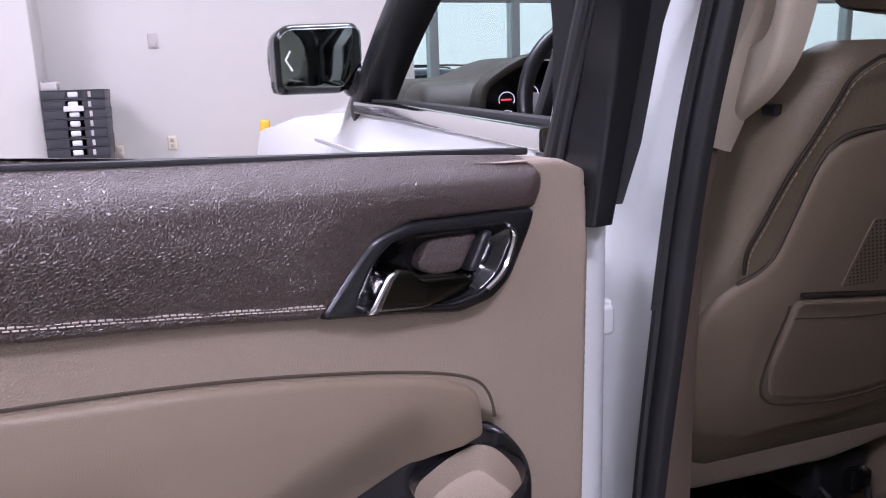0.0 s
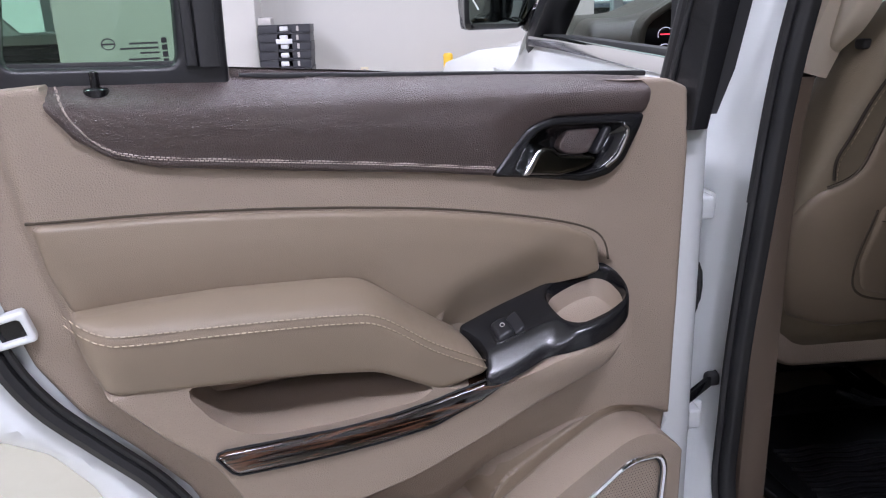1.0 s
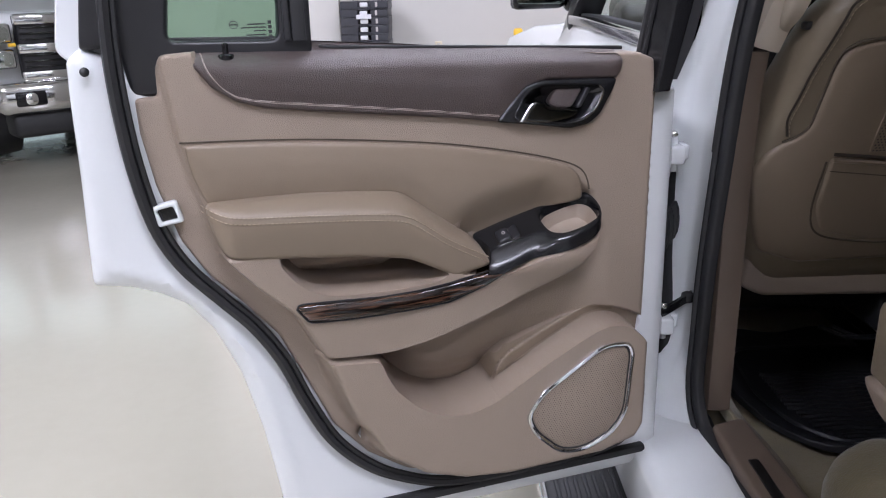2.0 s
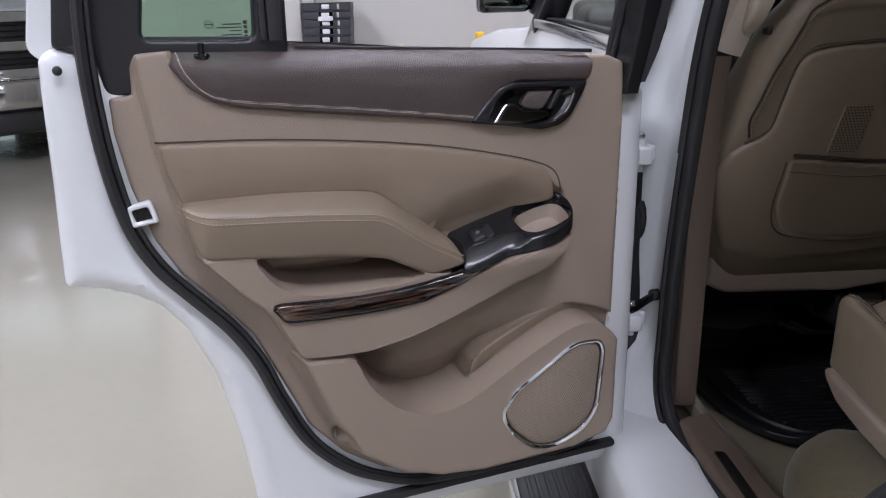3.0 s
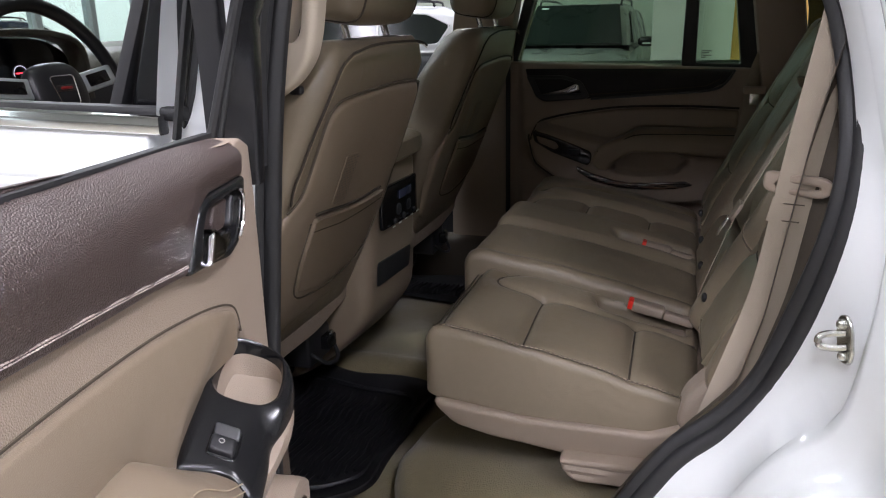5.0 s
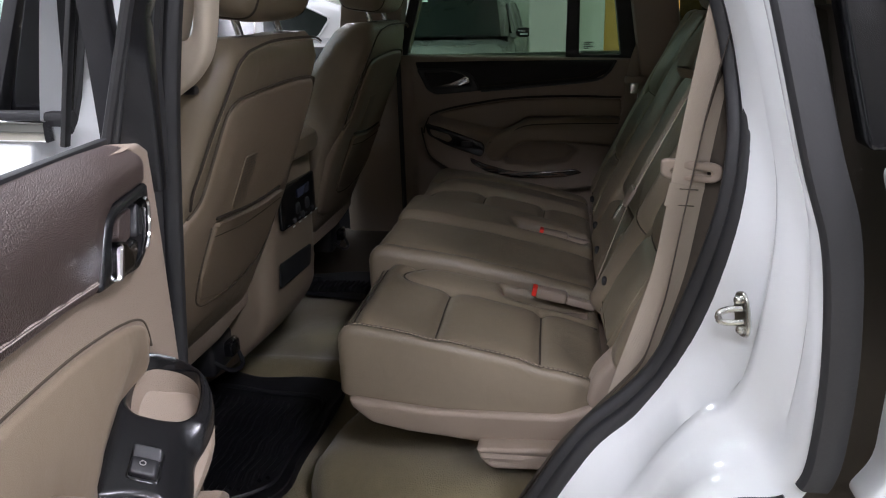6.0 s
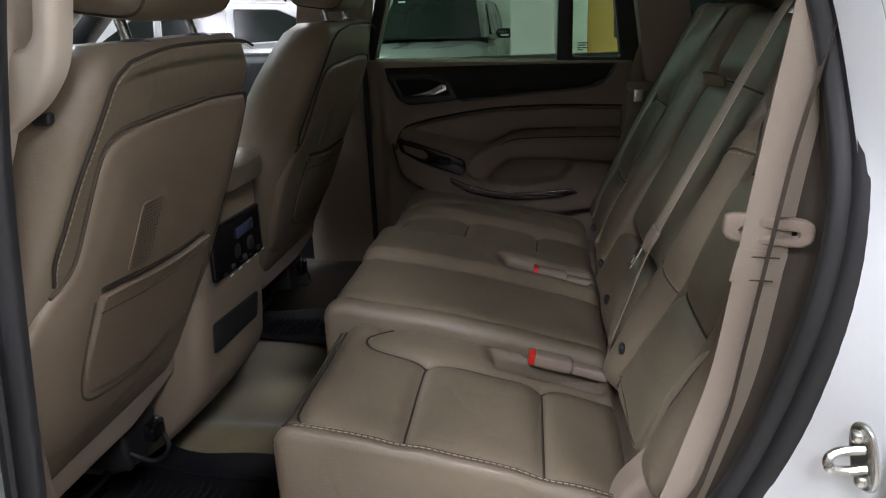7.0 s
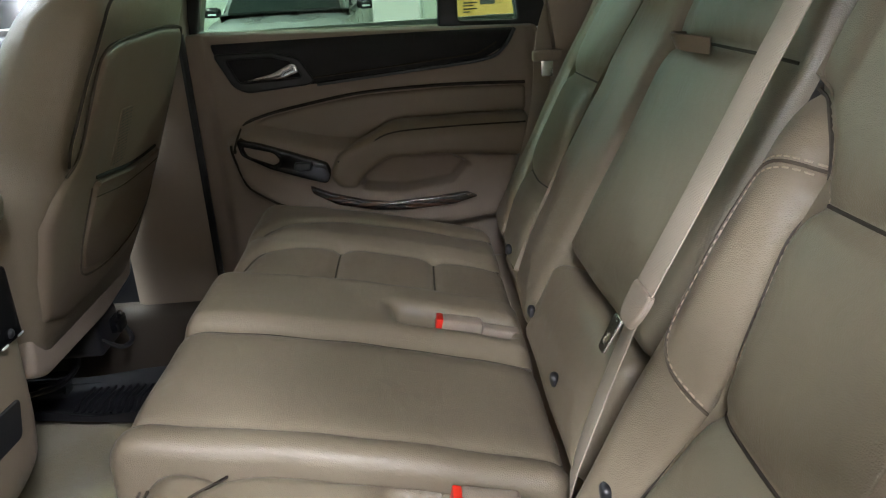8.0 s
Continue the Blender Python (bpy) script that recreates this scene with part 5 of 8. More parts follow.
fen = sheet(rounded([(1.88, 0.55), (2.06, 0.60), (2.12, 0.80), (2.3, 0.95), (2.55, 0.99), (2.8, 0.95), (2.98, 0.80), (3.05, 0.58), (3.3, 0.55), (3.32, 1.17), (2.6, 1.245), (1.88, 1.278)], 0.03), fender_place, None, edge=0.012, depth=0.06, res=0.04)
part("fender", fen, WHITE_PAINT, suv, "white front wing", fix=False)
part("fender", mirror_x(fen), WHITE_PAINT, suv, "white front wing")
part("front_end", rbox((0.45, 3.28, 0.35), (2.17, 3.46, 1.12), 0.08), WHITE_PAINT, suv, "white front end")
ws = prism([(0.50, 0.0), (2.12, 0.0), (1.98, 1.0), (0.64, 1.0)], lambda x, s, n: (x, 1.92 - 0.70 * s, 1.24 + 0.51 * s + n), 0, 0.005)
part("windscreen", ws, CLEAR_GLASS, suv, "clear windscreen")


def roof_place(x, y, n):
    s = abs(x - CX) / 0.75
    return (x, y, 1.845 - 0.06 * s ** 3 - 0.05 * max(0, (y - 0.9) / 0.4) ** 2 + n)


part("roof", sheet(rounded([(0.60, -1.75), (2.02, -1.75), (2.02, 1.24), (0.60, 1.24)], 0.08), roof_place, None, edge=0.03, depth=0.03 - 1.845 + 1.76, res=0.08), WHITE_PAINT, suv, "white roof", fix=False)
part("headliner", sheet(rounded([(0.64, -1.70), (1.98, -1.70), (1.98, 1.18), (0.64, 1.18)], 0.05), lambda x, y, n: (x, y, 1.755 - n), None, edge=0.02, depth=0.03, res=0.1), HEADLINER, suv, "cream fabric headliner", fix=False)
rl = sweep([(0.62, y, 1.765) for y in np.linspace(-1.7, 1.18, 12)], box_profile(0.12, 0.09, 0.03), up=(0, 0, 1))
part("roof_rail", rl, WHITE_PAINT, suv)
part("roof_rail", mirror_x(rl), WHITE_PAINT, suv)
part("tailgate", merge(rbox((0.47, -1.80, 0.45), (2.15, -1.70, 1.24), 0.04), rbox((0.60, -1.78, 1.70), (2.02, -1.68, 1.82), 0.03), rbox((0.52, -1.78, 1.2), (0.68, -1.68, 1.8), 0.03), rbox((1.94, -1.78, 1.2), (2.10, -1.68, 1.8), 0.03)), WHITE_PAINT, suv, "white tailgate")
part("rear_glass", rbox((0.66, -1.745, 1.24), (1.96, -1.738, 1.70), 0), PRIVACY_GLASS, suv)
dp = rbox((0.50, -1.0, 1.22), (0.60, -0.86, 1.76), 0.02)
part("d_pillar", dp, WHITE_PAINT, suv)
part("d_pillar", mirror_x(dp), WHITE_PAINT, suv)
part("underbody", merge(rbox((0.62, -1.7, 0.30), (2.0, -0.55, 0.48), 0.03), rbox((0.52, -0.55, 0.34), (2.10, 1.95, 0.485), 0.03), rbox((0.75, 1.95, 0.34), (1.87, 3.3, 0.9), 0.03)), RUBBER, suv, "dark underbody")
sill = rbox((0.40, 0.20, 0.40), (0.56, 1.95, 0.575), 0.03)
part("sill", sill, WHITE_PAINT, suv, "white painted sill")
part("sill", mirror_x(rbox((0.40, -0.2, 0.40), (0.56, 1.95, 0.60), 0.03)), WHITE_PAINT, suv, "white painted sill")
rb = part("running_board", merge(rbox((0.245, -0.02, 0.345), (0.47, 1.95, 0.405), 0.02)), RUBBER, suv, "black running board with bright edge")
for k in range(9):
    part("tread", rbox((0.27 + 0.02 * k, 0.05, 0.405), (0.279 + 0.02 * k, 1.9, 0.410), 0.002), BLACK_PLASTIC, rb)
part("edge_strip", rbox((0.238, -0.02, 0.372), (0.252, 1.95, 0.410), 0.005), CHROME, rb)


def wheel(x, y, side):
    tyre = [[(x + side * a, y + r * math.cos(t), 0.40 + r * math.sin(t)) for a, r in ((-0.13, 0.25), (-0.135, 0.36), (-0.10, 0.395), (0.10, 0.395), (0.135, 0.36), (0.13, 0.25))] for t in np.linspace(0, 2 * math.pi, 40)]
    w = part("wheel", loft(tyre, closed=True, cap=False), RUBBER, suv, "black tyre on a silver alloy rim")
    spokes = [rbox((-0.02, -0.035, 0.05), (0.02, 0.035, 0.26), 0.01, 2, Matrix.Translation((x - side * 0.09, y, 0.40)) @ Matrix.Rotation(k * math.pi / 3, 4, "X")) for k in range(6)]
    part("rim", merge(loft([[(x - side * a, y + r * math.cos(t), 0.40 + r * math.sin(t)) for a, r in ((0.12, 0.255), (0.12, 0.235), (-0.1, 0.235), (-0.1, 0.255))] for t in np.linspace(0, 2 * math.pi, 40)], cap=False), *spokes, pillow((x - side * 0.09, y, 0.40), (0.03, 0.07, 0.07), 2.5, 16, 8)), SILVER_FRAME, w)


for wx, sd in ((0.50, 1), (2.12, -1)):
    wheel(wx, -0.60, sd)
    wheel(wx, 2.55, sd)

# wing mirror
def mx(x):
    return 0.272 + (x - 0.236) * 0.882


mir = part("wing_mirror", sheet(rounded([(0.236, 1.325), (0.236, 1.44), (0.262, 1.462), (0.425, 1.466), (0.440, 1.450), (0.440, 1.385), (0.392, 1.325)], 0.015), lambda x, z, n: (mx(x), 1.66 - n, z), None, edge=0.02, depth=0.10, res=0.02), GLOSS_BLACK, suv, "gloss black wing mirror with turn arrow", fix=False)
part("mirror_back", pillow((0.362, 1.77, 1.395), (0.092, 0.06, 0.072), 3, 24, 12), GLOSS_BLACK, mir)
part("mirror_glass", sheet(rounded([(0.247, 1.340), (0.247, 1.437), (0.266, 1.452), (0.420, 1.456), (0.430, 1.446), (0.430, 1.388), (0.388, 1.337)], 0.012), lambda x, z, n: (mx(x), 1.658 - n - 0.05 * (x - 0.34), z), lambda q: 0.003 + 0 * q[:, 0], edge=0.002, depth=-0.001, res=0.03), MIRROR, mir, "silvered mirror glass", fix=False)
part("turn_arrow", sweep([(0.301, 1.651, 1.410), (0.291, 1.651, 1.393), (0.303, 1.651, 1.372)], ring(0.0022, 6), up=(0, -1, 0)), ETCH, mir, "white turn arrow")
part("mirror_arm", merge(rbox((0.415, 1.665, 1.315), (0.485, 1.73, 1.385), 0.02), rbox((0.44, 1.62, 1.275), (0.475, 1.74, 1.34), 0.015)), GLOSS_BLACK, mir)

# right side seen from inside: front and rear doors with open glass
rd_outline = [(0.742, 1.255), (0.742, 0.55), (0.10, 0.55), (0.00, 0.75), (-0.03, 0.90), (-0.02, 1.10), (0.00, 1.233)]


def on_right(y, z, n):
    return (2.085 - n, y, z)


r_face = [(0.700, 1.30), (0.700, 0.60), (0.12, 0.60), (0.02, 0.78), (0.0, 0.9), (0.02, 1.3)]
r_bulge = [(0.675, 1.03), (0.645, 0.93), (0.56, 0.875), (0.40, 0.83), (0.20, 0.82), (0.06, 0.84), (0.05, 0.98), (0.3, 1.0), (0.45, 1.02), (0.62, 1.06)]
r_pocket = [(0.400, 0.958), (0.335, 0.990), (0.20, 0.980), (0.165, 0.962), (0.20, 0.925), (0.30, 0.912), (0.388, 0.922)]


def right_height(q):
    h = 0.015 * step_mask(q, r_face, 0.015) + 0.055 * step_mask(q, r_bulge, 0.03)
    h -= 0.04 * step_mask(q, r_pocket, 0.012)
    h += groove(q, [(0.657, 1.02), (0.640, 1.064), (0.588, 1.085), (0.50, 1.102), (0.377, 1.119), (0.2, 1.124), (0.02, 1.118)], 0.006, 0.004)
    return h


rdoor = part("right_rear_door", sheet(rounded(rd_outline, 0.01), on_right, right_height, edge=0.006, depth=0.11, res=0.011, creases=[(list(f) + [f[0]], w) for f, w in ((rounded(r_pocket, 0.015), 0.014), (rounded(r_bulge, 0.02), 0.028))]), TAN_PLASTIC, suv, "closed far rear door with tan trim", smooth=60, fix=False)
part("outer_skin", prism(rounded([(0.82, 1.25), (0.82, 0.55), (0.10, 0.55), (-0.02, 0.80), (-0.12, 1.0), (-0.12, 1.25)], 0.02), lambda y, z, n: (2.225 + 0.015 * math.cos((z - 0.95) * 2.2) - n, y, z), 0, 0.02), WHITE_PAINT, rdoor)
r_mid = [(0.648, 1.02), (0.632, 1.058), (0.588, 1.078), (0.50, 1.095), (0.377, 1.112), (0.2, 1.117), (0.03, 1.112), (0.03, 1.058), (0.321, 1.058), (0.40, 1.01), (0.46, 0.975), (0.56, 1.0)]
part("middle_insert", sheet(rounded(r_mid, 0.01), on_right, lambda q: 0.024 + 0 * q[:, 0], edge=0.008, depth=0.0, res=0.02), TAN_SMOOTH, rdoor, "padded tan insert", fix=False)
part("upper_roll", sheet(rounded([(0.690, 1.246), (0.650, 1.150), (0.617, 1.135), (0.472, 1.143), (0.28, 1.158), (0.12, 1.172), (0.075, 1.195), (0.050, 1.232), (0.3, 1.238)], 0.008), on_right, lambda q: 0.030 - 0.03 * np.clip((q[:, 1] - 1.21) / 0.035, 0, 1) ** 2 + groove(q, [(0.48, 1.160), (0.12, 1.188)], 0.004, 0.004), edge=0.006, depth=0.0, res=0.012), SHADED_LEATHER, rdoor, "leather roll, near-black for shade", fix=False)
rb_o = [(0.680, 1.216), (0.645, 1.146), (0.617, 1.132), (0.49, 1.142), (0.474, 1.150), (0.502, 1.198), (0.56, 1.215)]
part("insert_seam", seam_cord(catmull([(0.655, 1.015), (0.641, 1.062), (0.588, 1.083), (0.50, 1.100), (0.377, 1.117), (0.2, 1.122), (0.03, 1.117)], 5, False), on_right, lambda q: np.maximum(0.0125, right_height(q) - 0.001), 0.0035), SEAM, rdoor)
part("bulge_seam", seam_cord(catmull([(0.662, 1.03), (0.655, 0.99), (0.640, 0.945), (0.58, 0.90), (0.52, 0.885)], 5, False), on_right, lambda q: right_height(q) + 0.001, 0.0028), SEAM, rdoor)
part("roll_edge", sweep([on_right(a, b, 0.034) for a, b in catmull([(0.47, 1.143), (0.28, 1.158), (0.12, 1.172), (0.075, 1.195), (0.052, 1.232)], 6, False)], ring(0.004, 6), up=(1, 0, 0)), BLACK_PLASTIC, rdoor)
part("roll_seam", seam_cord([(0.478, 1.156), (0.28, 1.171), (0.13, 1.184), (0.09, 1.205)], on_right, lambda q: 0.0295 + 0 * q[:, 0], 0.002), SEAM, rdoor)
rbz = part("handle_bezel", sheet(rounded(rb_o, 0.012), on_right, lambda q: 0.036 + 0 * q[:, 0], edge=0.005, depth=0.0, res=0.012, holes=(rounded([(0.652, 1.203), (0.630, 1.155), (0.500, 1.160), (0.520, 1.192), (0.56, 1.204)], 0.008),)), BLACK_PLASTIC, rdoor, fix=False)
part("handle_cup", sheet(rounded([(0.655, 1.206), (0.632, 1.153), (0.497, 1.158), (0.518, 1.195), (0.56, 1.207)], 0.008), on_right, lambda q: 0.022 + 0 * q[:, 0], edge=0.002, depth=0.0, res=0.02), GLOSS_BLACK, rbz, fix=False)
part("lever", sheet(rounded([(0.625, 1.158), (0.560, 1.172), (0.522, 1.190), (0.508, 1.187), (0.505, 1.170), (0.540, 1.158)], 0.005), on_right, lambda q: 0.040 + 0 * q[:, 0], edge=0.005, depth=-0.01, res=0.01), CHROME, rbz, "chrome release lever", fix=False)
r_arm = [(0.462, 0.955), (0.440, 1.000), (0.373, 1.030), (0.321, 1.056), (0.08, 1.060), (0.03, 1.058), (0.03, 0.972), (0.20, 0.985), (0.335, 0.985), (0.385, 0.950), (0.405, 0.922), (0.44, 0.925)]
part("armrest", sheet(rounded(r_arm, 0.012), on_right, lambda q: 0.085 - 0.03 * np.clip((q[:, 1] - 1.02) / 0.04, 0, 1) ** 2, edge=0.014, depth=-0.01, res=0.012), TAN_SMOOTH, rdoor, "padded tan armrest", fix=False)
part("armrest_seam", seam_cord(catmull([(0.440, 0.985), (0.373, 1.017), (0.321, 1.040), (0.20, 1.045), (0.04, 1.045)], 5, False), on_right, lambda q: 0.0815 + 0 * q[:, 0], 0.0018), SEAM, rdoor)
r_sw = [(0.648, 1.046), (0.640, 1.010), (0.583, 0.978), (0.513, 0.953), (0.466, 0.938), (0.456, 0.960), (0.460, 0.983), (0.53, 1.010), (0.60, 1.035)]
rs = part("switch_bezel", sheet(rounded(r_sw, 0.01), on_right, lambda q: 0.082 + 0 * q[:, 0], edge=0.006, depth=-0.01, res=0.012, holes=(rounded([(0.636, 1.030), (0.628, 1.008), (0.575, 0.985), (0.560, 0.995), (0.572, 1.012)], 0.006),)), GLOSS_BLACK, rdoor, "gloss black switch and pull cup surround", fix=False)
part("pull_cup", sheet(rounded([(0.638, 1.032), (0.630, 1.006), (0.573, 0.983), (0.558, 0.995), (0.570, 1.014)], 0.006), on_right, lambda q: 0.058 + 0 * q[:, 0], edge=0.002, depth=0.0, res=0.02), TAN_PLASTIC, rs, fix=False)
part("window_switch", rbox((1.985, 0.495, 0.975), (2.004, 0.53, 0.992), 0.004), BLACK_PLASTIC, rs)
r_wood = [(0.505, 0.936), (0.46, 0.916), (0.39, 0.896), (0.336, 0.888), (0.24, 0.893), (0.170, 0.900), (0.145, 0.888), (0.20, 0.874), (0.30, 0.868), (0.37, 0.872), (0.45, 0.890), (0.50, 0.918)]
part("wood_strip", sheet(rounded(r_wood, 0.006), on_right, lambda q: 0.080 + 0 * q[:, 0], edge=0.004, depth=-0.02, res=0.012), WOOD, rdoor, "glossy dark wood strip", fix=False)
part("window_frame", sheet(rounded([(0.76, 1.235), (0.60, 1.72), (0.2, 1.735), (0.06, 1.66), (-0.04, 1.42), (-0.03, 1.225)], 0.03), lambda y, z, n: (2.12 - lean(z) - n, y, z), None, edge=0.006, depth=0.06, res=0.05,
                           holes=(rounded([(0.722, 1.254), (0.575, 1.685), (0.2, 1.695), (0.207, 1.232)], 0.01), rounded([(0.164, 1.247), (0.168, 1.69), (0.09, 1.64), (0.062, 1.42), (0.034, 1.243)], 0.01))), BLACK_PLASTIC, rdoor, "black far window frame", fix=False)
part("window_glass", prism([(0.726, 1.245), (0.57, 1.69), (0.2, 1.70), (0.2, 1.225)], lambda y, z, n: (2.145 - lean(z) + n, y, z), 0, 0.004), GREEN_GLASS, rdoor, "green tinted far window glass")
part("quarter_glass", prism([(0.172, 1.24), (0.172, 1.70), (0.085, 1.645), (0.055, 1.42), (0.03, 1.238)], lambda y, z, n: (2.145 - lean(z) + n, y, z), 0, 0.004), GREEN_GLASS, rdoor, "green tinted far quarter glass")
mk = [prism([(0.150 - 0.0 - l, z), (0.150, z), (0.150, z + 0.003), (0.150 - l, z + 0.003)], lambda y, z, n: (2.143 - lean(z) + n, y, z), 0, 0.001) for z, l in ((1.262, 0.014), (1.268, 0.03), (1.275, 0.022), (1.281, 0.03))]
part("etched_mark", merge(*mk), RUBBER, rdoor)
# right front door, B pillar
part("right_front_door", merge(rbox((2.08, 0.86, 0.55), (2.18, 1.80, 1.285), 0.03), rbox((2.055, 1.0, 0.85), (2.09, 1.5, 0.98), 0.02)), BLACK_PLASTIC, suv, "dark trimmed far front door")
rfo = prism(rounded([(0.84, 0.55), (1.84, 0.55), (1.84, 1.26), (0.84, 1.26)], 0.02), lambda y, z, n: (2.225 + 0.015 * math.cos((z - 0.95) * 2.2) - n, y, z), 0, 0.02)
part("right_front_skin", rfo, WHITE_PAINT, suv)
part("right_b_pillar", sweep([(2.10 - lean(z), 0.84 - 0.22 * max(0, z - 1.26), z) for z in (0.5, 0.8, 1.0, 1.2, 1.3, 1.5, 1.74)], box_profile(0.09, 0.20, 0.02), up=(0, 1, 0)), TAN_PLASTIC, suv, "tan far middle pillar trim")
part("right_pillar_gap", sweep([(2.053 - lean(z), 0.737 - 0.22 * max(0, z - 1.26), z) for z in (0.5, 0.8, 1.0, 1.2, 1.26)], ring(0.008, 6), up=(0, 1, 0)), RUBBER, suv)
part("left_b_trim", sweep([(0.588 + 0.5 * lean(z), 0.822 - 0.19 * max(0, z - 1.16), z) for z in (0.58, 0.8, 1.0, 1.2, 1.27)], box_profile(0.050, 0.085, 0.015), up=(0, 1, 0)), DIM_TAN, suv, "tan lower pillar trim, darkened for shade")
gt = part("upper_pillar_trim", sweep([(0.600 + lean(z), 0.806 - 0.23 * max(0, z - 1.20), z) for z in (1.272, 1.32, 1.4, 1.5, 1.6, 1.74)], box_profile(0.055, 0.070, 0.018), up=(0, 1, 0)), CREAM_PLASTIC, suv, "cream upper pillar trim with grab handle")
gh_out = [(0.795, 1.262), (0.790, 1.34), (0.786, 1.42), (0.780, 1.55), (0.768, 1.68), (0.66, 1.68), (0.667, 1.55), (0.674, 1.44), (0.680, 1.385), (0.688, 1.350), (0.712, 1.318), (0.752, 1.292)]
gh_hole = [(0.772, 1.376), (0.766, 1.42), (0.752, 1.55), (0.742, 1.62), (0.692, 1.62), (0.697, 1.55), (0.702, 1.43), (0.708, 1.384), (0.722, 1.372)]
part("grab_handle", sheet(rounded(gh_out, 0.016), lambda y, z, n: (0.606 + 0.40 * lean(z) - n, y, z), lambda q: 0.012 * np.clip((0.735 - q[:, 1] * 0 - q[:, 0]) / 0.05, -0.3, 1), edge=0.012, depth=0.022, res=0.010, holes=(rounded(gh_hole, 0.012),)), CREAM_PLASTIC, gt, "cream grab handle", fix=False)
part("belt_guide", rbox((0.650, 0.728, 1.296), (0.676, 0.750, 1.309), 0.004), BLACK_PLASTIC, gt)
# low trim takes the darkened tan, so its shade is in the colour
part("right_low_trim", rbox((2.03, -0.1, 0.48), (2.10, 1.85, 0.67), 0.03), SHADED_TAN, suv, "tan far lower trim")
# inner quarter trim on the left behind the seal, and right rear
part("inner_quarter_trim", merge(sheet(rounded([(0.000, 1.40), (0.026, 1.27), (0.044, 1.14), (0.060, 1.02), (0.085, 0.92), (0.20, 0.78), (0.27, 0.66), (0.30, 0.60), (-0.9, 0.60), (-0.9, 1.25), (-0.10, 1.40)], 0.02), lambda y, z, n: (0.638 + n, y, z), None, edge=0.02, depth=0.03, res=0.04)), SHADED_TAN, suv, "tan inner side trim, darkened for shade", fix=False)
part("right_quarter_trim", sheet(rounded([(-0.01, 1.25), (-0.04, 0.9), (0.08, 0.62), (-0.9, 0.60), (-0.9, 1.25)], 0.02), lambda y, z, n: (2.03 - n, y, z), None, edge=0.02, depth=0.05, res=0.04), TAN_PLASTIC, suv, "tan far inner side trim", fix=False)
# only the near pillar trim has shade put into its tan
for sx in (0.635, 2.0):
    part("inner_c_pillar", sweep([(sx + (0.06 if sx < 1 else -0.06) * max(0, (z - 1.2) / 0.5), -0.08 + 0.25 * max(0, z - 1.2) * 0.7, z) for z in (1.2, 1.35, 1.5, 1.65, 1.75)], box_profile(0.06, 0.13, 0.02), up=(0, 1, 0)), SHADED_TAN if sx < 1 else TAN_PLASTIC, suv, "tan rear pillar trim")


# ---- suv interior ----
part("cabin_floor", sheet(rounded([(0.60, -1.5), (2.02, -1.5), (2.02, 1.80), (0.60, 1.80)], 0.03), lambda x, y, n: (x, y, 0.492 + n), lambda q: 0.006 * np.sin(q[:, 0] * 23) * np.sin(q[:, 1] * 19) + 0.05 * np.exp(-((q[:, 0] - CX) / 0.07) ** 2), edge=0.03, depth=0.0, res=0.03), CARPET, suv, "tan carpeted floor", fix=False)
part("seat_riser", sheet(rounded([(0.700, 0.585), (0.69, -0.2), (1.95, -0.2), (1.95, 0.645), (1.02, 0.650), (0.90, 0.668), (0.80, 0.672), (0.735, 0.645)], 0.05), lambda x, y, n: (x, y, 0.615 + n), lambda q: 0.008 * np.sin(q[:, 0] * 17 + q[:, 1] * 9) + 0.004 * np.sin(q[:, 0] * 41) - 0.02 * np.clip((q[:, 1] - 0.4) / 0.22, 0, 1), edge=0.06, depth=0.13, res=0.02), CARPET, suv, "tan carpeted seat riser", fix=False)
part("sill_carpet", sheet(rounded([(0.612, 0.34), (0.610, 1.10), (0.672, 1.08), (0.680, 0.80), (0.715, 0.68), (0.72, 0.36)], 0.02), lambda x, y, n: (x, y, 0.575 - 0.9 * (x - 0.61) + n), lambda q: 0.004 * np.sin(q[:, 1] * 27), edge=0.012, depth=0.03, res=0.02), CARPET, suv, "tan carpet turned up at the sill", fix=False)
sp = part("threshold_plate", sheet(rounded([(0.545, 0.30), (0.548, 0.72), (0.622, 0.745), (0.640, 0.33)], 0.02), lambda x, y, n: (x, y, 0.590 + n), None, edge=0.012, depth=0.05, res=0.03), DIM_TAN, suv, "brown plastic threshold plate", fix=False)
part("scuff_plate", sheet(rounded([(0.570, 0.36), (0.572, 0.60), (0.592, 0.60), (0.592, 0.36)], 0.004), lambda x, y, n: (x, y, 0.5915 + n), None, edge=0.002, depth=0.002, res=0.02), DARK_METAL, sp, "dark metal scuff plate", fix=False)


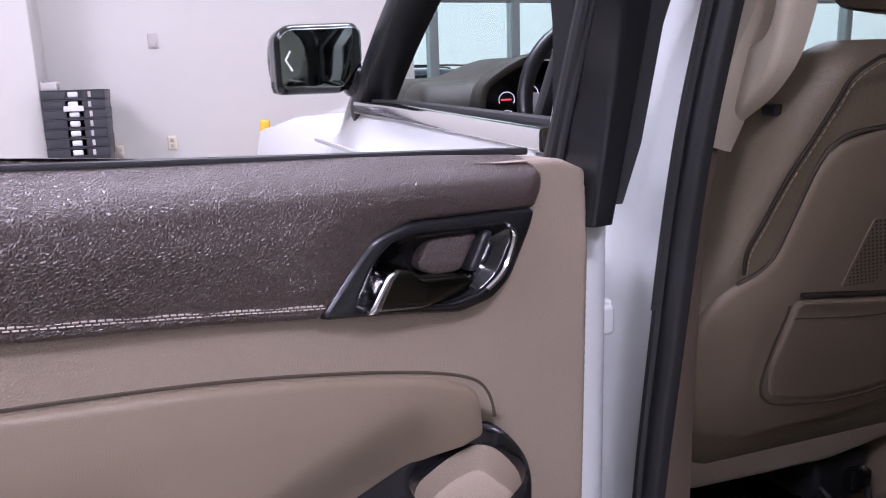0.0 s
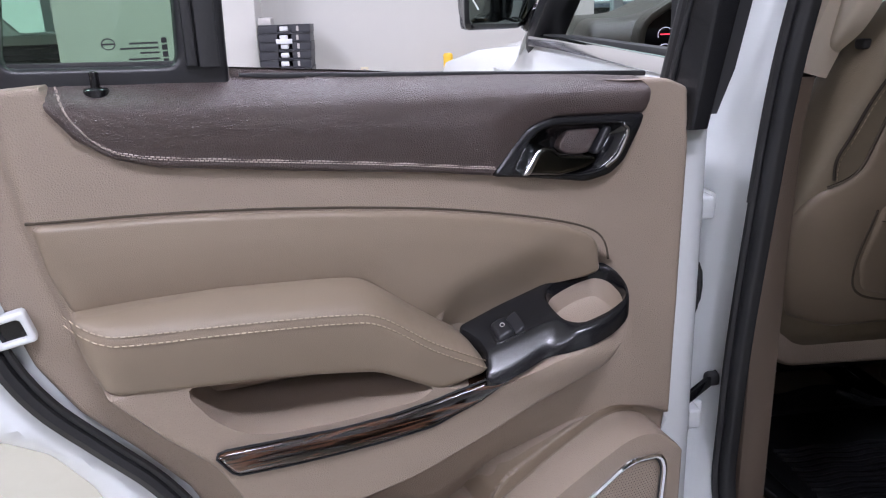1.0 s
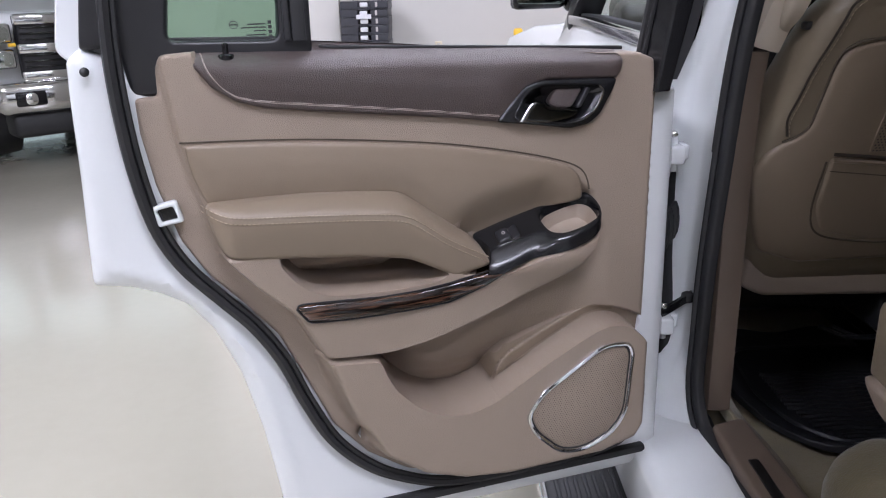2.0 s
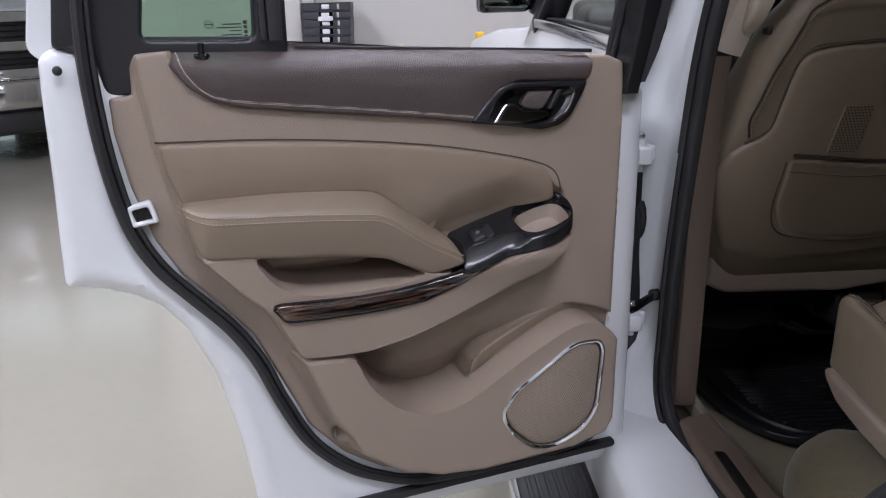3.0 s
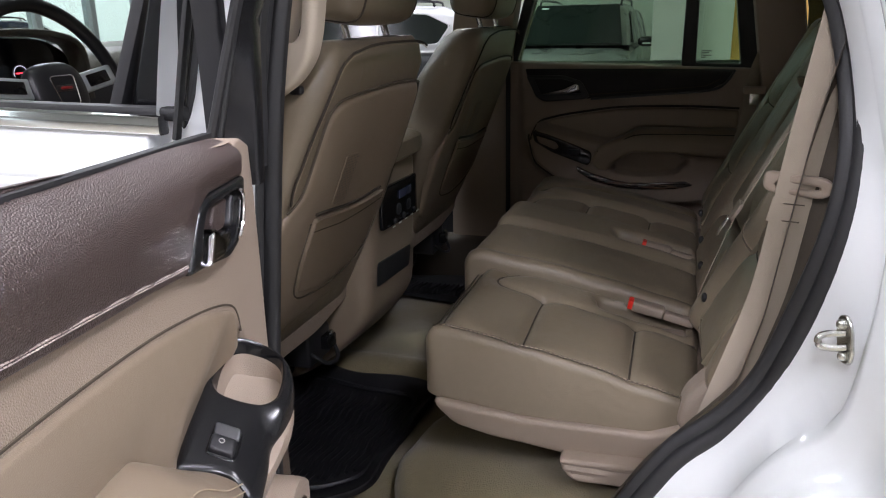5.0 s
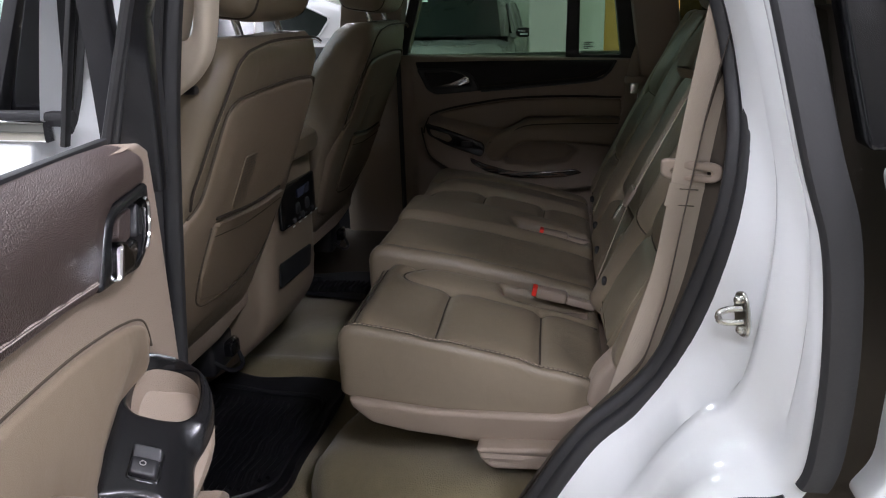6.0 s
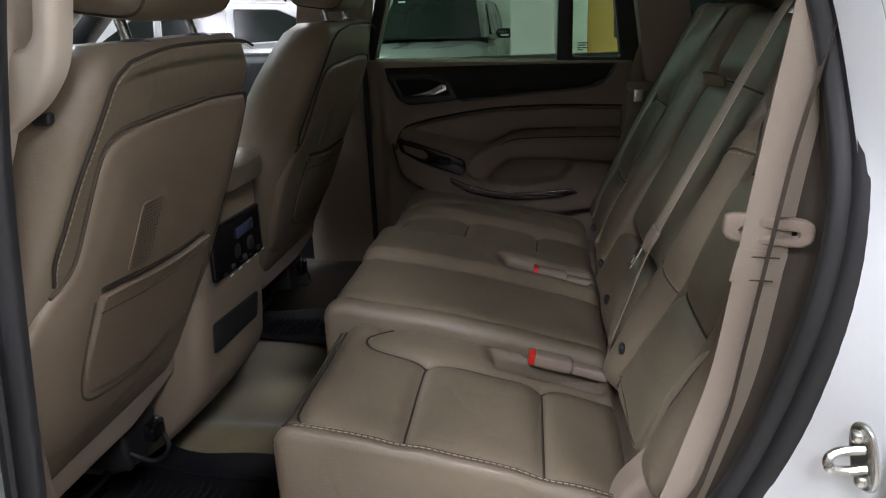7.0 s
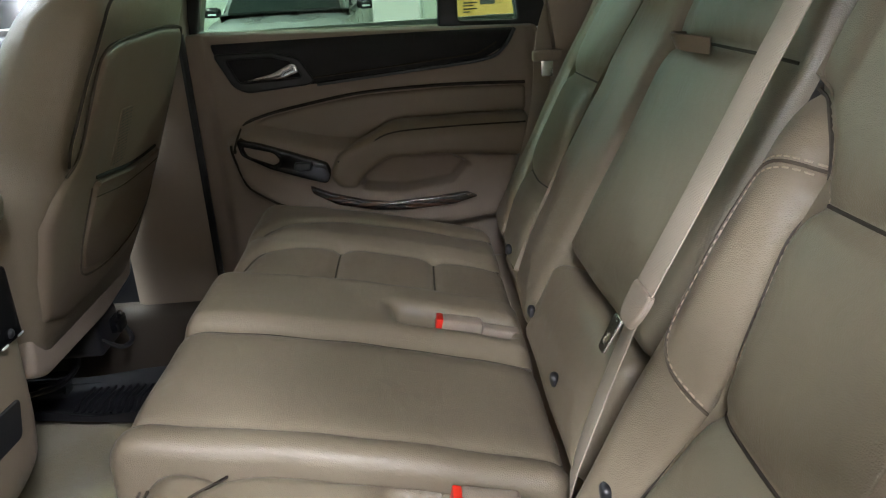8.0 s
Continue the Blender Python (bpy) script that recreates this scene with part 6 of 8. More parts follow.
def floor_mat(out, z):
    """A rubber tray mat with a raised, slightly wavy lip, sunken ribbed field and inner rim."""
    c = np.mean(np.array(out), axis=0)
    e = blank("floor_mat", (c[0], c[1], z), "black ribbed rubber floor mat on the carpet", "floor mat", "floor mats")
    lip = rounded(out, 0.05)

    def shrunk(k):
        return rounded([(c[0] + (a - c[0]) * k, c[1] + (b - c[1]) * k) for a, b in out], 0.04)

    part("tray", sheet(lip, lambda x, y, n: (x, y, z + n), lambda q: (0.026 + 0.007 * np.sin(q[:, 0] * 31 + q[:, 1] * 17)) * np.clip(1 - signed(q, lip) / 0.05, 0, 1) ** 1.5, edge=0.006, depth=-0.004, res=0.014), RUBBER_MAT, e, fix=False)
    field = np.array(shrunk(0.74))
    for y in np.arange(field[:, 1].min() + 0.012, field[:, 1].max() - 0.10, 0.0165):
        xs = np.linspace(field[:, 0].min(), field[:, 0].max(), 40)
        xs = xs[inside(np.stack([xs, 0 * xs + y], 1), field)]
        if len(xs) > 6:
            part("rib", sweep([(x, y + 0.004 * math.sin(x * 60), z + 0.004) for x in xs[1:-1:2]], ring(0.0045, 6), up=(0, 0, 1)), RUBBER_MAT, e)
    part("rim", sweep([(a, b, z + 0.006) for a, b in resample(shrunk(0.80), 0.02)], ring(0.006, 6), up=(0, 0, 1), closed=True), RUBBER_MAT, e)


floor_mat([(0.712, 0.80), (0.790, 0.715), (0.90, 0.725), (1.05, 0.715), (1.225, 0.715), (1.232, 0.92), (1.262, 1.04), (1.25, 1.24), (0.70, 1.24), (0.675, 0.96)], 0.508)
floor_mat([(1.775, 0.70), (2.0, 0.70), (2.0, 1.22), (1.86, 1.22)], 0.508)

# front seats
def seat_back_y(z):
    return 0.79 - 0.40 * (z - 1.06)


def front_seat(cx, far):
    s = blank("front_seat", (cx, 0.95, 0.5), "tan leather front seat with pocketed back " + ("beyond the console" if far else "beside the open door"), "car seat", "front seats")
    dx = cx - 0.89
    rings_b = []
    for z, x0, x1, th in ((0.80, 0.69, 1.09, 0.11), (0.84, 0.665, 1.115, 0.13), (0.90, 0.638, 1.142, 0.15), (0.98, 0.618, 1.158, 0.155), (1.06, 0.605, 1.165, 0.15), (1.12, 0.618, 1.150, 0.14), (1.18, 0.632, 1.130, 0.13), (1.26, 0.652, 1.115, 0.12), (1.32, 0.668, 1.105, 0.105), (1.352, 0.690, 1.088, 0.085), (1.370, 0.722, 1.066, 0.05)):
        yr = seat_back_y(z) + 0.001 + (0.03 if z > 1.36 else 0.012 if z > 1.34 else 0)
        y2 = yr + th
        rr = min(0.034, th * 0.45)
        sec = rounded([(x0, yr), (x1, yr), (x1 + 0.012, y2 - 0.02), (x1 - 0.03, y2 + 0.03), ((x0 + x1) / 2, y2), (x0 + 0.03, y2 + 0.03), (x0 - 0.012, y2 - 0.02)], rr, 4)
        rings_b.append([(a + dx, b, z) for a, b in sec])
    part("backrest", loft(rings_b), TAN_LEATHER, s, smooth=80)

    def rear(x, z, n):
        return (x + dx, seat_back_y(z) - n, z)

    back = [(0.612, 1.050), (0.628, 1.088), (0.650, 1.107), (0.674, 1.118), (0.690, 1.137), (0.694, 1.19), (0.699, 1.245), (0.713, 1.268), (0.76, 1.280), (0.96, 1.287), (1.085, 1.280), (1.104, 1.262), (1.115, 1.20), (1.117, 1.12), (1.112, 1.0), (1.095, 0.915), (1.04, 0.872), (0.92, 0.853), (0.75, 0.848), (0.665, 0.88), (0.632, 0.96)]
    panel = [(0.735, 1.23), (1.09, 1.24), (1.09, 1.0), (1.0, 0.92), (0.75, 0.94), (0.72, 1.06)]
    bp = part("back_panel", sheet(rounded(back, 0.012), rear, lambda q: 0.006 + 0.006 * np.clip(signed(q, back) / 0.05, 0, 1), edge=0.012, drop=0.009, depth=0.03, res=0.012), TAN_SMOOTH, s, "soft tan back panel", smooth=70, fix=False)
    pocket = [(0.738, 1.078), (0.80, 1.072), (0.88, 1.063), (0.96, 1.060), (1.035, 1.064), (1.062, 1.045), (1.064, 1.00), (1.058, 0.950), (1.012, 0.916), (0.927, 0.902), (0.839, 0.906), (0.765, 0.925), (0.742, 0.975)]
    part("map_pocket", sheet(rounded(pocket, 0.012), rear, lambda q: 0.0145 + 0.005 * np.clip((q[:, 1] - 0.93) / 0.13, 0, 1), edge=0.006, depth=-0.004, res=0.014), TAN_SMOOTH, bp, "gathered map pocket", smooth=70, fix=False)
    part("pocket_hem", sweep([rear(a, b, 0.0185) for a, b in resample(catmull([(0.740, 1.074), (0.80, 1.068), (0.88, 1.059), (0.96, 1.056), (1.045, 1.059)], 5, False), 0.015, False)], ring(0.0035, 7, 0.005), up=(0, -1, 0)), TAN_SMOOTH, bp)
    # dark cord draws the shade inside the pocket's opening
    part("pocket_mouth_shade", sweep([rear(a, b, 0.0135) for a, b in resample(catmull([(0.742, 1.084), (0.80, 1.078), (0.88, 1.069), (0.96, 1.066), (1.040, 1.069)], 5, False), 0.015, False)], ring(0.0030, 6, 0.0026), up=(0, -1, 0)), SEAM, bp)
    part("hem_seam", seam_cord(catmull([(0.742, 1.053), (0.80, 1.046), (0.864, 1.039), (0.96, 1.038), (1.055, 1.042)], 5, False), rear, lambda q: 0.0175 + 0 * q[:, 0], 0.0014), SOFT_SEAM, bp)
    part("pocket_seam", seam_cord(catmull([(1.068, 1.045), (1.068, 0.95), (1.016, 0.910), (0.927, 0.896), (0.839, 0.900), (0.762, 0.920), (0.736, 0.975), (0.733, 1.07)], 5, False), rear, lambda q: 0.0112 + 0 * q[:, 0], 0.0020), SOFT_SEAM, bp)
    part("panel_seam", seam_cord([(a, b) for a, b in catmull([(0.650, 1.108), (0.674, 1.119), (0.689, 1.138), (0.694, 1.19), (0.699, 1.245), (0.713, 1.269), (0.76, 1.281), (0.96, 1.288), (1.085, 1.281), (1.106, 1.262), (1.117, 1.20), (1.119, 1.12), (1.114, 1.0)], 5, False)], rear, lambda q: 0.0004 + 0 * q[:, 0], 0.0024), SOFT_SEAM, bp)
    dots_p = []
    for i in range(8):
        for j in range(17):
            a, b = 0.806 + i * 0.0062 + (0.0031 if j % 2 else 0), 1.089 + j * 0.0052
            dots_p.append(([rear(a + 0.0016 * math.cos(k * math.pi / 3), b + 0.0016 * math.sin(k * math.pi / 3), 0.0149) for k in range(6)], [(0, 1, 2, 3, 4, 5)]))
    part("vent_patch", sheet(rounded([(0.801, 1.086), (0.803, 1.176), (0.857, 1.174), (0.855, 1.086)], 0.004), rear, lambda q: 0.0135 + 0 * q[:, 0], edge=0.001, depth=-0.008, res=0.02), TAN_SMOOTH, bp, "perforated patch", fix=False)
    tagged(part("perforation", merge(*dots_p), BLACK_PLASTIC, bp, fix=False), kind="stuff")
    val = [(0.66, 0.875), (0.80, 0.845), (0.98, 0.848), (1.10, 0.88), (1.12, 0.86), (1.10, 0.785), (0.95, 0.762), (0.70, 0.768), (0.655, 0.79)]
    part("valance", sheet(rounded(val, 0.015), lambda x, z, n: (x + dx, 0.895 - 0.1 * (z - 0.77) - n, z), None, edge=0.012, depth=0.05, res=0.02), TAN_PLASTIC, s, "tan plastic valance", fix=False)
    sl = catmull([(0.722, 1.352), (0.698, 1.335), (0.690, 1.31), (0.679, 1.274), (0.665, 1.232), (0.655, 1.183), (0.648, 1.150), (0.655, 1.120)], 6, False)
    top_seam = catmull([(0.722, 1.352), (0.80, 1.362), (0.90, 1.363), (1.02, 1.360), (1.075, 1.350)], 6, False)
    for line in (sl, top_seam):
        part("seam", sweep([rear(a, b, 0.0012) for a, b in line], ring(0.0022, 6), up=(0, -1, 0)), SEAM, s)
        part("seam_stitching", stitches([(a + 0.006, b - 0.005) for a, b in line], rear, 0.0012, 0.005, 0.003, 0.0018), TAN_THREAD, s)
    part("seat_cushion", pillow((cx, 1.28, 0.82), (0.265, 0.28, 0.09), 4, 36, 16), TAN_LEATHER, s)
    part("seat_base", rbox((cx - 0.23, 1.10, 0.64), (cx + 0.23, 1.48, 0.77), 0.03), BLACK_PLASTIC, s, "black seat base")
    for a in (-0.20, 0.20):
        part("seat_rail", rbox((cx + a - 0.024, 1.08, 0.515), (cx + a + 0.024, 1.50, 0.565), 0.008), GLOSS_BLACK, s, "black seat rail")
    for k in range(2):
        part("seat_cable", sweep(catmull([(cx + 0.02 + 0.03 * k, 1.06, 0.62), (cx + 0.08 + 0.02 * k, 1.03, 0.605), (cx + 0.15, 1.02, 0.62), (cx + 0.16, 1.03, 0.68)], 5, False), ring(0.006, 6), up=(0, 0, 1)), BLACK_PLASTIC, s)
    part("motor_box", rbox((cx + 0.07, 0.925, 0.665), (cx + 0.175, 1.02, 0.745), 0.010), BLACK_PLASTIC, s, "black seat motor housing")
    part("wiring_plug", rbox((cx + 0.125, 0.905, 0.690), (cx + 0.165, 0.93, 0.722), 0.005), GLOSS_BLACK, s)
    part("rail_bolt", pillow((cx + 0.145, 0.908, 0.728), (0.006, 0.006, 0.006), 2.5, 10, 6), STEEL, s, "bright bolt head")
    part("wiring_loop", sweep(catmull([(cx + 0.08, 0.93, 0.70), (cx + 0.10, 0.90, 0.672), (cx + 0.145, 0.895, 0.668), (cx + 0.17, 0.92, 0.70)], 6, False), ring(0.005, 6), up=(0, 0, 1)), BLACK_PLASTIC, s)
    hr = part("headrest", pillow((cx + 0.01, 0.725, 1.502), (0.157, 0.068, 0.108), 4.6, 44, 24, m=Matrix.Rotation(radians(8), 4, "X")), TAN_LEATHER, s, "tan leather headrest", smooth=80)
    hm = Matrix.Translation((cx + 0.01, 0.725, 1.502)) @ Matrix.Rotation(radians(8), 4, "X")
    for sx in (-0.118, 0.118):
        k = (1 - (abs(sx) / 0.155) ** 4.6) ** (1 / 4.6)
        loop = [tuple(hm @ Vector((sx, 0.0685 * k * math.copysign(abs(math.cos(t)) ** 0.435, math.cos(t)), 0.1085 * k * math.copysign(abs(math.sin(t)) ** 0.435, math.sin(t))))) for t in np.linspace(0.03, 2 * math.pi + 0.03, 60, endpoint=False)]
        part("headrest_seam", sweep(loop, ring(0.0022, 5), up=(1, 0, 0), closed=True), SEAM, hr)
    for a in (0.81 - 0.89, 0.985 - 0.89):
        po = part("headrest_post", loft([[(cx + a + 0.0068 * math.cos(t), 0.715 + 0.0068 * math.sin(t) + 0.02 * k, 1.345 + 0.08 * k) for t in np.linspace(0, 2 * math.pi, 12, endpoint=False)] for k in (0, 1)]), CHROME, s, "chrome headrest post")
        part("post_sleeve", loft([[(cx + a + r * math.cos(t), 0.715 + r * math.sin(t), z) for t in np.linspace(0, 2 * math.pi, 14, endpoint=False)] for z, r in ((1.352, 0.02), (1.370, 0.019), (1.373, 0.010))]), BLACK_PLASTIC, po)
    return s


front_seat(0.89, False)
front_seat(1.74, True)

# centre console with rear controls
con = part("centre_console", merge(sheet(rounded([(1.08, 0.56), (1.09, 0.80), (1.125, 1.06), (1.18, 1.115), (1.36, 1.115), (1.405, 1.08), (1.395, 0.80), (1.36, 0.68), (1.33, 0.56)], 0.03), lambda x, z, n: (x, 0.835 + 0.025 * (0.95 - z) + 0.20 * max(0.0, (0.76 - z) / 0.20) ** 1.6 - n, z), lambda q: 0.012 * np.sin(np.clip((q[:, 0] - 1.1) / 0.37, 0, 1) * math.pi), edge=0.03, depth=0.30, res=0.02)), TAN_SMOOTH, suv, "tan centre console with rear vents", fix=False)


def on_console(x, z, n):
    return (x, 0.835 + 0.025 * (0.95 - z) - 0.012 - n, z)


cp = part("climate_panel", sheet(rounded([(1.140, 1.037), (1.146, 0.938), (1.375, 0.928), (1.372, 1.030)], 0.008), on_console, lambda q: 0.008 + 0 * q[:, 0], edge=0.004, depth=0.0, res=0.02), GLOSS_BLACK, con, "gloss black climate controls", fix=False)
for x, z, r in ((1.245, 0.968, 0.014), (1.31, 0.965, 0.014), (1.275, 0.945, 0.008), (1.22, 0.945, 0.006), (1.345, 0.943, 0.006)):
    part("knob", pillow((x, 0.8165, z), (r, 0.006, r), 3, 14, 8), BLACK_PLASTIC, cp)
part("display", rbox((1.245, 0.8105, 0.992), (1.325, 0.8135, 1.012), 0.001), material("lcd_grey", (0.05, 0.06, 0.10), 0.15), cp)
for k in range(5):
    part("button_mark", rbox((1.19 + 0.04 * k, 0.8085, 0.935), (1.205 + 0.04 * k, 0.8100, 0.938), 0.0005), ETCH, cp)
part("console_niche", sheet(rounded([(1.125, 0.868), (1.118, 0.812), (1.325, 0.800), (1.340, 0.852)], 0.01), on_console, lambda q: 0.003 + 0 * q[:, 0], edge=0.003, depth=0.0, res=0.02), RUBBER, con, "black lower outlet panel", fix=False)
part("console_lid", pillow((1.285, 0.98, 1.11), (0.15, 0.19, 0.035), 4, 32, 12), TAN_LEATHER, con)
part("console_body", rbox((1.14, 1.12, 0.56), (1.45, 1.85, 0.98), 0.04), BLACK_PLASTIC, con)


# rear bench
bench = blank("rear_bench", (CX, 0.2, 0.5), "tan leather three-part rear bench with seams and buckle slots", "car seat")


def cush(x, y, n):
    return (x, y, 0.834 + 0.21 * (y - 0.242) + n)


def cushion_part(name, x0, x1, seams, holes, label, bolster, front):
    out = [(x0, 0.125), (x1, 0.125), (x1, front), (x0, front)]

    def h(q):
        z = 0.010 * np.sin(np.pi * np.clip((q[:, 1] - 0.125) / 0.46, 0, 1)) - 0.004
        z += bolster(q)
        z -= 0.022 * np.clip((q[:, 1] - front + 0.05) / 0.05, 0, 1) ** 2
        for line in seams:
            z += groove(q, line, 0.007, 0.008) + groove(q, line, 0.006, 0.022)
        z += 0.0015 * np.sin(q[:, 0] * 31 + 2 * np.sin(q[:, 1] * 17)) * np.sin(q[:, 1] * 27)
        return z
    p = part(name, sheet(rounded(out, 0.03, 6), cush, h, edge=0.022, depth=0.13, res=0.007, holes=holes), TAN_LEATHER, bench, label, smooth=80, fix=False)
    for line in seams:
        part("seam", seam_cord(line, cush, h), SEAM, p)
    return p, h


side_seam = catmull([(0.764, 0.14), (0.766, 0.30), (0.767, 0.44), (0.775, 0.530), (0.80, 0.560), (0.86, 0.566), (1.08, 0.566)], 5, False)
lseams = [side_seam, [(0.768, 0.415), (1.003, 0.418)], [(0.768, 0.235), (1.004, 0.241)], catmull([(1.004, 0.13), (1.004, 0.25), (1.003, 0.42), (1.012, 0.50), (1.05, 0.522), (1.098, 0.49)], 5, False)]
slot_l = rounded([(1.035, 0.312), (1.080, 0.325), (1.085, 0.150), (1.035, 0.150)], 0.012)
lc, lh = cushion_part("left_cushion", 0.738, 1.098, lseams, (slot_l,), "near seat cushion with cross seams", lambda q: 0.012 * np.exp(-((q[:, 0] - 0.742) / 0.02) ** 2), 0.582)
part("edge_seam", seam_cord(catmull([(0.7515, 0.14), (0.7515, 0.35), (0.752, 0.545), (0.765, 0.566), (0.80, 0.573), (0.90, 0.574), (1.08, 0.574)], 6, False), cush, lambda q: lh(q) - 0.0012, 0.0016), SOFT_SEAM, lc)
part("cushion_stitching", merge(stitches([(0.7485, y) for y in np.linspace(0.15, 0.55, 5)], cush, lambda q: lh(q) - 0.001, 0.005, 0.003, 0.0016), stitches([(0.755, y) for y in np.linspace(0.15, 0.55, 5)], cush, lambda q: lh(q) + 0.0015, 0.005, 0.003, 0.0016), stitches([(0.752, 0.55), (0.765, 0.572), (0.80, 0.578)], cush, lambda q: lh(q) - 0.004, 0.005, 0.003, 0.0018)), TAN_THREAD, lc, "pale edge stitching")
slot_r = rounded([(1.448, 0.318), (1.500, 0.326), (1.502, 0.150), (1.450, 0.150)], 0.012)
cseams = [[(1.158, 0.13), (1.156, 0.38), (1.160, 0.600)], [(1.386, 0.13), (1.390, 0.36), (1.394, 0.600)]]
cc, ch = cushion_part("centre_cushion", 1.102, 1.585, cseams, (slot_r,), "centre seat cushion with raised strips", lambda q: 0.012 + 0.010 * (np.clip((1.16 - q[:, 0]) / 0.02, 0, 1) + np.clip((q[:, 0] - 1.40) / 0.02, 0, 1)), 0.618)
rseams = [[(1.600, 0.428), (1.785, 0.427)], [(1.600, 0.258), (1.785, 0.256)], catmull([(1.785, 0.13), (1.786, 0.26), (1.785, 0.428), (1.772, 0.515), (1.73, 0.565), (1.64, 0.585)], 5, False), catmull([(1.93, 0.13), (1.92, 0.42), (1.89, 0.52), (1.82, 0.575)], 5, False)]
rc, rh = cushion_part("right_cushion", 1.59, 2.00, rseams, (), "far seat cushion with cross seams", lambda q: 0.008 * np.clip((q[:, 0] - 1.80) / 0.03, 0, 1), 0.612)
for (xa, xb, yy), nm in (((1.032, 1.088, 0.15), "near"), ((1.445, 1.505, 0.15), "far")):
    sl = part("buckle_slot", rbox((xa, 0.145, 0.765), (xb, 0.33, 0.795), 0.004), TAN_PLASTIC, bench)
    xm = (xa + xb) / 2
    bk = part("belt_buckle", rbox((-0.015, -0.032, -0.011), (0.015, 0.032, 0.011), 0.006, 3, Matrix.Translation((xm + 0.004, 0.222, 0.842)) @ Matrix.Rotation(radians(12), 4, "X")), TAN_PLASTIC, bench, "tan belt buckle with red release")
    part("release_button", rbox((-0.013, -0.005, -0.0085), (0.013, 0.005, 0.010), 0.002, 2, Matrix.Translation((xm + 0.004, 0.256, 0.8495)) @ Matrix.Rotation(radians(12), 4, "X")), RED, bk, "red release button")
    part("buckle_stalk", rbox((-0.012, -0.03, -0.008), (0.012, 0.03, 0.008), 0.005, 3, Matrix.Translation((xm + 0.002, 0.163, 0.826)) @ Matrix.Rotation(radians(14), 4, "X")), TAN_PLASTIC, bk)
# cushion side and base
part("base_cover", sheet(rounded([(0.560, 0.772), (0.556, 0.755), (0.525, 0.722), (0.46, 0.706), (0.333, 0.692), (0.24, 0.690), (0.170, 0.705), (0.10, 0.76), (0.10, 0.80), (0.20, 0.757), (0.40, 0.755)], 0.012), lambda y, z, n: (0.742 - n, y, z), lambda q: 0.018 - 0.012 * np.clip((0.76 - q[:, 1]) / 0.06, 0, 1), edge=0.010, depth=0.04, res=0.012), TAN_PLASTIC, bench, "tan plastic seat base cover", fix=False)
part("base_front", rbox((0.82, 0.48, 0.69), (1.98, 0.545, 0.80), 0.03), TAN_PLASTIC, bench)
part("recline_lever", sheet(rounded([(0.338, 0.703), (0.16, 0.712), (0.12, 0.735), (0.17, 0.690), (0.20, 0.668), (0.31, 0.664), (0.330, 0.680)], 0.008), lambda y, z, n: (0.720 - n, y, z), lambda q: 0.016 + groove(q, [(0.335, 0.692), (0.18, 0.695)], 0.004, 0.003) + groove(q, [(0.325, 0.680), (0.20, 0.682)], 0.004, 0.003), edge=0.007, depth=0.02, res=0.008), TAN_PLASTIC, bench, "long tan recline lever", fix=False)
part("hinge_cover", sheet(rounded([(0.150, 0.83), (0.160, 0.775), (0.10, 0.755), (0.03, 0.83), (0.0, 0.92), (0.05, 0.95), (0.09, 0.90)], 0.02), lambda y, z, n: (0.725 - n, y, z), None, edge=0.014, depth=0.05, res=0.014), TAN_PLASTIC, bench, "tan hinge cover", fix=False)


def back_at(x, z, n):
    k = 1 / math.sqrt(1.25)
    return (x, 0.11 - 0.5 * (z - 0.89) + n * k, z + n * 0.5 * k)


def backrest_part(name, outline, seams, label, extra=None, holes=(), rr=0.03, skin=None):
    def h(q):
        z = 0.012 * np.clip(signed(q, outline) / 0.08, 0, 1)
        if extra is not None:
            z = z + extra(q)
        for line in seams:
            z = z + groove(q, line, 0.007, 0.008) + groove(q, line, 0.006, 0.022)
        return z + 0.0015 * np.sin(q[:, 0] * 29 + 2 * np.sin(q[:, 1] * 15)) * np.sin(q[:, 1] * 21)
    p = part(name, sheet(rounded(outline, rr, 6), back_at, h, edge=0.022, depth=0.10, res=0.008, holes=holes), skin or TAN_LEATHER, bench, label, smooth=80, fix=False)
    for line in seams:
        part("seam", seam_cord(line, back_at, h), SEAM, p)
    return p, h


lb_out = [(0.685, 0.86), (1.050, 0.83), (1.075, 0.95), (1.085, 1.30), (1.07, 1.385), (0.70, 1.385), (0.685, 1.2)]
bol = catmull([(0.985, 0.845), (0.965, 0.92), (0.948, 1.020), (0.965, 1.083), (0.979, 1.14), (0.978, 1.188), (0.998, 1.217), (1.035, 1.236), (1.075, 1.244)], 5, False)
lbk, lbh = backrest_part("left_backrest", lb_out, [bol, [(0.948, 1.016), (0.86, 1.014), (0.775, 1.014)], [(0.979, 1.172), (0.875, 1.175), (0.775, 1.175)], catmull([(0.775, 0.86), (0.765, 1.02), (0.775, 1.19), (0.79, 1.38)], 5, False)], "near backrest with stitched bolster", lambda q: 0.014 * np.exp(-((q[:, 0] - 1.025) / 0.035) ** 2) * np.clip((1.25 - q[:, 1]) / 0.05, 0, 1))
pipe = catmull([(0.979, 1.192), (1.020, 1.183), (1.053, 1.161), (1.068, 1.112), (1.048, 1.048), (1.006, 1.014), (0.952, 1.004)], 6, False)
part("bolster_seam", seam_cord(pipe, back_at, lambda q: lbh(q) - 0.0002, 0.0016), SOFT_SEAM, lbk)
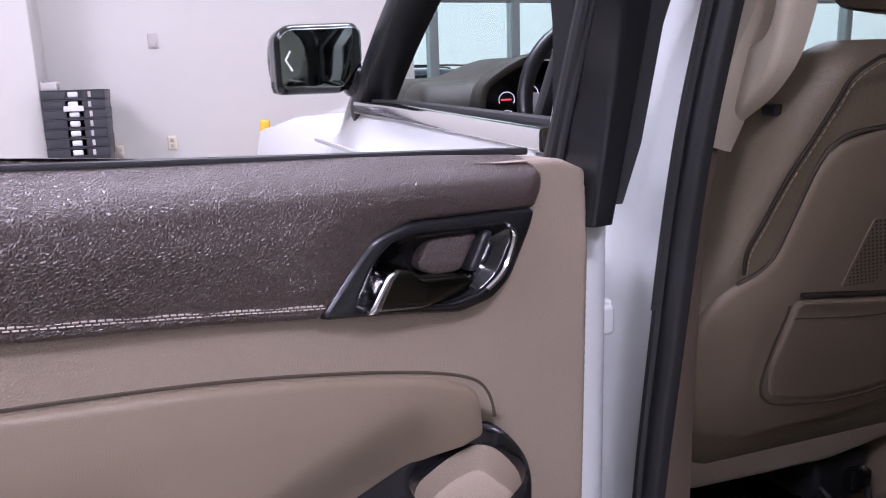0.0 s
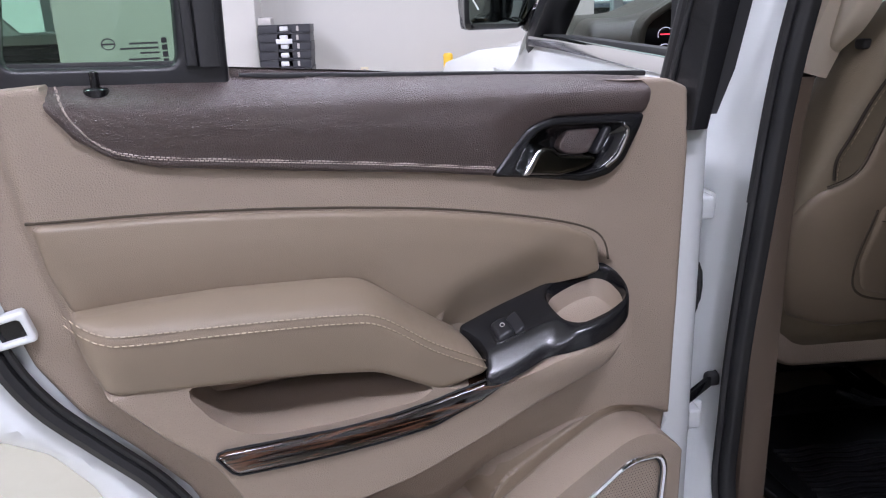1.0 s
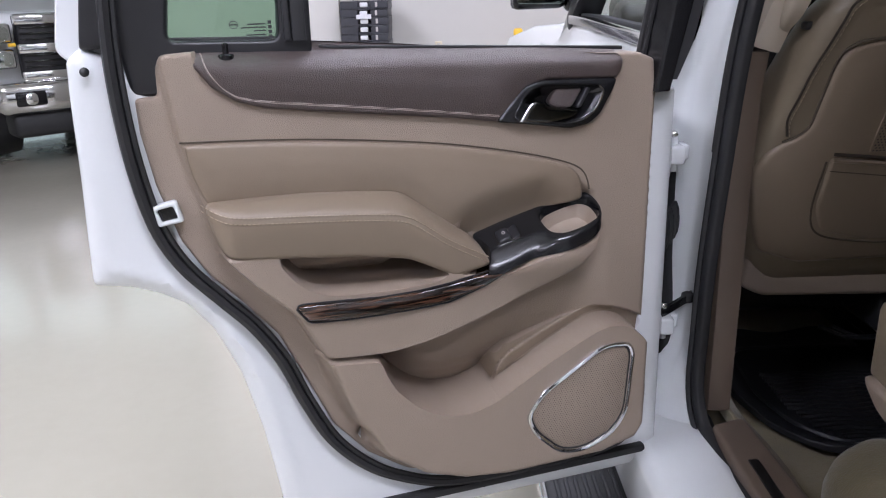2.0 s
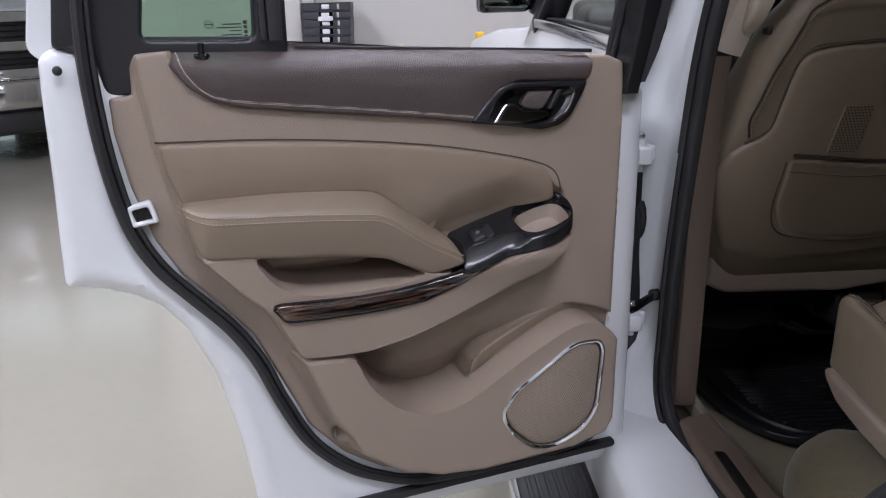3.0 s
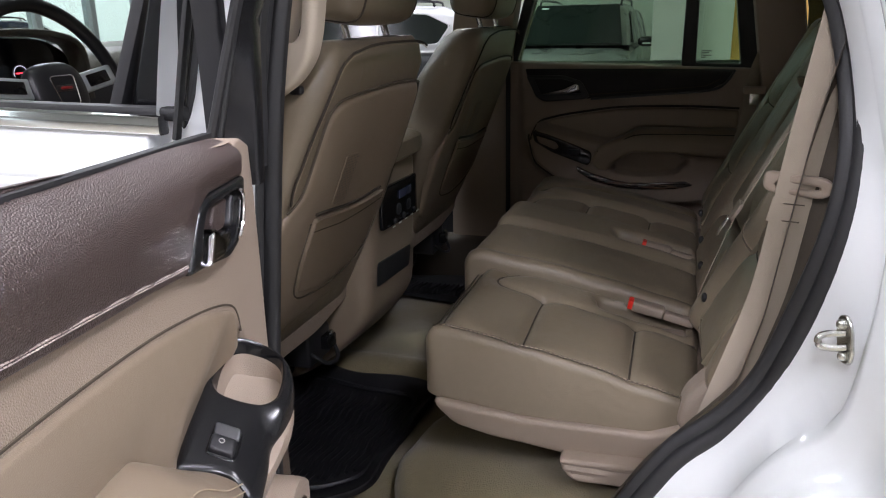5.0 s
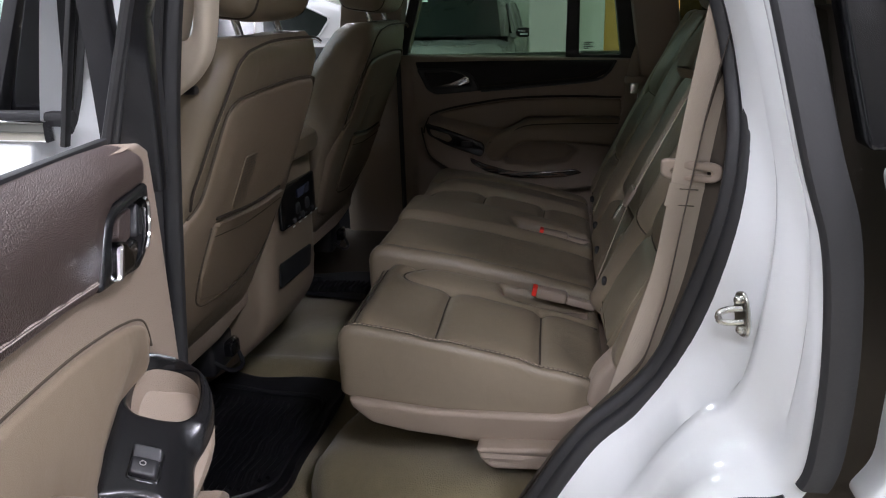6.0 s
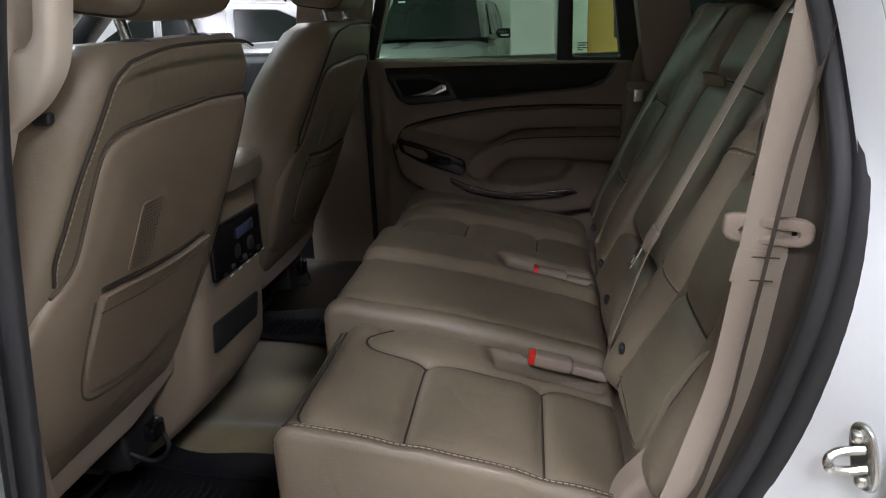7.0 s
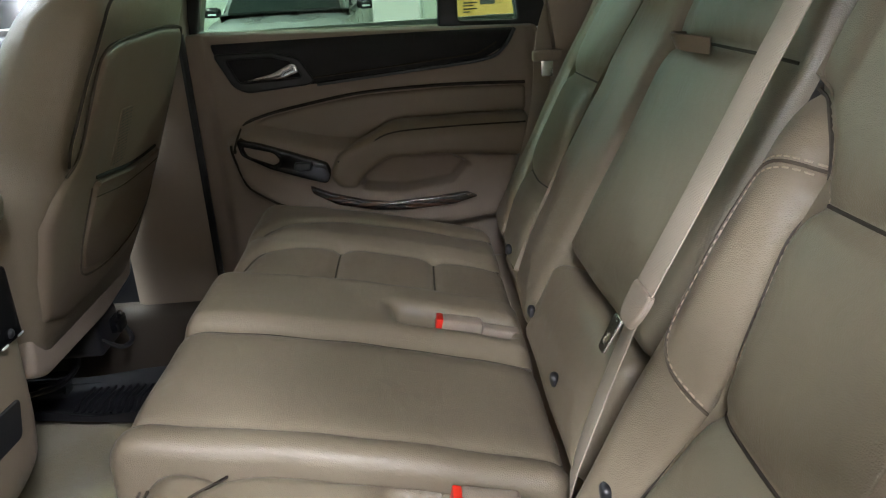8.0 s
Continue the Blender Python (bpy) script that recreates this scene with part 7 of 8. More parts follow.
part("bolster_stitching", merge(stitches([(a + 0.004, b + 0.003) for a, b in pipe], back_at, lambda q: lbh(q) + 0.0004, 0.005, 0.003, 0.0016), stitches([(a - 0.006, b - 0.003) for a, b in pipe[2:-2]], back_at, lambda q: lbh(q) + 0.0004, 0.005, 0.003, 0.0016), stitches([(a - 0.006, b) for a, b in bol[12:26]], back_at, lambda q: lbh(q) + 0.0006, 0.005, 0.003, 0.0016)), TAN_THREAD, lbk, "pale double stitching")
cb_out = [(1.092, 0.98), (1.440, 0.968), (1.445, 1.30), (1.43, 1.372), (1.10, 1.372), (1.094, 1.2)]
cbk, cbh = backrest_part("centre_backrest", cb_out, [[(1.12, 1.258), (1.30, 1.256), (1.43, 1.250)]], "centre backrest with a fold-down loop", None, (), 0.022, PERF_LEATHER)
insert_back = [(0.783, 0.865), (0.774, 1.02), (0.783, 1.19), (0.798, 1.375), (1.06, 1.375), (1.066, 1.252), (1.032, 1.243), (0.992, 1.223), (0.971, 1.190), (0.972, 1.14), (0.958, 1.085), (0.941, 1.020), (0.958, 0.92), (0.976, 0.865)]
part("seat_insert", sheet(insert_back, back_at, lambda q: lbh(q) + 0.0007, edge=0.001, depth=-0.004, res=0.007), PERF_LEATHER, lbk, "perforated olive tan insert", smooth=80, fix=False)
clow, clh = backrest_part("centre_lower_pad", [(1.085, 0.842), (1.425, 0.842), (1.440, 0.955), (1.205, 0.972), (1.10, 0.972)], [], "small pad below the folding armrest", lambda q: 0.006 + 0 * q[:, 0], (), 0.02)
rb_out = [(1.452, 0.842), (1.93, 0.86), (1.955, 1.20), (1.94, 1.385), (1.46, 1.385), (1.450, 1.1)]
rbk, rbh = backrest_part("right_backrest", rb_out, [[(1.635, 1.0), (1.72, 0.992), (1.82, 0.993)], [(1.636, 1.168), (1.74, 1.165), (1.86, 1.163)], catmull([(1.60, 0.85), (1.632, 1.0), (1.640, 1.168), (1.60, 1.38)], 5, False), catmull([(1.80, 0.87), (1.83, 1.0), (1.855, 1.165), (1.83, 1.38)], 5, False)], "far backrest with stitched seams")
insert_far = [(1.612, 0.87), (1.640, 1.0), (1.648, 1.168), (1.612, 1.37), (1.82, 1.37), (1.846, 1.165), (1.822, 1.0), (1.795, 0.875)]
part("seat_insert", sheet(insert_far, back_at, lambda q: rbh(q) + 0.0007, edge=0.001, depth=-0.004, res=0.008), PERF_LEATHER, rbk, "perforated olive tan insert", smooth=80, fix=False)
part("pull_loop", sweep(catmull([back_at(1.355, 1.252, 0.012), back_at(1.335, 1.246, 0.032), back_at(1.305, 1.245, 0.036), back_at(1.280, 1.252, 0.012)], 6, False), box_profile(0.004, 0.020, 0.001), up=(0, 0.4, 0.9)), TAN_LEATHER, cbk, "leather pull loop")
for x, z, pr in ((0.998, 0.893, lbk), (1.405, 0.885, clow), (1.22, 0.882, clow), (1.66, 0.885, rbk)):
    part("stud", pillow(back_at(x, z, 0.014), (0.009, 0.006, 0.009), 2.5, 12, 8), BLACK_PLASTIC, pr)
part("gap_lining", prism([(1.075, 0.83), (1.10, 0.83), (1.10, 1.36), (1.08, 1.36)], back_at, -0.06, -0.02), RUBBER, bench)
for cx, w in ((1.70, 0.15), (1.265, 0.12), (0.885, 0.15)):
    c = back_at(cx, 1.455, -0.035)
    hp = part("bench_headrest", pillow(c, (w, 0.055, 0.075), 4, 40, 20, m=Matrix.Rotation(radians(22), 4, "X")), TAN_LEATHER, bench, "tan leather rear headrest", smooth=80)
    for a in (-0.05, 0.05):
        part("headrest_post", sweep([back_at(cx + a, 1.36, -0.035), back_at(cx + a, 1.43, -0.035)], ring(0.006, 8), up=(1, 0, 0)), CHROME, hp)
part("bench_shell", merge(rbox((0.80, -0.20, 0.67), (1.98, 0.50, 0.77), 0.03), prism([(0.72, 0.80), (1.92, 0.80), (1.92, 1.35), (0.72, 1.35)], back_at, -0.13, -0.06)), TAN_PLASTIC, bench)


# belts
def ribbon(pts, width, face, n=8):
    """A flat woven strap; face: the way its broad side looks."""
    return sweep(catmull(pts, n, False), box_profile(width, 0.0016, 0.0005), up=face)


belt = blank("seat_belt", (0.66, 0.03, 1.2), "beige woven seat belt with tongue, hanging beside the near seat", "seat belt", "seat belts")
part("webbing", ribbon([(0.660, -0.030, 1.62), (0.636, 0.012, 1.37), (0.630, 0.029, 1.26), (0.627, 0.038, 1.195), (0.625, 0.046, 1.13), (0.624, 0.058, 1.05), (0.625, 0.080, 0.965), (0.630, 0.108, 0.86), (0.634, 0.118, 0.78)], 0.047, (-1, -0.25, 0)), WEBBING, belt, "woven webbing")
part("fold_stitching", merge(*[sweep([(0.6205, 0.042 + d + 0.019, z), (0.6205, 0.042 + d - 0.017, z - 0.002)], ring(0.0008, 4), up=(0, 0, 1)) for d, z in ((0.002, 1.172), (0.006, 1.150))]), SOFT_SEAM, belt)
part("webbing_fold", ribbon([(0.6235, 0.041, 1.176), (0.622, 0.047, 1.145)], 0.049, (-1, -0.25, 0)), WEBBING, belt, "stitched webbing fold")
part("tongue", sheet(rounded([(-0.039, 0.012), (-0.039, -0.008), (-0.028, -0.013), (0.030, -0.013), (0.040, -0.006), (0.040, 0.010), (0.030, 0.014), (-0.030, 0.015)], 0.009), lambda u, v, n: (0.624 - n, 0.037 - u, 1.193 + v - 0.10 * u), None, edge=0.004, depth=0.008, res=0.006, holes=(rounded([(-0.026, 0.002), (-0.026, -0.003), (0.026, -0.003), (0.026, 0.002)], 0.002),)), TAN_PLASTIC, belt, "tan plastic tongue", fix=False)

belt2 = blank("seat_belt", (1.04, 0.0, 1.2), "beige centre seat belt across the backrest with metal tongue", "seat belt", "seat belts")


def br(x, z, n):
    return back_at(x, z, n)


part("webbing", ribbon([br(1.10, 1.42, -0.02), br(1.092, 1.378, 0.034), br(1.080, 1.27, 0.042), br(1.074, 1.17, 0.042), br(1.074, 1.04, 0.040)], 0.044, (0, 0.9, 0.45)), WEBBING, belt2, "woven webbing")
part("lower_webbing", ribbon([br(1.074, 1.025, 0.036), br(1.078, 0.96, 0.026), br(1.080, 0.88, 0.012), br(1.086, 0.84, 0.0)], 0.040, (0.15, 0.9, 0.42)), WEBBING, belt2)
tg = part("tongue", sheet(rounded([(-0.026, 0.018), (0.026, 0.018), (0.022, -0.012), (0.012, -0.020), (-0.012, -0.020), (-0.024, -0.006)], 0.008), lambda u, v, n: br(1.074 + u, 1.030 + v, 0.044 + n), None, edge=0.005, depth=0.006, res=0.006), TAN_PLASTIC, belt2, "tan plastic tongue", fix=False)
part("tongue_plate", sheet(rounded([(-0.008, -0.018), (0.014, -0.018), (0.012, -0.055), (-0.006, -0.055)], 0.004), lambda u, v, n: br(1.080 + u, 1.030 + v * 0.95, 0.046 + n), None, edge=0.001, depth=0.003, res=0.01, holes=(rounded([(-0.002, -0.036), (0.008, -0.036), (0.008, -0.047), (-0.001, -0.047)], 0.002),)), STEEL, tg, "steel tongue plate", fix=False)

belt3 = blank("seat_belt", (1.96, -0.02, 1.2), "beige far seat belt hanging by the side trim", "seat belt", "seat belts")
part("webbing", ribbon([(1.955, -0.10, 1.62), (1.975, -0.045, 1.37), (1.985, -0.005, 1.24), (1.985, 0.005, 1.18), (1.98, 0.015, 1.08), (1.96, 0.05, 0.95), (1.95, 0.08, 0.86)], 0.045, (-0.85, -0.5, 0)), WEBBING, belt3)
part("tongue", rbox((1.960, -0.03, 1.17), (1.975, 0.03, 1.192), 0.006), TAN_PLASTIC, belt3)
part("tongue_plate", rbox((1.966, -0.012, 1.140), (1.969, 0.012, 1.172), 0.001), STEEL, belt3)

# dashboard and steering wheel
dash = part("dashboard", merge(sheet(rounded([(0.56, 1.60), (2.06, 1.60), (2.04, 1.98), (0.60, 1.98)], 0.04), lambda x, y, n: (x, y, 1.330 + 0.12 * (y - 1.6) * 0.5 + n), lambda q: 0.045 * np.exp(-((q[:, 0] - 0.92) / 0.17) ** 4) * np.clip((q[:, 1] - 1.58) / 0.06, 0, 1) - 0.05 * np.clip((1.68 - q[:, 1]) / 0.08, 0, 1) ** 2 * np.clip((np.abs(q[:, 0] - 0.92) - 0.15) / 0.05, 0, 1), edge=0.03, depth=0.25, res=0.02), rbox((0.54, 1.62, 0.80), (2.08, 1.95, 1.24), 0.05)), DASH_SKIN, suv, "dark olive dashboard with hooded gauges", smooth=60, fix=False)
part("bulkhead", rbox((0.50, 1.955, 0.44), (2.12, 1.985, 1.22), 0.004), BLACK_PLASTIC, dash, "dark bulkhead")
part("dash_front", merge(rbox((0.56, 1.588, 1.02), (2.06, 1.606, 1.268), 0.006)), BLACK_PLASTIC, dash, "black lower dash front")
hood = rounded([(0.675, 1.218), (0.675, 1.31), (0.70, 1.34), (0.78, 1.375), (0.90, 1.382), (1.03, 1.375), (1.10, 1.34), (1.10, 1.218)], 0.03)
gl = part("gauge_panel", prism(hood, lambda x, z, n: (x, 1.583 - n, z), -0.02, 0.0), GLOSS_BLACK, dash, "dark gauges with red needles lit")
part("gauge_hood", sweep([(x, 1.566, z + 0.004) for x, z in resample(catmull([(0.662, 1.225), (0.666, 1.31), (0.70, 1.346), (0.78, 1.380), (0.90, 1.388), (1.03, 1.380), (1.104, 1.345), (1.112, 1.23)], 6, False), 0.02, False)], box_profile(0.016, 0.06, 0.006), up=(0, 1, 0)), DASH_SKIN, dash, "dark gauge hood")
for x, z in ((0.735, 1.300), (0.79, 1.312), (0.735, 1.262), (0.775, 1.262), (0.955, 1.305), (1.03, 1.300)):
    part("gauge_needle", rbox((x - 0.012, 1.5795, z - 0.0012), (x + 0.010, 1.5825, z + 0.0015), 0, 2, None), RED_GLOW, gl)
    part("gauge_scale", sweep([(x + 0.018 * math.cos(t), 1.581, z + 0.016 * math.sin(t)) for t in np.linspace(-0.5, 3.6, 14)], ring(0.0009, 4), up=(0, -1, 0)), WHITE_GLOW, gl)
sw_c = Vector((0.889, 1.425, 1.272))
sw_m = Matrix.Translation(sw_c) @ Matrix.Rotation(radians(72), 4, "X")
swl = part("steering_wheel", sweep([tuple(sw_m @ Vector((0.185 * math.cos(t), 0.185 * math.sin(t), 0))) for t in np.linspace(0, 2 * math.pi, 48, endpoint=False)], ring(0.016, 10, 0.0145), up=tuple(sw_m.to_3x3() @ Vector((0, 0, 1))), closed=True), BLACK_PLASTIC, suv, "black leather steering wheel with silver spokes")
part("hub", pillow((0, 0, 0), (0.072, 0.060, 0.028), 3, 28, 12, m=sw_m), BLACK_PLASTIC, swl)
for k, a in enumerate((8, 172, 250, 290)):
    part("spoke", rbox((0.06, -0.014 if k > 1 else -0.022, -0.008), (0.175, 0.014 if k > 1 else 0.022, 0.010), 0.006, 2, sw_m @ Matrix.Rotation(radians(a), 4, "Z")), SILVER_FRAME if k < 2 else BLACK_PLASTIC, swl, "silver spoke" if k < 2 else "")
    if k < 2:
        part("spoke_button", rbox((0.085, -0.013, 0.010), (0.150, 0.013, 0.014), 0.003, 2, sw_m @ Matrix.Rotation(radians(a), 4, "Z")), GLOSS_BLACK, swl)
part("hub_trim", sweep([tuple(sw_m @ Vector((a, b, 0.0275))) for a, b in resample(rounded([(-0.032, 0.026), (0.032, 0.026), (0.024, -0.036), (-0.024, -0.036)], 0.008), 0.006)], ring(0.0012, 5), up=tuple(sw_m.to_3x3() @ Vector((0, 0, 1))), closed=True), CHROME, swl, "thin bright hub line")
part("hub_badge", rbox((-0.015, -0.003, 0.0285), (0.015, 0.003, 0.031), 0.002, 2, sw_m), DARK_RED, swl, "small red and silver badge")
part("hub_badge_rim", rbox((-0.024, -0.0065, 0.0265), (0.024, 0.0065, 0.0295), 0.003, 2, sw_m), DARK_METAL, swl)


# ---- parked vehicles ----
def to_place(m):
    return lambda p: tuple(m @ Vector(p))


def moved(data, m):
    v, f = data
    return [tuple(m @ Vector(p)) for p in v], f


def body_loft(sections, m):
    """Skin through cross sections given as (y, half-width low, half-width shoulder, half-width top, z low, z shoulder, z top)."""
    rings_c = []
    for y, w0, w1, w2, z0, z1, z2 in sections:
        half = [(w0 * 0.9, z0), (w0, z0 + 0.08), (w1 * 1.01, (z0 + z1) / 2), (w1, z1 - 0.05), (w1 * 0.97, z1), ((w1 + w2) / 2, (z1 + z2) / 2), (w2, z2 - 0.06), (w2 * 0.85, z2 - 0.01), (w2 * 0.4, z2)]
        ringp = [(a, y, b) for a, b in half] + [(-a, y, b) for a, b in half[::-1]]
        rings_c.append([tuple(m @ Vector(p)) for p in ringp])
    return loft(rings_c)


def parked_suv(at, turn, paint, label, height=1.0):
    """A crossover of plain modern shape; its own y is forward."""
    m = Matrix.Translation(at) @ Matrix.Rotation(radians(turn), 4, "Z") @ Matrix.Diagonal((1, 1, height, 1))
    e = blank("parked_suv", at, label, "car", "parked vehicles")
    low = [(-2.30, 0.80, 0.84, 0.80, 0.35, 0.80, 0.84), (-2.26, 0.86, 0.90, 0.85, 0.30, 0.95, 0.99), (-1.9, 0.90, 0.93, 0.88, 0.28, 0.99, 1.02), (0.0, 0.90, 0.93, 0.89, 0.26, 0.98, 1.01), (0.95, 0.90, 0.93, 0.88, 0.26, 0.96, 1.00), (1.15, 0.90, 0.93, 0.84, 0.26, 0.94, 1.00),
           (1.6, 0.90, 0.92, 0.80, 0.26, 0.90, 0.975), (2.05, 0.88, 0.90, 0.74, 0.28, 0.85, 0.935), (2.28, 0.82, 0.84, 0.66, 0.30, 0.76, 0.86), (2.36, 0.70, 0.74, 0.6, 0.36, 0.66, 0.74)]
    part("body", body_loft(low, m), paint, e)
    cab = [(-2.18, 0.78, 0.76, 0.66, 0.985, 1.10, 1.20), (-2.05, 0.82, 0.78, 0.66, 0.99, 1.3, 1.50), (-1.8, 0.83, 0.77, 0.66, 0.99, 1.36, 1.60), (-0.8, 0.84, 0.77, 0.67, 0.985, 1.38, 1.655), (0.1, 0.84, 0.77, 0.66, 0.98, 1.36, 1.645), (0.45, 0.84, 0.78, 0.66, 0.97, 1.32, 1.58), (0.85, 0.84, 0.80, 0.70, 0.965, 1.15, 1.29), (1.18, 0.83, 0.81, 0.76, 0.96, 0.99, 1.01)]
    part("cabin", body_loft(cab, m), paint, e)
    wsx = prism([(-0.72, 0.04), (0.72, 0.04), (0.60, 0.90), (-0.60, 0.90)], lambda x, s, n: (x, 1.20 - 0.84 * s + 0.012, 1.005 + 0.70 * s - 0.05 * s * s + n), 0.004, 0.035)
    part("windscreen", moved(wsx, m), DARK_GLASS, e, "dark windscreen")
    part("sun_sticker", moved(prism([(0.42, 0.80), (0.53, 0.80), (0.525, 0.84), (0.42, 0.84)], lambda x, s, n: (x, 1.20 - 0.84 * s + 0.012, 1.005 + 0.70 * s - 0.05 * s * s + n), 0.036, 0.038), m), ETCH, e)
    for sgn in (1, -1):
        for poly in ([(0.82, 1.06), (0.18, 1.50), (-0.02, 1.52), (-0.02, 1.05)], [(-0.10, 1.05), (-0.10, 1.525), (-0.92, 1.53), (-0.92, 1.06)], [(-1.02, 1.06), (-1.02, 1.53), (-1.60, 1.50), (-1.92, 1.34), (-1.75, 1.08)]):
            w = prism(rounded(poly, 0.03, 3), lambda y, z, n: (sgn * (0.865 - 0.26 * max(0, z - 1.0) + n), y, z), -0.10, 0.006)
            sg = part("side_window", moved(w, m), DARK_GLASS, e, "dark side window")
            part("window_trim", moved(sweep([(sgn * (0.873 - 0.26 * max(0, z - 1.0)), y, z) for y, z in resample(rounded(poly, 0.03, 3), 0.06)], ring(0.012, 6), up=(1, 0, 0), closed=True), m), paint, sg)
        part("roof_rail", moved(sweep(catmull([(sgn * 0.60, -1.7, 1.60), (sgn * 0.605, -1.5, 1.69), (sgn * 0.605, 0.0, 1.705), (sgn * 0.60, 0.25, 1.62)], 6, False), ring(0.018, 8), up=(0, 0, 1)), m), BLACK_PLASTIC, e)
        mr = part("wing_mirror", moved(pillow((sgn * 1.02, 0.74, 1.07), (0.12, 0.06, 0.075), 3, 20, 10), m), GLOSS_BLACK, e, "black wing mirror")
        part("mirror_glint", moved(rbox((sgn * 1.02 - 0.06, 0.795, 1.03), (sgn * 1.02 + 0.05, 0.808, 1.055), 0.008), m), WHITE_PAINT, mr)
        part("headlight", moved(pillow((sgn * 0.66, 2.20, 0.74), (0.17, 0.12, 0.065), 3, 20, 10), m), CHROME, e, "clear headlight")
        for y in (1.48, -1.45):
            tyre = [[(sgn * (0.80 + a), y + r * math.cos(t), 0.35 + r * math.sin(t)) for a, r in ((-0.1, 0.2), (-0.11, 0.33), (0.11, 0.33), (0.12, 0.29), (0.10, 0.2))] for t in np.linspace(0, 2 * math.pi, 28)]
            w = part("wheel", moved(loft(tyre, cap=False), m), RUBBER, e)
            part("rim", moved(merge(*[rbox((-0.012, -0.03, 0.0), (0.012, 0.03, 0.21), 0.008, 2, Matrix.Translation((sgn * 0.90, y, 0.35)) @ Matrix.Rotation(k * math.pi / 2.5, 4, "X")) for k in range(5)]), m), SILVER_FRAME, w)
    part("grille", moved(rbox((-0.42, 2.28, 0.50), (0.42, 2.39, 0.72), 0.03), m), GLOSS_BLACK, e, "dark grille")
    part("wiper", moved(sweep([(-0.5, 1.20, 1.04), (0.1, 1.17, 1.055)], ring(0.01, 6), up=(0, 0, 1)), m), BLACK_PLASTIC, e)
    return e


DARK_GLASS = material("dark_car_glass", (0.012, 0.018, 0.016), 0.14, spec=0.25, mottle=0.1)
parked_suv((11.8, 1.85, 0), 90, GREY_PAINT, "silver crossover parked facing the open suv", 0.92)
parked_suv((10.2, 5.4, 0), 12, WHITE_PAINT, "white crossover parked side-on behind the seats", 0.95)
parked_suv((4.4, 15.5, -0.05), 96, GREY_PAINT, "dark grey crossover parked outside the glass", 1.0)


parked_suv((12.6, 13.9, -0.05), 222, BLUE_PAINT, "dark blue crossover parked outside beyond the glass", 0.95)


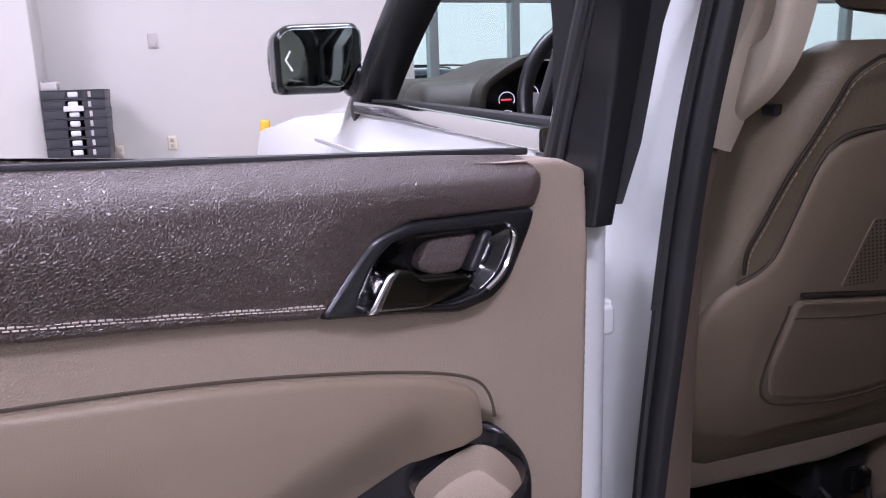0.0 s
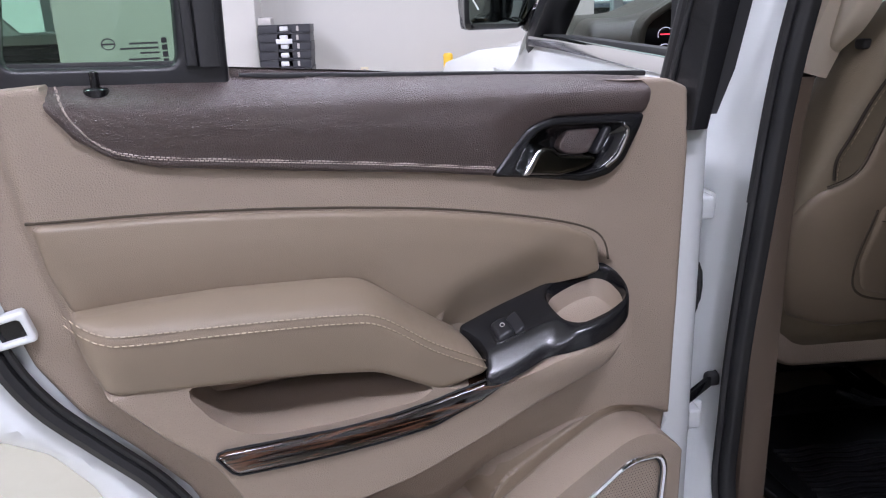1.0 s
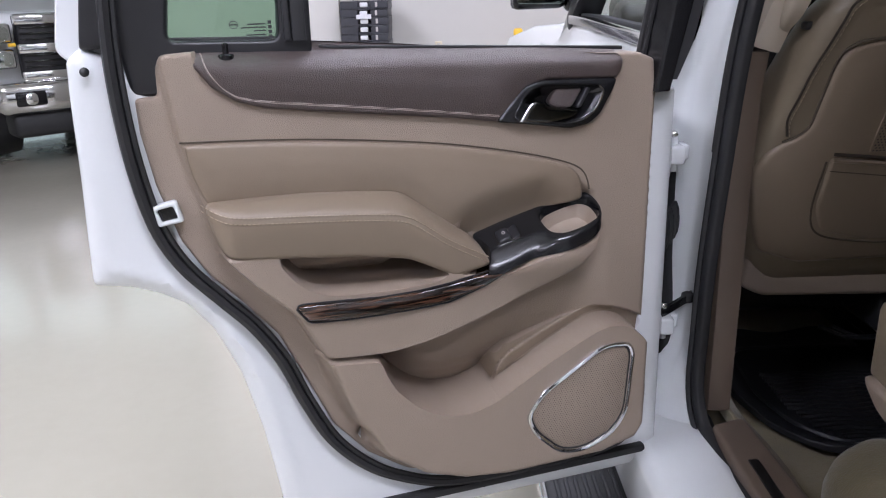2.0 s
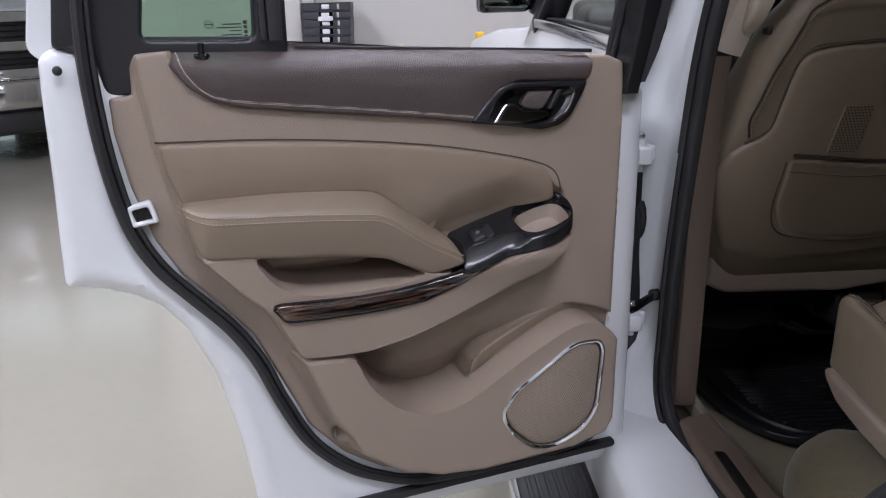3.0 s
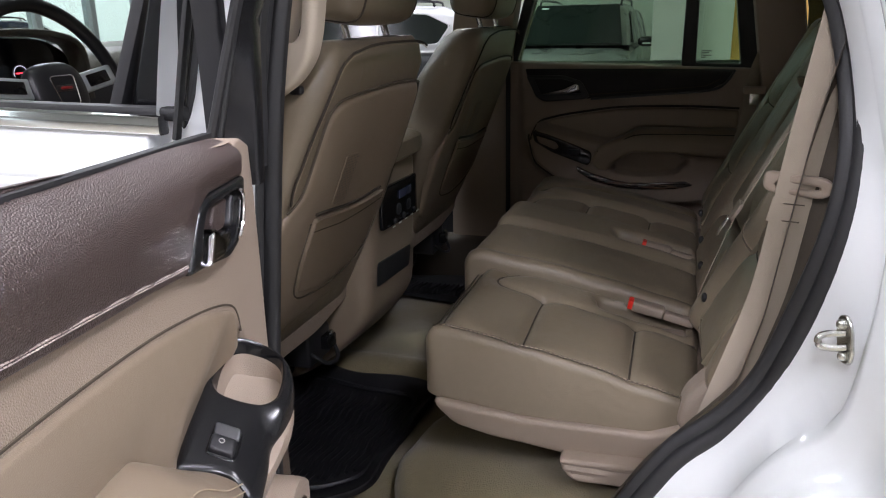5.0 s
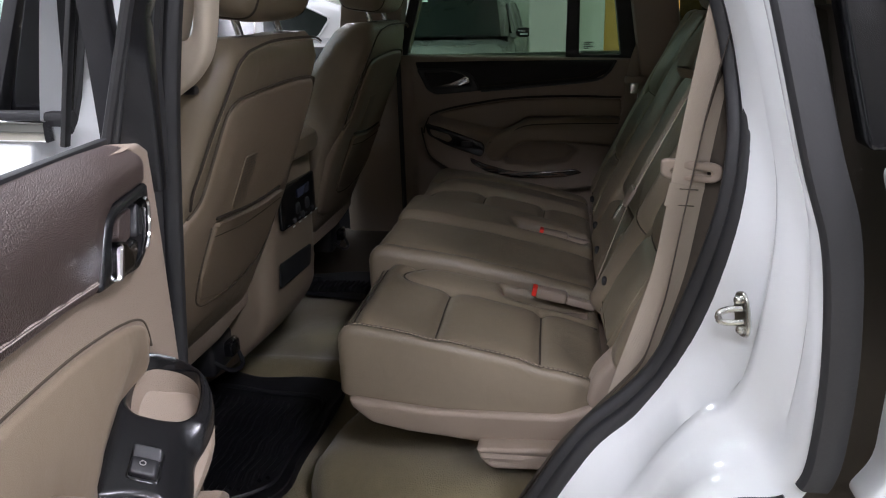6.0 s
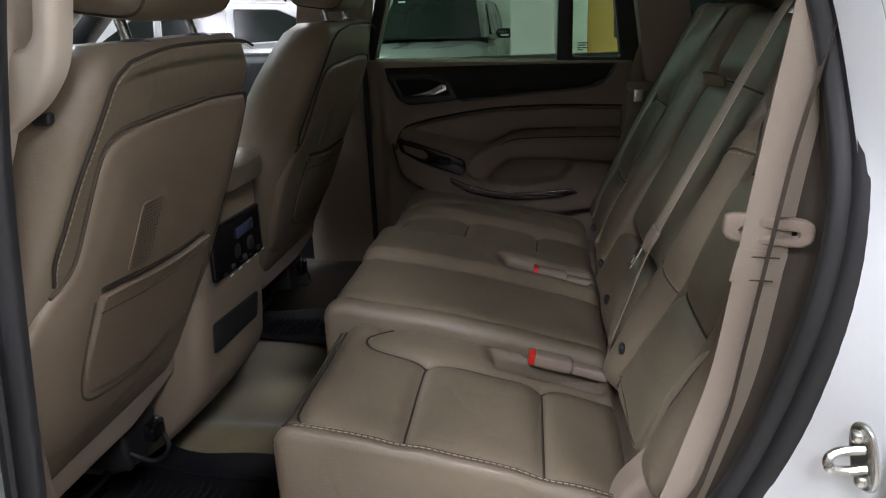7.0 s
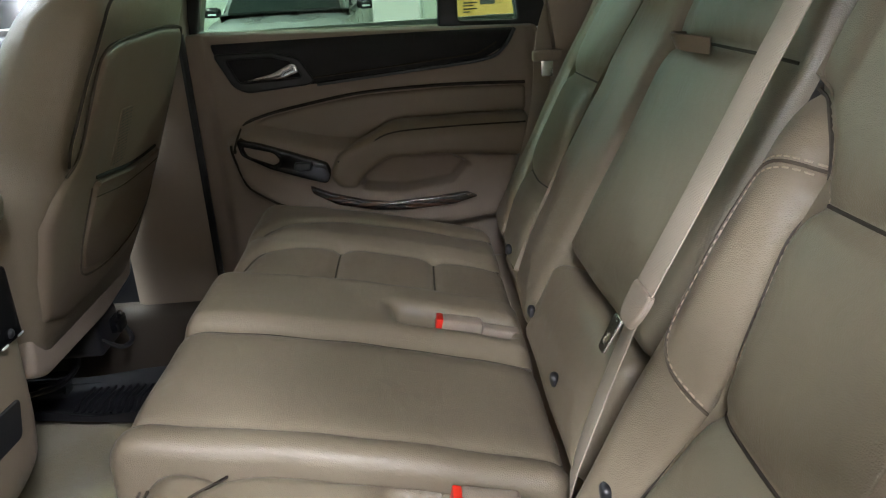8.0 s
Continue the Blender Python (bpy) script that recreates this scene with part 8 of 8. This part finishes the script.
def pickup(at, turn):
    m = Matrix.Translation(at) @ Matrix.Rotation(radians(turn), 4, "Z")
    e = blank("pickup_truck", at, "white pickup truck with chrome grille bars and bumper", "truck", "parked vehicles")
    part("body", moved(rbox((-0.98, -4.7, 0.62), (0.98, -0.25, 1.25), 0.08), m), WHITE_PAINT, e)
    part("bonnet", moved(rbox((-0.94, -1.6, 1.15), (0.94, -0.12, 1.38), 0.10), m), WHITE_PAINT, e)
    part("cabin", body_loft([(-3.9, 0.92, 0.9, 0.7, 1.2, 1.5, 1.9), (-2.4, 0.92, 0.9, 0.72, 1.2, 1.5, 1.92), (-1.9, 0.92, 0.9, 0.78, 1.2, 1.4, 1.62), (-1.45, 0.9, 0.88, 0.8, 1.2, 1.3, 1.36)], m), WHITE_PAINT, e)
    part("grille_frame", moved(rbox((-0.72, -0.18, 0.78), (0.72, -0.02, 1.36), 0.04), m), BLACK_PLASTIC, e, "black grille")
    for z in (0.82, 1.06, 1.31):
        part("grille_bar", moved(rbox((-0.74, -0.03, z - 0.045), (0.74, 0.03, z + 0.045), 0.02), m), CHROME, e, "broad chrome grille bar")
    for z in (0.90, 0.95, 1.0, 1.14, 1.19, 1.24):
        part("grille_slat", moved(rbox((-0.70, -0.03, z - 0.008), (0.70, 0.0, z + 0.008), 0.004), m), GLOSS_BLACK, e)
    for sgn in (1, -1):
        for z in (0.98, 1.20):
            hl = part("headlight", moved(rbox((sgn * 0.87 - 0.11, -0.20, z - 0.085), (sgn * 0.87 + 0.11, -0.02, z + 0.085), 0.03), m), CHROME, e, "stacked headlight")
            part("lens", moved(pillow((sgn * 0.86, -0.01, z), (0.075, 0.03, 0.065), 2.5, 16, 8), m), CLEAR_GLASS, hl)
        part("marker", moved(rbox((sgn * 0.78 - 0.03, -0.02, 1.085), (sgn * 0.78 + 0.03, 0.005, 1.115), 0.006), m), YELLOW, e, "amber marker")
        fl = part("fog_recess", moved(rbox((sgn * 0.74 - 0.13, 0.085, 0.57), (sgn * 0.74 + 0.13, 0.132, 0.70), 0.02), m), GLOSS_BLACK, e)
        part("fog_lamp", moved(pillow((sgn * 0.74, 0.133, 0.635), (0.055, 0.02, 0.055), 2.5, 16, 8), m), CHROME, fl)
        for y in (-0.95, -4.0):
            tyre = [[(sgn * (0.84 + a), y + r * math.cos(t), 0.41 + r * math.sin(t)) for a, r in ((-0.13, 0.22), (-0.14, 0.38), (0.12, 0.40), (0.14, 0.34), (0.12, 0.22))] for t in np.linspace(0, 2 * math.pi, 30)]
            part("wheel", moved(loft(tyre, cap=False), m), RUBBER, e)
    part("bumper", moved(merge(rbox((-1.0, -0.12, 0.50), (1.0, 0.12, 0.78), 0.07)), m), CHROME, e, "chrome bumper")
    part("air_dam", moved(rbox((-0.9, -0.3, 0.28), (0.9, 0.04, 0.50), 0.05), m), RUBBER, e)
    part("underside", moved(rbox((-0.85, -4.6, 0.42), (0.85, -0.3, 0.64), 0.05), m), RUBBER, e)


pickup((-3.13, 6.9, 0), 222)

# ochre board standing beyond the far quarter window
board = blank("notice_board", (9.6, -0.55, 0), "tall ochre laminate cabinet with a dark slot", "cabinet")
part("panel", rbox((9.4, -1.35, 0.0), (9.75, -0.24, 2.3), 0.01), OCHRE, board)
part("slot", rbox((9.392, -0.72, 0.95), (9.402, -0.55, 1.75), 0.004), DARK_METAL, board)
thing("wall_board", rbox((9.0, -0.22, 0), (9.15, 0.10, 2.6), 0.01), GREEN_WALL, "pale green end of a low partition", "partition")
